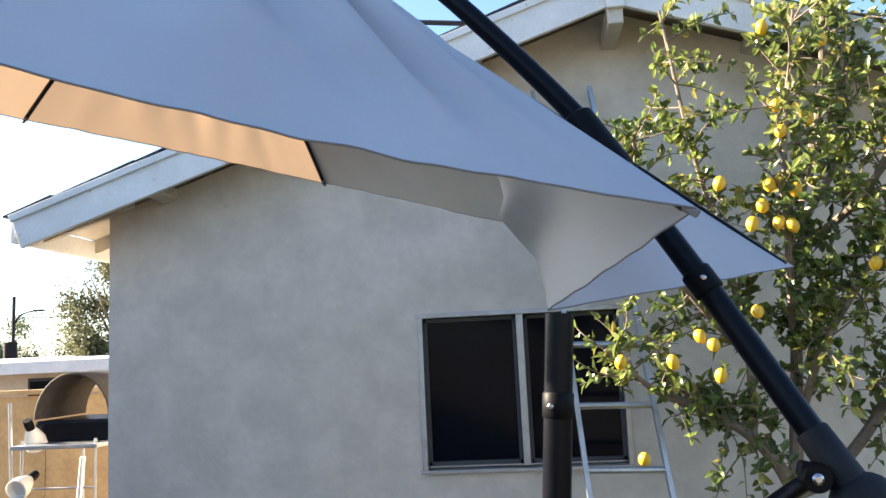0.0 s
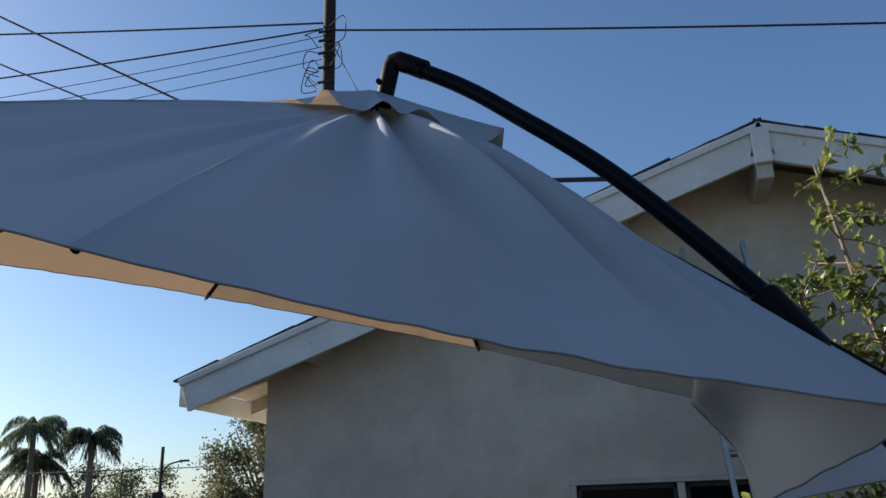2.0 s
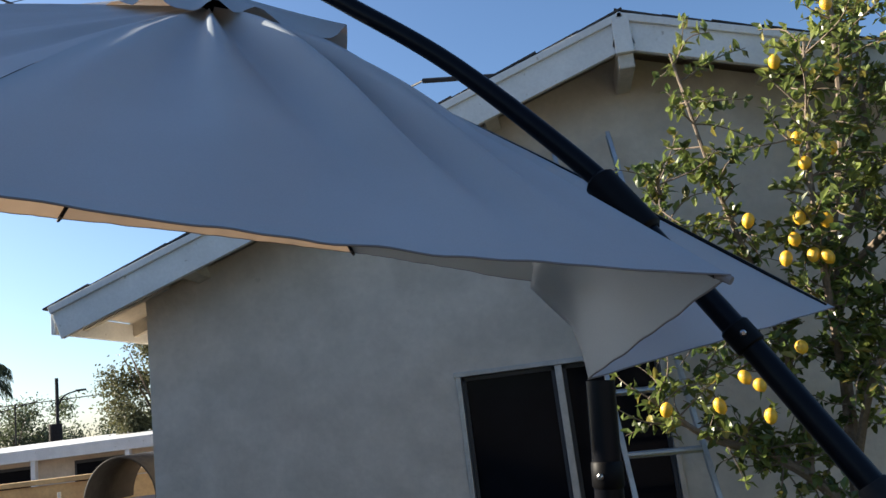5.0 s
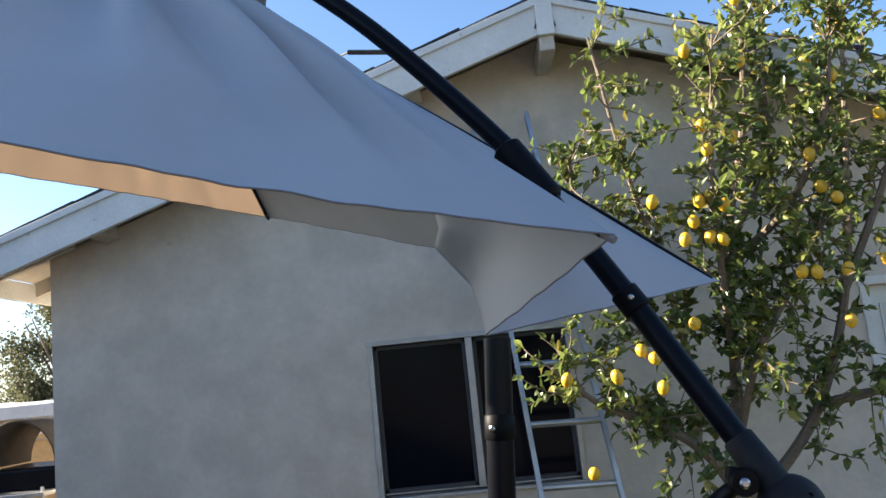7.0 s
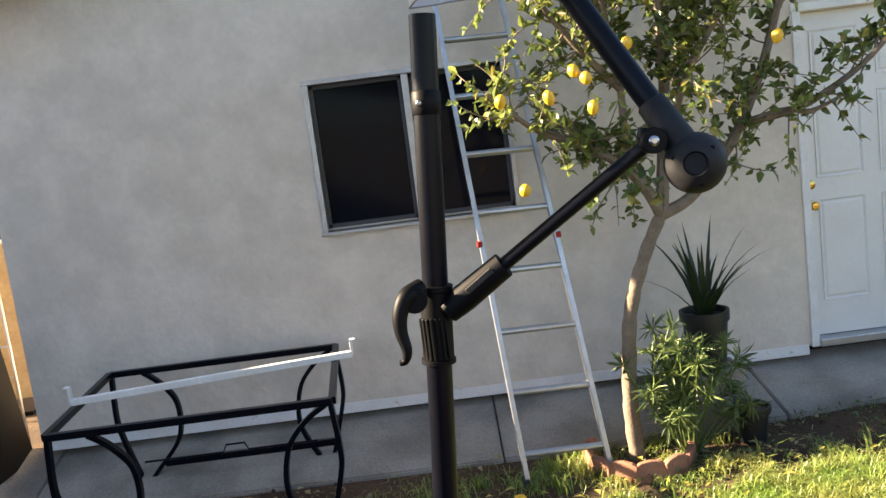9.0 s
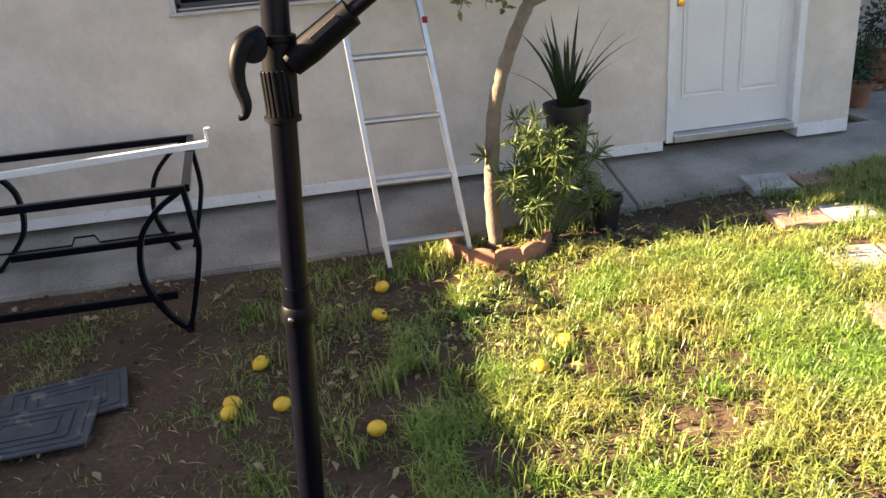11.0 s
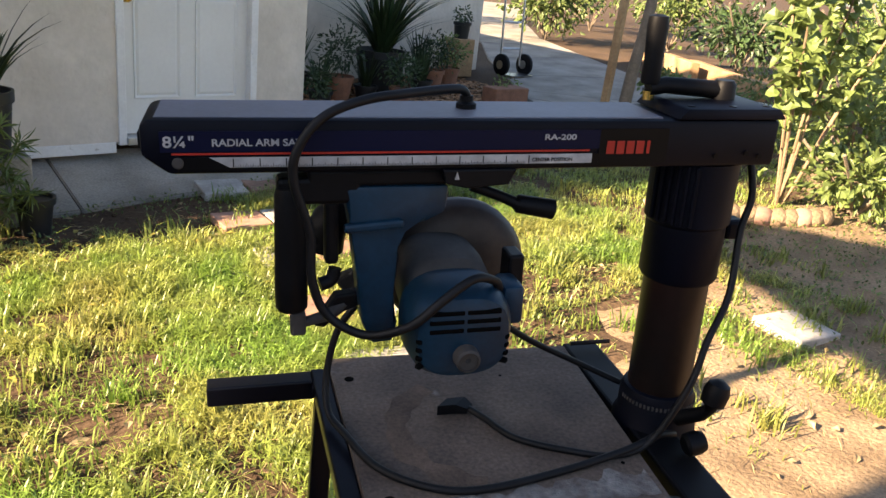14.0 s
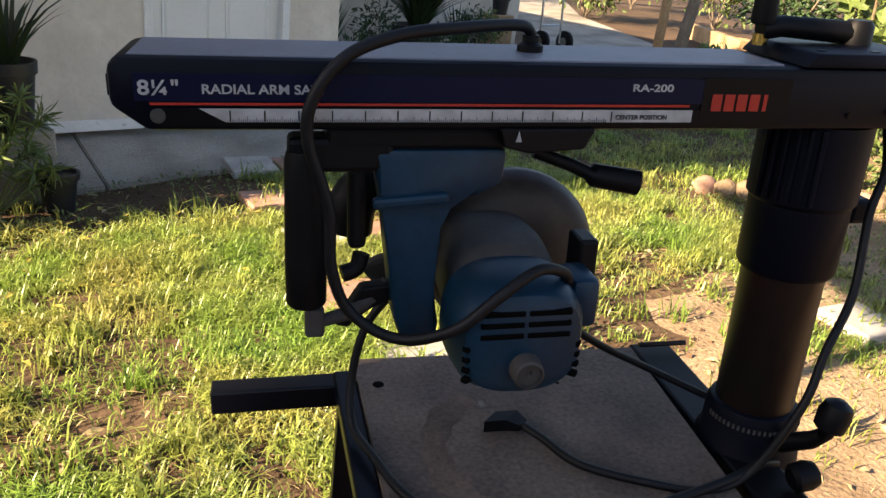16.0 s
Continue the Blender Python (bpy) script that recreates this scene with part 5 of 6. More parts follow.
for k in range(9):
    a = radians(150 + k * 30)
    if k == 8:
        continue
    rad = 0.29
    m = Matrix.Translation((1.62 + rad * math.cos(a), 4.42 + rad * math.sin(a) * 0.9, 0)) @ Matrix.Rotation(a + radians(90), 4, "Z") @ Matrix.Rotation(radians(rt.uniform(-8, 8)), 4, "X")
    bm = B()
    prism(bm, [(-0.078, -0.02), (0.078, -0.02), (0.078, 0.085), (0.05, 0.1), (0.0, 0.107), (-0.05, 0.1), (-0.078, 0.085)], 0.035, m, 0.006)
    ob = part("edging_piece", bm, TERRACOTTA, ring)
    ob.matrix_parent_inverse = RINV


def pot(bm, r0, r1, h, at):
    """A flared pot with a rim, at its base."""
    return lathe(bm, [(r0, 0), (r1 - 0.006, h * 0.82), (r1 + 0.006, h * 0.83), (r1 + 0.008, h), (r1 - 0.006, h), (r1 - 0.012, h * 0.9)], at, 22)


def spikes(base, n, length, width, spread, r):
    """Strap leaves that rise and arch from a base; verts and faces."""
    vs, fs = [], []
    for _ in range(n):
        a, lean = r.uniform(0, 6.28), r.uniform(0.1, spread)
        ln = length * r.uniform(0.55, 1.05)
        d = Vector((math.cos(a), math.sin(a), 0))
        side = Vector((-d.y, d.x, 0))
        k = len(vs)
        for j in range(6):
            t = j / 5
            p = Vector(base) + d * (0.03 + lean * ln * t * (0.5 + 0.6 * t)) + Vector((0, 0, ln * t * (1 - 0.35 * lean * t)))
            w = width * (1 - t) ** 0.7 * 0.5
            vs += [p - side * w + d * w * 0.4, p, p + side * w + d * w * 0.4]
        for j in range(5):
            b = k + 3 * j
            fs += [(b, b + 1, b + 4, b + 3), (b + 1, b + 2, b + 5, b + 4)]
    return vs, fs


def bushy(base, n, rx, rz, size, r, shell=0.35):
    out = []
    for _ in range(n):
        d = rand_dir(r)
        q = (shell + (1 - shell) * r.random()) * (0.75 + 0.35 * noise.noise(d * 2.1 + Vector(base)))
        p = Vector(base) + Vector((d.x * rx * q, d.y * rx * q, rz * (0.5 + 0.5 * d.z * q)))
        out.append((p, (d + rand_dir(r) * 0.8).normalized(), rand_dir(r, 1.2), size * r.uniform(0.6, 1.2), size * r.uniform(0.3, 0.55)))
    return out


# ---- plants by the tree ----
block = tagged(part("pedestal_block", box(B(), (0.3, 0.24, 0.38), (2.15, 4.72, 0.2), 0.01), CONCRETE), "rough tan concrete block under a pot", "block")
spk = thing("potted_aloe", "spiky dark green plant in a tall black pot", "plant", (2.12, 4.68, 0.39))
part("pot", pot(B(), 0.1, 0.13, 0.34, None), POT_BLACK, spk, "tall black nursery pot", True)
vs, fs = spikes((0, 0, 0.3), 26, 0.58, 0.04, 0.95, rt)
tagged(raw("leaves", vs, fs, GREEN_DARK, spk, "", True), kind="stuff")
fern = thing("feathery_shrub", "feathery light green shrub at the tree's foot", "shrub", (1.9, 4.42, 0.02))
stems, fl = B(), []
for k in range(40):
    a, rr_ = rt.uniform(0, 6.28), rt.uniform(0.03, 0.27)
    top = Vector((math.cos(a) * rr_ * 1.35, math.sin(a) * rr_ * 0.8, rt.uniform(0.2, 0.86 - 1.3 * rr_)))
    sp = spline([(math.cos(a) * 0.04, math.sin(a) * 0.04, 0), (top.x * 0.6, top.y * 0.6, top.z * 0.55), top], 5)
    tube(stems, sp, 0.004, 5)
    for q, count in ((sp[-1], 24), (sp[len(sp) // 2 + 2], 12)):
        for _ in range(count):
            dd = (rand_dir(rt, 0.25)).normalized()
            fl.append((q, dd, rand_dir(rt, 1.5), rt.uniform(0.06, 0.125), rt.uniform(0.01, 0.016)))
tagged(part("stem_cluster", stems, GREEN_FERN, fern), kind="stuff")
tagged(leaf_field("fronds", fl, GREEN_FERN, fern), kind="stuff")
sp_ = thing("small_pot", "small black nursery pot standing on the soil", "pot", (2.26, 4.45, rise(2.26)))
part("pot_body", pot(B(), 0.07, 0.095, 0.2, None), POT_BLACK, sp_, "", True)

# ---- stepping stones ----
for x, y, a, kinds in ((3.52, 4.62, -10, "sb"), (3.355, 4.035, -8, "bs"), (3.31, 3.465, -11, "sb"), (3.13, 2.855, -18, "bs"), (3.085, 2.305, -20, "sb"), (4.85, 1.55, -12, "s")):
    for k, c in enumerate(kinds):
        bm = B()
        m = Matrix.Rotation(radians(a), 4, "Z") @ Matrix.Translation((-0.145 + 0.29 * k, 0, 0))
        box(bm, (0.275, 0.275, 0.05), None, 0.008)
        st = tagged(part("stepping_stone" if c == "s" else "brick_paver", bm, SLATE if c == "s" else BRICK), "square pale stone paver sunk in the lawn" if c == "s" else "square red brick paver sunk in the lawn", "paver", "stepping stones")
        st.matrix_world = Matrix.Translation((x, y, rise(x) - 0.005 + rt.uniform(0, 0.008))) @ m @ Matrix.Rotation(radians(rt.uniform(-2, 2)), 4, "X")

# ---- ridged rubber mat ----
rub = thing("rubber_mat", "dusty grey ridged rubber mats on the soil", "mat", (-0.35, 3.3, 0.01))
for k, (x, y, w, h, a) in enumerate(((-0.12, 0.12, 0.5, 0.34, 12), (-0.2, -0.1, 0.5, 0.34, 4))):
    base = part("tread", box(B(), (w, h, 0.014), Matrix.Translation((x, y, 0.004 + 0.014 * k)) @ Matrix.Rotation(radians(a), 4, "Z"), 0.004), RUBBER_MAT, rub)
    for q in range(3):
        bm = B()
        ww, hh = w - 0.08 - 0.1 * q, h - 0.06 - 0.08 * q
        for sx in (-1, 1):
            box(bm, (0.014, hh, 0.008), (sx * ww / 2, 0, 0))
            box(bm, (ww, 0.014, 0.008), (0, sx * hh / 2, 0))
        bmesh.ops.transform(bm, matrix=Matrix.Translation((x, y, 0.0125 + 0.014 * k)) @ Matrix.Rotation(radians(a), 4, "Z"), verts=bm.verts)
        part("ridge", bm, RUBBER_MAT, base)

# ---- clothesline rope ----
rope = thing("clothesline", "thick grey cord strung between two steel posts", "clothesline", (4.3, 0.64, rise(4.3)))
KINV = Matrix.Translation((-4.3, -0.64, -rise(4.3)))
ra, rb = Vector((-3.2, 0.62, 2.391)), Vector((4.3, 0.64, 1.629))
pts = [ra.lerp(rb, i / 60) + Vector((0, 0, 0.002 * math.sin(i * 1.7))) for i in range(61)]
ob = part("cord", tube(B(), pts, 0.0044, 10), LINE_GREY, rope, "", True)
ob.matrix_parent_inverse = KINV
for p in (ra, rb):
    ob = part("post", tube(B(), [(p.x, p.y, -0.02), (p.x, p.y, p.z + 0.05)], 0.025, 12), GREY_PLASTIC, rope, "", True)
    ob.matrix_parent_inverse = KINV

# ---- paving beyond the corner ----
def R(x, y):
    return (x, y, rise(x) + 0.012)


for cs in ([R(4.62, 4.9), R(5.5, 4.98), R(5.3, 6.0), R(4.62, 6.3)], [R(5.52, 4.98), R(6.98, 4.76), R(7.2, 5.5), R(5.95, 5.58), R(5.32, 5.98)]):
    slab("pavement_path", cs, 0.1, "grey concrete garden path")
front_line = ((7.0, 4.78), (7.74, 5.0), (8.46, 5.12), (9.65, 6.1), (10.3, 7.5), (11.2, 9.3), (13.8, 12.2), (19, 17))
back_line = ((7.2, 5.5), (7.35, 5.9), (7.6, 6.2), (8.1, 7.0), (8.8, 8.0), (9.7, 9.1), (10.9, 10.8), (15, 19))
for (f0, b0_), (f1, b1_) in zip(zip(front_line, back_line), list(zip(front_line, back_line))[1:]):
    slab("pavement_drive", [R(*f0), R(*f1), R(*b1_), R(*b0_)], 0.1, "pale concrete drive curving away behind the house")
slab("pavement_strip", [R(4.62, 6.32), R(5.28, 6.02), R(5.1, 7.3), R(4.62, 7.3)], 0.1, "concrete strip beside the house")
bm = B()
box(bm, (3.6, 0.15, 3.0), (6.3, 7.55, 1.5))
tagged(part("wall_wing", bm, STUCCO), "pale stucco wall behind the potted plants", "wall", kind="structure")
# mulch
chips_v, chips_f = [], []
for _ in range(5200):
    x, y = rt.uniform(5.0, 7.35), rt.uniform(5.55, 7.35)
    if y < 6.05 - 0.8 * (x - 5.3) and x < 5.9 or (y < 5.62) or (x > 6.75 and y < 5.7 + 1.2 * (x - 6.75)):
        continue
    k = len(chips_v)
    a, s = rt.uniform(0, 6.28), rt.uniform(0.012, 0.036)
    c, sn = math.cos(a), math.sin(a)
    z = rise(x) + rt.uniform(0.005, 0.04)
    for dx, dy in ((-s, -s * 0.35), (s, -s * 0.35), (s, s * 0.35), (-s, s * 0.35)):
        chips_v.append((x + dx * c - dy * sn, y + dx * sn + dy * c, z + rt.uniform(-0.008, 0.012)))
    chips_f.append((k, k + 1, k + 2, k + 3))
tagged(raw("bark_mulch", chips_v, chips_f, MULCH), "loose red-brown bark mulch in the bed", "mulch", kind="stuff")


def potted(name, label, at, r0, r1, h, pot_m, plant):
    t_ = thing(name, label, "potted plant", at)
    part("pot", pot(B(), r0, r1, h, None), pot_m, t_, "", True)
    if plant[0] == "spike":
        vs, fs = spikes((0, 0, h * 0.85), plant[1], plant[2], plant[3], plant[4], rt)
        tagged(raw("leaves", vs, fs, plant[5], t_, "", True), kind="stuff")
    else:
        tagged(leaf_field("leaves", bushy((0, 0, h * 0.7), plant[1], plant[2], plant[3], plant[4], rt), plant[5], t_), kind="stuff")
    return t_


def G(x, y, dz=0.0):
    return (x, y, rise(x) + dz)


potted("potted_herb", "leafy plant in a small terracotta pot by the house corner", G(4.8, 5.85, 0.012), 0.07, 0.1, 0.18, TERRACOTTA, ("bush", 240, 0.17, 0.42, 0.05, GREEN_DARK))
potted("potted_shrub", "dark shrub in a terracotta pot beside the wall", G(5.45, 6.5), 0.09, 0.13, 0.25, TERRACOTTA, ("bush", 420, 0.28, 0.6, 0.055, GREEN_DARK))
potted("potted_yucca", "large spiky yucca in a black tub", G(6.1, 6.75), 0.2, 0.25, 0.42, POT_BLACK, ("spike", 130, 0.95, 0.055, 1.1, GREEN_DARK))
potted("potted_grass", "upright strap-leaved plant in a pot by the wall", G(5.25, 6.95), 0.1, 0.14, 0.22, POT_BLACK, ("spike", 40, 0.55, 0.03, 0.5, GREEN_DARK))
potted("potted_bush", "bushy green plant in a terracotta pot", G(6.65, 6.6), 0.1, 0.13, 0.22, TERRACOTTA, ("bush", 420, 0.3, 0.5, 0.05, GREEN_DARK))
for x, y, n, w, h in ((5.7, 6.42, 30, 0.4, 0.5), (5.15, 6.35, 34, 0.45, 0.4), (6.4, 6.45, 34, 0.42, 0.45), (6.75, 6.95, 40, 0.5, 0.5)):
    potted("potted_grass", "upright strap-leaved plant in a small pot", G(x, y), 0.08, 0.11, 0.16, POT_BLACK, ("spike", n, w, 0.03, h + 0.2, GREEN_DARK))
potted("potted_bush", "dense dark leafy plant in a terracotta pot", G(5.95, 6.2), 0.08, 0.11, 0.16, TERRACOTTA, ("bush", 420, 0.26, 0.42, 0.05, GREEN_DARK))
potted("potted_bush", "bushy green plant in a terracotta pot", G(7.0, 6.75), 0.1, 0.13, 0.2, TERRACOTTA, ("bush", 420, 0.3, 0.45, 0.05, GREEN_FERN))
trough = thing("terracotta_trough", "low terracotta trough planter with sparse leaves", "planter", G(6.98, 5.82))
part("trough_body", box(B(), (0.46, 0.2, 0.16), (0, 0, 0.08), 0.012), TERRACOTTA, trough)
tagged(leaf_field("leaves", bushy((0, 0, 0.13), 60, 0.18, 0.16, 0.04, rt), GREEN_FERN, trough), kind="stuff")
crate = tagged(part("wooden_crate", box(B(), (0.24, 0.24, 0.42), G(7.55, 7.2, 0.21), 0.01), WOOD), "weathered wooden crate by the wall", "crate")
potted("potted_plant", "small plant in a black pot on the crate", G(7.55, 7.2, 0.42), 0.08, 0.1, 0.18, POT_BLACK, ("bush", 120, 0.14, 0.25, 0.05, GREEN_DARK))
truck = thing("hand_truck", "old steel hand truck with two rubber wheels", "hand truck", G(8.15, 6.9, 0.012))
for sx in (-0.16, 0.16):
    wh = part("wheel", lathe(B(), [(0.03, -0.03), (0.1, -0.03), (0.125, -0.015), (0.125, 0.015), (0.1, 0.03), (0.03, 0.03)], Matrix.Translation((sx * 1.2, 0, 0.125)) @ Matrix.Rotation(radians(90), 4, "Y"), 22), RUBBER, truck, "black rubber tyre", True)
    part("hubcap", lathe(B(), [(0.05, -0.034), (0.05, 0.034)], Matrix.Translation((sx * 1.2, 0, 0.125)) @ Matrix.Rotation(radians(90), 4, "Y"), 14), STEEL, wh)
    part("upright", tube(B(), [(sx, 0.05, 0.1), (sx, 0.12, 1.15)], 0.013, 8), ALU, truck, "", True)
for z in (0.3, 0.6, 0.9):
    part("crossbar", tube(B(), [(-0.16, 0.06 + z * 0.06, z), (0.16, 0.06 + z * 0.06, z)], 0.01, 8), ALU, truck, "", True)
part("toe_plate", box(B(), (0.36, 0.2, 0.01), (0, -0.08, 0.02)), STEEL, truck)

# ring bed with a young staked tree
bed = thing("brick_tree_ring", "ring of pale red bricks round a young tree", "garden edging", G(7.05, 4.5))
for k in range(11):
    a = 2 * math.pi * k / 11
    part("brick", box(B(), (0.16, 0.09, 0.14), Matrix.Translation((0.29 * math.cos(a), 0.29 * math.sin(a), 0.05)) @ Matrix.Rotation(a + radians(90), 4, "Z"), 0.012), BRICK, bed)
stake = tagged(part("wooden_stake", box(B(), (0.06, 0.06, 2.3), Matrix.Translation(G(6.95, 4.55, 1.1)) @ Matrix.Rotation(radians(2), 4, "Y"), 0.006), WOOD), "square yellow-brown wooden stake beside a young tree", "stake")
yt = thing("young_tree", "young leaning tree with a bare grey trunk", "tree", G(7.12, 4.5))
part("trunk", tube(B(), spline([(0, 0, -0.02), (0.05, 0, 0.5), (0.14, 0, 1.1), (0.2, 0.05, 1.9), (0.22, 0.1, 2.6)], 5), [0.06 - 0.0013 * i for i in range(21)], 10), BARK, yt, "", True)
tagged(leaf_field("crown", bushy((0.22, 0.1, 2.1), 900, 0.9, 1.5, 0.08, rt), LEAF, yt), kind="stuff")
potted("potted_geranium", "leafy plant in a dark tub on the drive", G(7.78, 4.55, 0.012), 0.15, 0.19, 0.3, POT_BLACK, ("bush", 330, 0.28, 0.32, 0.065, GREEN_FERN))
potted("potted_shrub", "leafy shrub in a white plastic pot", G(8.35, 3.9), 0.14, 0.18, 0.26, WHITE_WOOD, ("bush", 330, 0.34, 0.5, 0.06, GREEN_FERN))

# fig at the lawn's edge: pale stems and broad leaves
fig = thing("fig_tree", "sprawling young fig with pale stems and broad leaves", "tree", G(6.45, 2.6))
fg = []
for k, (dx, dy, h) in enumerate(((-0.75, -0.2, 1.5), (-0.35, -0.25, 1.7), (0.1, 0.0, 2.0), (0.5, -0.3, 1.8), (0.25, 0.25, 1.5), (-0.15, 0.2, 1.9), (0.9, -0.1, 1.6))):
    sp = spline([(dx * 0.05, dy * 0.05, -0.02), (dx * 0.45, dy * 0.5, h * 0.4), (dx * 0.85, dy, h * 0.75), (dx, dy * 1.2, h)], 6)
    part("stem", tube(B(), sp, [0.012 - 0.0004 * i for i in range(len(sp))], 7), PALE_DIRT, fig, "pale smooth stem", True)
    for q in sp[6:]:
        for _ in range(8):
            fg.append((q + rand_dir(rt) * 0.05, rand_dir(rt, 0.1), rand_dir(rt, 1.5), rt.uniform(0.07, 0.14), rt.uniform(0.06, 0.11)))
tagged(leaf_field("leaves", fg, GREEN_FERN, fig), kind="stuff")
edge = thing("stone_edging", "row of rounded tan edging stones at the bed", "garden edging", G(6.0, 2.6))
for k in range(12):
    t = k / 11
    p = Vector((5.6 + 0.75 * t, 3.0 - 0.75 * t + 0.12 * math.sin(t * 3.1) * -1, 0))
    bm = B()
    bmesh.ops.create_icosphere(bm, subdivisions=2, radius=0.085)
    for v in bm.verts:
        v.co *= 1 + 0.22 * noise.noise(v.co * 9 + Vector((k, 0, 0)))
    bmesh.ops.scale(bm, vec=(1.1, 0.85, 0.8), verts=bm.verts)
    ob = part("stone", bm, PALE_DIRT if k % 3 else BRICK, edge, "", True)
    ob.matrix_parent_inverse = Matrix.Translation((-6.0, -2.6, -rise(6.0)))
    ob.location = (p.x, p.y, rise(p.x) + 0.035)
# shrubs and beds farther off
rs = random.Random(5)
for x, y, w, h, n, m in ((6.7, 2.2, 0.7, 0.55, 700, GREEN_FERN), (7.6, 2.6, 0.9, 0.9, 900, GREEN_FERN), (9.2, 2.8, 1.1, 1.5, 1200, GREEN_FERN), (11.3, 9.3, 1.1, 1.4, 1300, GREEN_FERN), (13.2, 8.2, 1.2, 1.8, 1300, GREEN_FERN), (12.0, 6.2, 1.0, 1.1, 1000, GREEN_DARK), (13.5, 4.5, 1.4, 2.4, 1500, GREEN_FERN), (10.8, 4.0, 1.0, 1.2, 1000, GREEN_FERN), (14.5, 11.0, 1.6, 2.6, 1600, GREEN_FERN), (17.5, 6.0, 2.2, 4.0, 1800, GREEN_DARK), (17.0, 13.5, 2.2, 4.0, 1800, GREEN_DARK), (12.5, 1.0, 1.6, 2.8, 1500, GREEN_DARK), (10.0, 12.5, 1.4, 2.4, 1300, GREEN_FERN)):
    b_ = thing("garden_shrub", "rounded leafy garden shrub in the sun" if m is GREEN_FERN else "dense dark green garden shrub", "shrub", G(x, y, -0.02))
    sb = B()
    for k in range(6):
        a = k * 1.05
        tube(sb, [(0, 0, 0), (math.cos(a) * w * 0.3, math.sin(a) * w * 0.3, h * 0.5), (math.cos(a) * w * 0.6, math.sin(a) * w * 0.6, h * 0.85)], 0.012, 5)
    part("stem_cluster", sb, BARK, b_)
    tagged(leaf_field("foliage", bushy((0, 0, 0), n, w, h, 0.09 if x < 9 else 0.13, rs, 0.2), m, b_), kind="stuff")
for k, (x, y) in enumerate(((10.3, 5.4), (10.8, 6.6))):
    tm = tagged(part("timber_edging", box(B(), (0.12, 2.0, 0.2), Matrix.Translation(G(x, y, 0.1)) @ Matrix.Rotation(radians(-35), 4, "Z"), 0.01), WOOD), "reddish timber edging of a raised bed", "timber")

# ---- the yard beyond the house, and the skyline ----
hedge = thing("plywood_fence", "plywood fence panels beyond the house, sunlight put into their colour", "fence", (-4.0, 7.4, 0))
for k in range(4):
    part("panel", box(B(), (1.19, 0.02, 1.85), (-1.6 + 1.2 * k, 0, 0.93), 0.003), FENCE_PLY, hedge)
for k in range(5):
    part("fence_post", box(B(), (0.09, 0.09, 1.9), (-2.2 + 1.2 * k, 0.06, 0.95), 0.004), FENCE_PLY, hedge)
part("top_rail", box(B(), (4.9, 0.1, 0.045), (0.2, 0.0, 1.89), 0.004), FENCE_PLY, hedge)

grill = thing("barbecue_smoker", "open-lidded grey barbecue smoker on a wire stand", "barbecue", (-2.75, 6.4, 0))
bm = B()
vs, fs = [], []
for i in range(17):
    a = math.pi * i / 16
    for x in (-0.34, 0.34):
        for r in (0.3, 0.285):
            vs.append((r * math.cos(a) * 1.0, x, 1.52 + r * math.sin(a)))
for i in range(16):
    b = 4 * i
    fs += [(b, b + 2, b + 6, b + 4), (b + 1, b + 5, b + 7, b + 3), (b, b + 4, b + 5, b + 1), (b + 2, b + 3, b + 7, b + 6)]
raw("lid", vs, fs, GREY_PLASTIC, grill, "curved grey lid", True)
part("firebox", box(B(), (0.6, 0.66, 0.14), (0, 0, 1.44), 0.02), BLACK_METAL, grill)
part("shelf", box(B(), (0.66, 0.3, 0.025), (0, -0.42, 1.36), 0.004), ALU, grill)
for sx in (-0.28, 0.28):
    for sy in (-0.5, 0.3):
        part("leg", tube(B(), [(sx, sy, 0), (sx, sy, 1.4)], 0.012, 8), ALU, grill, "", True)
for k in range(5):
    part("wire_shelf", tube(B(), [(-0.28, -0.5, 0.3 + 0.2 * k), (0.28, -0.5, 0.3 + 0.2 * k)], 0.007, 6), ALU, grill, "", True)
part("side_table", box(B(), (0.5, 0.4, 0.03), (0.1, -0.3, 0.25), 0.004), BLACK_METAL, grill)

grill.scale = (1, 1, 1.13)
flood = thing("floodlight_stand", "two white floodlights on a thin metal stand", "lamp", (-3.0, 6.0, 0))
part("stand", tube(B(), [(-0.12, 0, 0), (-0.2, 0, 1.85)], 0.014, 8), ALU, flood, "", True)
for z, a in ((1.66, 35), (1.3, -70)):
    h_ = part("lamp_head", lathe(B(), [(0.03, 0), (0.05, 0.03), (0.075, 0.1), (0.08, 0.16), (0.072, 0.165), (0.06, 0.12)], Matrix.Translation((-0.02, -0.02, z)) @ Matrix.Rotation(radians(180 + a), 4, "X"), 20), WHITE_DOOR, flood, "white bell-shaped lamp", True)
    part("lamp_neck", lathe(B(), [(0.03, -0.08), (0.034, -0.04), (0.03, 0.01)], Matrix.Translation((-0.02, -0.02, z)) @ Matrix.Rotation(radians(180 + a), 4, "X"), 14), BLACK_PLASTIC, h_, "", True)
plank = tagged(part("leaning_plank", box(B(), (0.04, 0.6, 1.1), Matrix.Translation((-2.22, 5.06, 0.68)) @ Matrix.Rotation(radians(-6), 4, "Y"), 0.004), BLACKENED), "broad dark board leaning by the house corner", "plank")
pipe = tagged(part("white_pipe", tube(B(), [(-2.42, 5.45, 0.19), (-2.33, 5.5, 1.5)], 0.018, 10), WHITE_WOOD, None, "", True), "thin white plastic pipe standing by the corner", "pipe")
carton = tagged(part("cardboard_box", box(B(), (0.4, 0.35, 0.5), (-2.75, 5.75, 0.45), 0.006), WOOD), "brown cardboard box beside the house", "box")

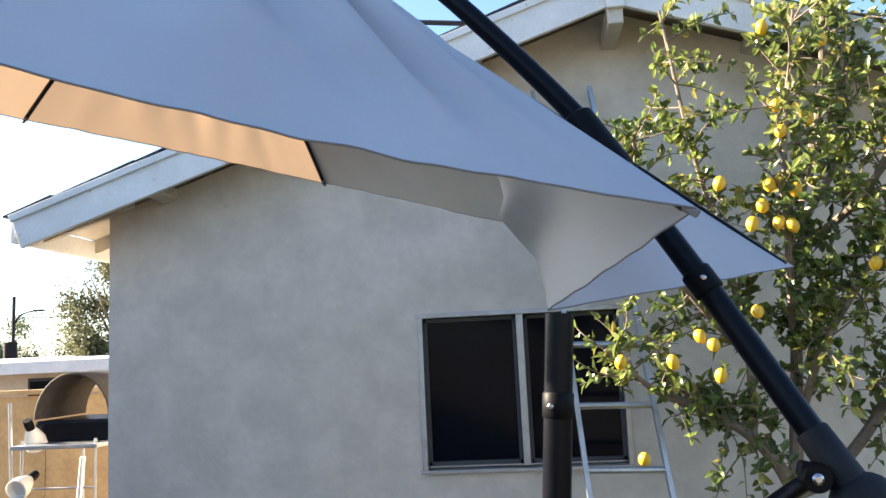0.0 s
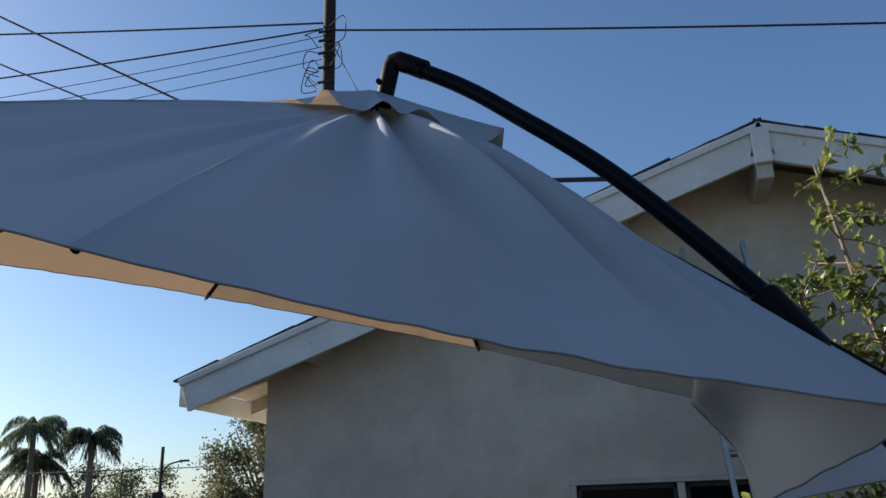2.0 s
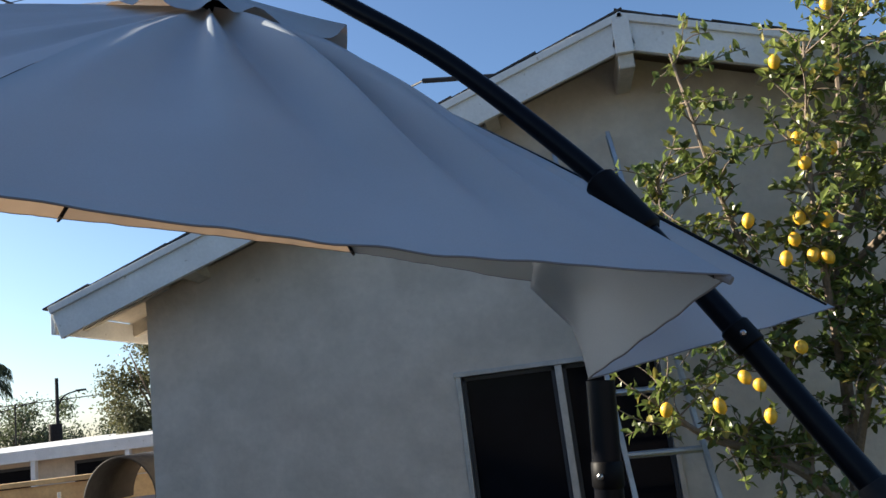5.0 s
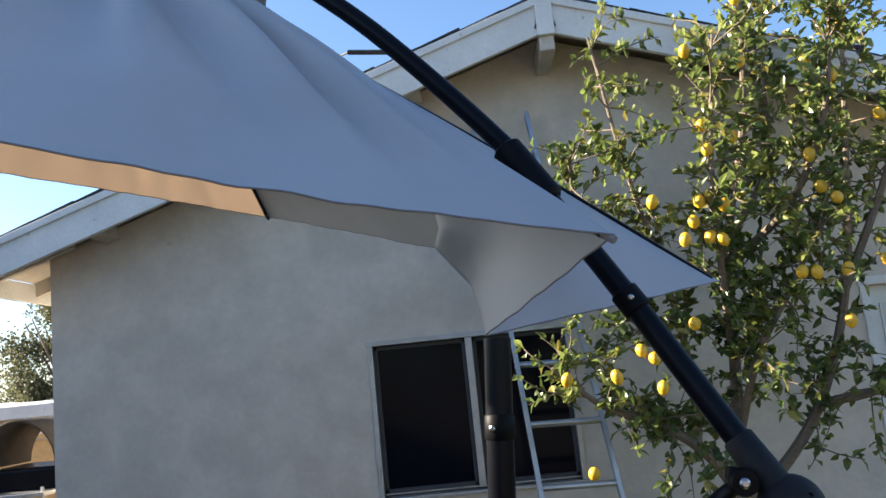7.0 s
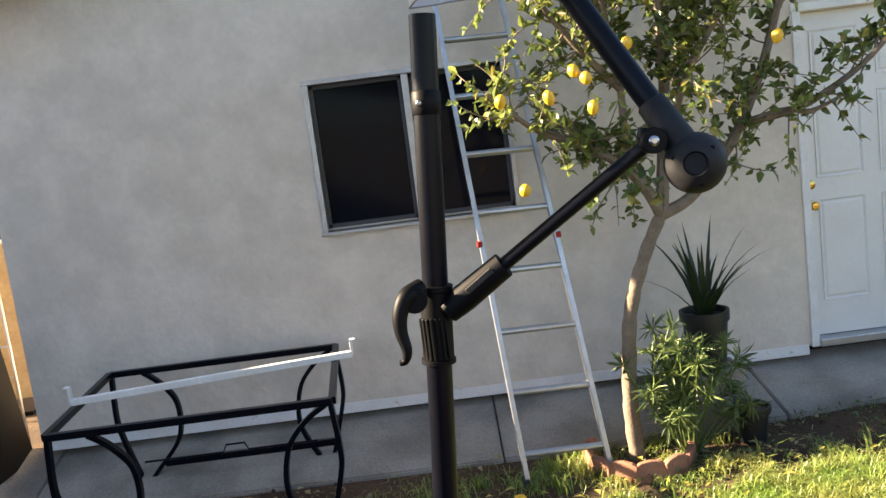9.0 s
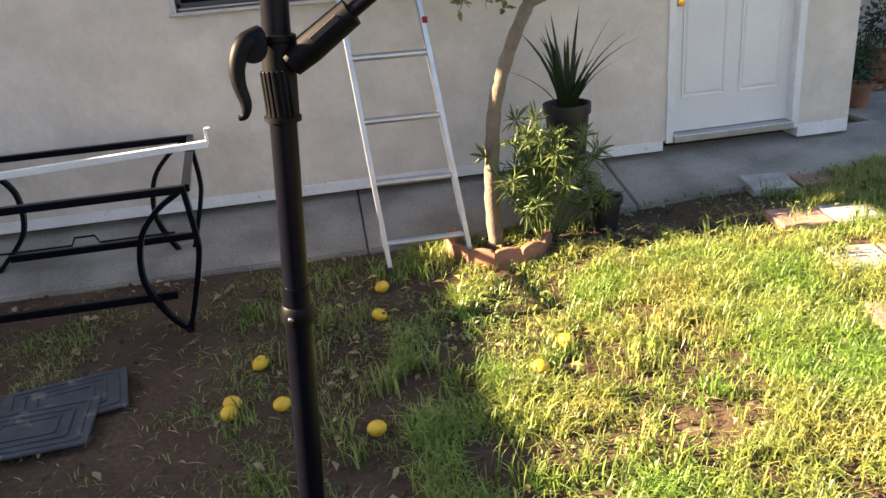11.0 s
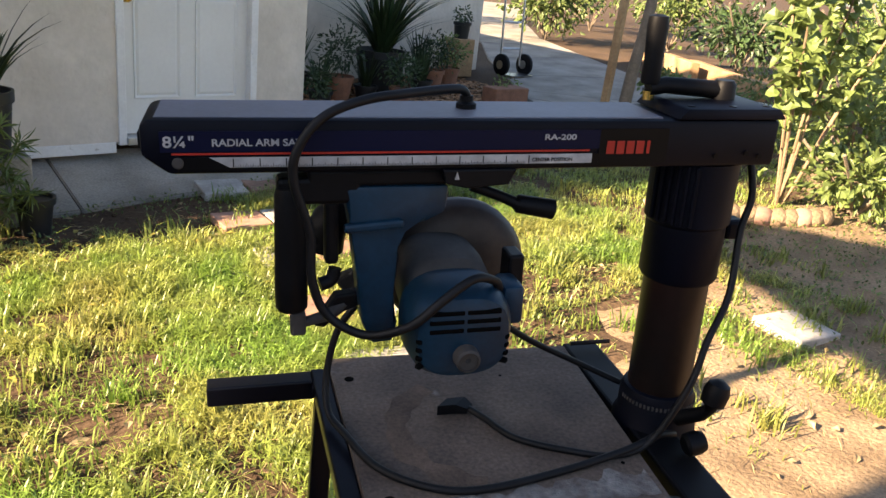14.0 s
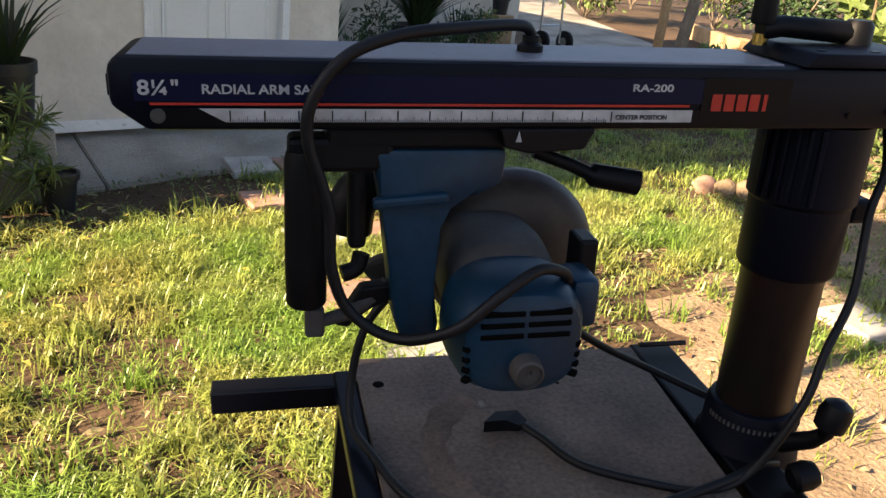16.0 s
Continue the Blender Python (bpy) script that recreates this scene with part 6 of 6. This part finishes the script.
shed = thing("neighbour_house", "low neighbouring house with a pale flat roof", "house", (-9.0, 15.0, 0))
part("wall", box(B(), (9.0, 0.2, 2.1), (0, 0, 1.05)), STUCCO, shed)
part("roof", box(B(), (9.8, 5.0, 0.16), Matrix.Translation((0.2, 1.8, 2.28)) @ Matrix.Rotation(radians(2), 4, "X"), 0.01), WHITE_WOOD, shed, "pale grey flat roof")
part("fascia", box(B(), (9.8, 0.05, 0.22), (0.2, -0.72, 2.16), 0.006), WHITE_WOOD, shed)
for k in range(4):
    w_ = part("window", box(B(), (1.1, 0.06, 0.62), (-3.2 + 1.9 * k, -0.1, 1.65), 0.004), DARK_FRAME, shed)
    part("pane", box(B(), (0.98, 0.02, 0.5), (-3.2 + 1.9 * k, -0.14, 1.65)), GLASS_DARK, w_)
    part("post", box(B(), (0.09, 0.09, 2.1), (-2.3 + 1.9 * k, -0.68, 1.05)), WHITE_WOOD, shed)

PX, PY = -6.39, 16.0
upole = thing("utility_pole", "dark wooden utility pole with tangled wires", "utility pole", (PX, PY, 0))
part("pole", tube(B(), [(0, 0, -0.2), (0.02, 0, 8), (0.06, 0, 16.5)], [0.19, 0.17, 0.14], 14), DARK_WOOD, upole, "", True)
ru = random.Random(11)
for k, z in enumerate((12.0, 12.4, 12.8, 13.15, 13.4)):
    part("insulator", box(B(), (0.42, 0.06, 0.05), (0.05, -0.17, z), 0.008), GREY_PLASTIC, upole)
for k in range(9):
    sgn = -1 if k % 3 else 1
    z = 12.0 + 1.5 * ru.random()
    c = Vector((sgn * 0.12, -0.2, z))
    part("jumper_wire", tube(B(), spline([c, c + Vector((sgn * ru.uniform(0.15, 0.4), -0.05, ru.uniform(-0.1, 0.25))), c + Vector((sgn * ru.uniform(0.2, 0.5), 0, ru.uniform(-0.5, -0.1))), c + Vector((sgn * 0.05, 0, ru.uniform(-0.6, -0.3)))], 6), 0.012, 5), WIRE, upole, "", True)


def wire(name, a, b, sag, r, label):
    a, b = Vector(a), Vector(b)
    pts = [a.lerp(b, i / 30) - Vector((0, 0, sag * 4 * (i / 30) * (1 - i / 30))) for i in range(31)]
    return tagged(part(name, tube(B(), pts, r, 6), WIRE, None, "", True), label, "wire", "overhead wires")


wire("overhead_wire", (PX + 0.1, PY, 13.52), (17.0, 18.6, 10.97), 0.15, 0.026, "thick black overhead cable from the pole")
wire("overhead_wire", (PX, PY, 13.75), (-27, 16, 17.5), 0.1, 0.026, "thick black overhead cable from the pole")
wire("overhead_wire", (PX, PY, 13.6), (-27, 16, 14.9), 0.2, 0.024, "thick black overhead cable from the pole")
for k, (z, z2) in enumerate(((13.4, 13.9), (13.1, 13.4), (12.75, 12.9))):
    wire("overhead_wire", (PX, PY, z), (-27, 16, z2), 0.25, 0.011, "thin overhead wire from the pole")
wire("service_drop", (-22, 12.4, 18.7), (0.95, 11.5, 4.36), 0.05, 0.022, "twin service wire sloping down to the house roof")
wire("service_drop", (-23, 13.0, 17.6), (0.95, 11.6, 4.36), 0.12, 0.018, "twin service wire sloping down to the house roof")
wire("overhead_wire", (PX + 0.15, PY, 13.1), (-1.0, 11.0, 3.6), 0.2, 0.012, "thin service wire sloping to the house")
mast = tagged(part("service_mast", tube(B(), [(4.7, 8.0, 3.0), (4.7, 8.0, 4.95)], 0.03, 10), GREY_PLASTIC, None, "", True), "grey conduit mast standing on the roof edge", "mast")
wire("service_cable", (-0.37, 8.0, 5.40), (4.7, 8.0, 4.83), 0.01, 0.026, "thick black service cable behind the roof")
wire("service_cable", (PX + 0.1, PY, 7.4), (-0.37, 8.0, 5.40), 0.02, 0.012, "thin tail of the service cable to the pole")
wire("overhead_wire", (-12.0, 30, 4.2), (-40, 30, 4.6), 0.1, 0.02, "thin wire along the street")


def palm(x, y, h, crown, seed):
    r = random.Random(seed)
    p_ = thing("palm_tree", "tall feathery palm on the skyline", "palm", (x, y, 0), "skyline palms")
    part("trunk", tube(B(), [(0, 0, -0.3), (0.1, 0, h * 0.5), (0.0, 0, h)], [0.24, 0.19, 0.15], 10), BARK, p_, "", True)
    items = []
    for k in range(46):
        a, lift = r.uniform(0, 6.28), r.uniform(-0.1, 1.5)
        d = Vector((math.cos(a), math.sin(a), 0))
        pts = [Vector((0, 0, h)) + d * crown * t + Vector((0, 0, crown * (lift * t - (0.75 + 0.35 * lift) * t * t))) for t in (i / 9 for i in range(10))]
        for q, q2 in zip(pts, pts[1:]):
            ax = (q2 - q).normalized()
            side = ax.cross(Vector((0, 0, 1)))
            side = side.normalized() if side.length > 1e-3 else Vector((1, 0, 0))
            for s in (-1, 1):
                for _ in range(8):
                    o = q.lerp(q2, r.random())
                    items.append((o, (side * s * 0.6 + ax * 0.7 + Vector((0, 0, -0.9))).normalized(), Vector((0, 0, 1)), crown * r.uniform(0.2, 0.36), crown * 0.014))
    tagged(leaf_field("fronds", items, PALM, p_), kind="stuff")


palm(-35.25, 40, 7.7, 1.7, 1)
palm(-31.15, 40, 6.9, 1.6, 2)
palm(-36.5, 42, 5.9, 2.0, 3)
lampst = thing("street_lamp", "street lamp on a slim pole far off", "street lamp", (-19.65, 30, 0))
part("pole", tube(B(), [(0, 0, 0), (0, 0, 5.1)], 0.07, 8), GREY_PLASTIC, lampst, "", True)
part("bracket", tube(B(), spline([(0, 0, 3.9), (0.3, 0, 4.35), (0.9, 0, 4.5)], 5), 0.035, 6), GREY_PLASTIC, lampst, "", True)
part("head", box(B(), (0.4, 0.16, 0.08), (1.05, 0, 4.5), 0.02), GREY_PLASTIC, lampst)
part("transformer", tube(B(), [(-0.1, 0, 1.8), (-0.1, 0, 3.3)], 0.25, 12), DARK_WOOD, lampst, "", True)
ant = thing("roof_antenna", "thin television antenna far off", "antenna", (-21.5, 30, 0))
part("mast", tube(B(), [(0, 0, 0), (0, 0, 4.3)], 0.03, 6), GREY_PLASTIC, ant)
part("boom", tube(B(), [(-1.0, 0, 4.0), (1.0, 0, 4.3)], 0.022, 6), GREY_PLASTIC, ant)
for k in range(5):
    part("element", tube(B(), [(-0.8 + 0.35 * k, -0.3, 4.0 + 0.05 * k), (-0.8 + 0.35 * k, 0.3, 4.06 + 0.05 * k)], 0.012, 5), GREY_PLASTIC, ant)
for x, y, w, h, n, m in ((-8.6, 18.5, 1.6, 4.9, 24000, OLIVE), (-33, 45, 4.0, 5.2, 9000, PALM), (-39, 44, 3.5, 4.0, 6000, PALM), (-26, 46, 4.0, 3.6, 6000, PALM)):
    t_ = thing("distant_tree", "leafy tree with thin limbs beyond the yard", "tree", (x, y, 0))
    tb = B()
    tube(tb, [(0, 0, -0.2), (0.1, 0, h * 0.35), (0.2, 0, h * 0.7)], [0.16, 0.12, 0.05], 8)
    for k in range(9):
        a = k * 0.7
        tube(tb, [(0.1, 0, h * 0.3), (math.cos(a) * w * 0.4, math.sin(a) * w * 0.4, h * 0.6), (math.cos(a) * w * 0.75, math.sin(a) * w * 0.75, h * 0.85)], [0.05, 0.035, 0.015], 5)
    part("trunk", tb, BARK, t_)
    items = []
    cl = [Vector((rs.gauss(0, 0.42) * w, rs.gauss(0, 0.42) * w, h * rs.uniform(0.35, 0.98))) for _ in range(38)]
    for _ in range(n):
        c = rs.choice(cl)
        p = c + Vector((rs.gauss(0, 1), rs.gauss(0, 1), rs.gauss(0, 1))) * w * (0.13 if w < 2 else 0.09)
        s = 0.1 if w < 2 else 0.2
        items.append((p, rand_dir(rs), rand_dir(rs, 1), s * rs.uniform(0.7, 1.3), s * 0.5))
    tagged(leaf_field("crown", items, m, t_), kind="stuff")

# ---- lawn: blades, dry stalks and fallen leaves, thick and thin by patches ----
rg = np.random.default_rng(7)


def cover(x, y):
    """How thick the grass stands at a place, 0 to 1."""
    n1 = noise.noise((x * 0.9, y * 0.9, 5.0))
    n2 = noise.noise((x * 2.6, y * 2.6, 9.0))
    n3 = noise.noise((x * 6.5, y * 6.5, 14.0))
    c = 0.46 + 0.7 * n1 + 0.75 * n2 + 0.7 * n3
    if x < 1.25:
        c -= 0.5 - 0.15 * n2
    if 2.2 < x < 3.35 and y > 4.0:
        c -= 0.75
    if y < 2.3 and x < 4.3:
        c -= 0.55 * (2.3 - y)
    if x > 4.6 and y < 2.9:
        c -= 0.55 * min(1.0, (2.9 - y) * 0.9)
    if x > 3.0 and y < 2.3:
        c -= 0.3
    for px_, py_ in ((3.52, 4.62), (3.355, 4.035), (3.31, 3.465), (3.13, 2.855), (3.085, 2.305)):
        if abs(x - px_) < 0.245 and abs(y - py_ + 0.2 * (x - px_)) < 0.105:
            return 0.0
    low = 0.1 if 1.25 < x < 3.2 and 2.2 < y < 4.0 else 0.0
    return max(low, min(1.0, c))


def blades(n, x0, x1, y0, y1, h0, h1, seed, thin=1.0):
    r = random.Random(seed)
    out = []
    while len(out) < n:
        x, y = r.uniform(x0, x1), r.uniform(y0, y1)
        if y > 4.67 and x < 4.6 or (y > 4.9 + 0.0 * x):
            if not (x > 4.6 and y < 4.95):
                out.append(None)
                continue
        if r.random() > cover(x, y) * thin:
            out.append(None)
            continue
        out.append((x, y, r.uniform(h0, h1) * (0.7 + 0.5 * cover(x, y)), r.uniform(0, 6.28), r.uniform(0.25, 1.6), r.uniform(0.0015, 0.0036)))
    return [b for b in out if b]


def grow(name, items, m, label):
    vs, fs = [], []
    for x, y, h, a, lean, w in items:
        z = soil(x, y)
        c, s = math.cos(a), math.sin(a)
        k = len(vs)
        l1, l2 = lean * h * 0.3, lean * h * 0.95
        vs += [(x - s * w, y + c * w, z - 0.004), (x + s * w, y - c * w, z - 0.004), (x + c * l1 + s * w * 0.8, y + s * l1 - c * w * 0.8, z + h * 0.55), (x + c * l1 - s * w * 0.8, y + s * l1 + c * w * 0.8, z + h * 0.55), (x + c * l2, y + s * l2, z + h * (1 - 0.35 * lean))]
        fs += [(k, k + 1, k + 2, k + 3), (k + 3, k + 2, k + 4)]
    return tagged(raw(name, vs, fs, m), label, "grass", kind="stuff")


grow("lawn_grass", blades(330000, 0.9, 5.2, 0.6, 4.95, 0.025, 0.1, 1), GRASS, "thin green lawn grass lit by low sun")
grow("lawn_grass", blades(60000, 4.6, 9.0, 1.0, 4.95, 0.03, 0.09, 2), GRASS, "thin green lawn grass at the far side")
grow("lawn_grass", blades(36000, -1.8, 1.3, 1.2, 4.66, 0.02, 0.06, 3), GRASS, "sparse grass tufts in the shade")
grow("dry_grass", blades(45000, 0.9, 5.5, 0.4, 4.7, 0.015, 0.045, 4, 0.55), DRY, "dry straw-coloured grass among the lawn")
tufts = []
for _ in range(230):
    x, y = rt.uniform(0.2, 5.5), rt.uniform(1.2, 4.5)
    if 2.2 < x < 3.3 and y > 4.1:
        continue
    for _ in range(26):
        tufts.append((x + rt.gauss(0, 0.035), y + rt.gauss(0, 0.035), rt.uniform(0.06, 0.14), rt.uniform(0, 6.28), rt.uniform(0.2, 0.8), rt.uniform(0.003, 0.0055)))
for _ in range(9):
    x, y = rt.uniform(2.0, 2.9), rt.uniform(3.75, 4.4)
    for _ in range(7):
        tufts.append((x + rt.gauss(0, 0.03), y + rt.gauss(0, 0.03), rt.uniform(0.08, 0.19), rt.uniform(0, 6.28), rt.uniform(0.4, 0.9), rt.uniform(0.004, 0.007)))
for _ in range(46):
    x, y = rt.uniform(2.7, 6.0), rt.uniform(0.0, 2.3)
    for _ in range(rt.randint(8, 30)):
        tufts.append((x + rt.gauss(0, 0.06), y + rt.gauss(0, 0.06), rt.uniform(0.03, 0.08), rt.uniform(0, 6.28), rt.uniform(0.4, 1.3), rt.uniform(0.002, 0.004)))
grow("grass_tufts", tufts, GRASS, "taller tufts of green grass")
weeds = []
for _ in range(22000):
    x, y = rt.uniform(0.5, 8.5), rt.uniform(1.0, 4.7)
    if noise.noise((x * 1.2, y * 1.2, 30.0)) < (0.2 if x < 1.3 else -0.12) and x < 4.2 or y < 2.0 and x < 4.5:
        continue
    weeds.append((Vector((x, y, soil(x, y) + rt.uniform(0.01, 0.05))), rand_dir(rt, 0.2), Vector((rt.uniform(-0.3, 0.3), rt.uniform(-0.3, 0.3), 1)), rt.uniform(0.012, 0.034), rt.uniform(0.009, 0.019)))
tagged(leaf_field("lawn_weeds", weeds, GREEN_FERN), "small broad-leaved weeds in the lawn", "weeds", kind="stuff")
litter, straw = [], []
for _ in range(480):
    x, y = rt.uniform(-1.2, 5.0), rt.uniform(0.8, 4.7)
    litter.append((Vector((x, y, soil(x, y) + rt.uniform(0.012, 0.035))), Vector((rt.uniform(-1, 1), rt.uniform(-1, 1), rt.uniform(-0.1, 0.25))), Vector((rt.uniform(-0.5, 0.5), rt.uniform(-0.5, 0.5), 1)), rt.uniform(0.03, 0.07), rt.uniform(0.015, 0.035)))
tagged(leaf_field("fallen_leaves", litter, DRY), "pale dry leaves fallen on the lawn", "leaf litter", kind="stuff")
straws = []
for _ in range(2600):
    x, y = rt.uniform(-1.0, 5.2), rt.uniform(0.9, 4.6)
    straws.append((Vector((x, y, soil(x, y) + rt.uniform(0.006, 0.02))), Vector((rt.uniform(-1, 1), rt.uniform(-1, 1), rt.uniform(-0.05, 0.2))), Vector((0, 0, 1)), rt.uniform(0.03, 0.1), rt.uniform(0.002, 0.005)))
tagged(leaf_field("fallen_straw", straws, DRY), "dry straw and dead stalks lying on the soil", "straw", kind="stuff")
yl = []
for _ in range(110):
    x, y = rt.gauss(1.9, 0.55), rt.gauss(3.85, 0.35)
    if y > 4.7:
        continue
    yl.append((Vector((x, y, soil(x, y) + rt.uniform(0.02, 0.05))), Vector((rt.uniform(-1, 1), rt.uniform(-1, 1), 0.1)), Vector((0, 0, 1)), rt.uniform(0.04, 0.075), rt.uniform(0.02, 0.035)))
tagged(leaf_field("fallen_yellow_leaves", yl, YELLOW_LEAF), "yellow citrus leaves lying on the grass", "leaf litter", kind="stuff")
# pale trodden dirt with a ragged edge, beside the lawn
dv, df, index = [], [], {}
for i in range(110):
    for j in range(100):
        x, y = 2.5 + i * 0.06, -2.6 + j * 0.06
        edge = 0.9 + 0.5 * noise.noise((x * 1.1, y * 1.1, 40)) + 0.35 * noise.noise((x * 4, y * 4, 41)) - max(0, y - 1.2 - 0.28 * (x - 3.0)) * 1.1 - max(0, 3.3 - x) * 1.3 - max(0, -1.2 - y) * 1.1 - max(0, x - 7.6) * 1.1
        if edge > 0.0:
            index[i, j] = len(dv)
            dv.append((x, y, soil(x, y) + max(-0.03, min(0.014, (edge - 0.4) * 0.06)) + 0.005 * noise.noise((x * 9, y * 9, 2))))
for i, j in index:
    if (i + 1, j) in index and (i, j + 1) in index and (i + 1, j + 1) in index:
        df.append((index[i, j], index[i + 1, j], index[i + 1, j + 1], index[i, j + 1]))
tagged(raw("dirt_patch", dv, df, PALE_DIRT, smooth=True), "pale dry trodden dirt beside the lawn", "ground", kind="structure")
clod_v = B()
for _ in range(2600):
    x, y = rt.uniform(-1.2, 6.5), rt.uniform(-0.6, 4.7)
    s = rt.uniform(0.003, 0.012) * rt.random() + 0.003
    box(clod_v, (s * 2, s * 1.6, s * 1.3), Matrix.Translation((x, y, soil(x, y) + s * 0.3)) @ Euler((rt.random(), rt.random(), rt.random() * 6)).to_matrix().to_4x4())
tagged(part("soil_clods", clod_v, DIRT), "small clods and pebbles on the bare soil", "clods", kind="stuff")
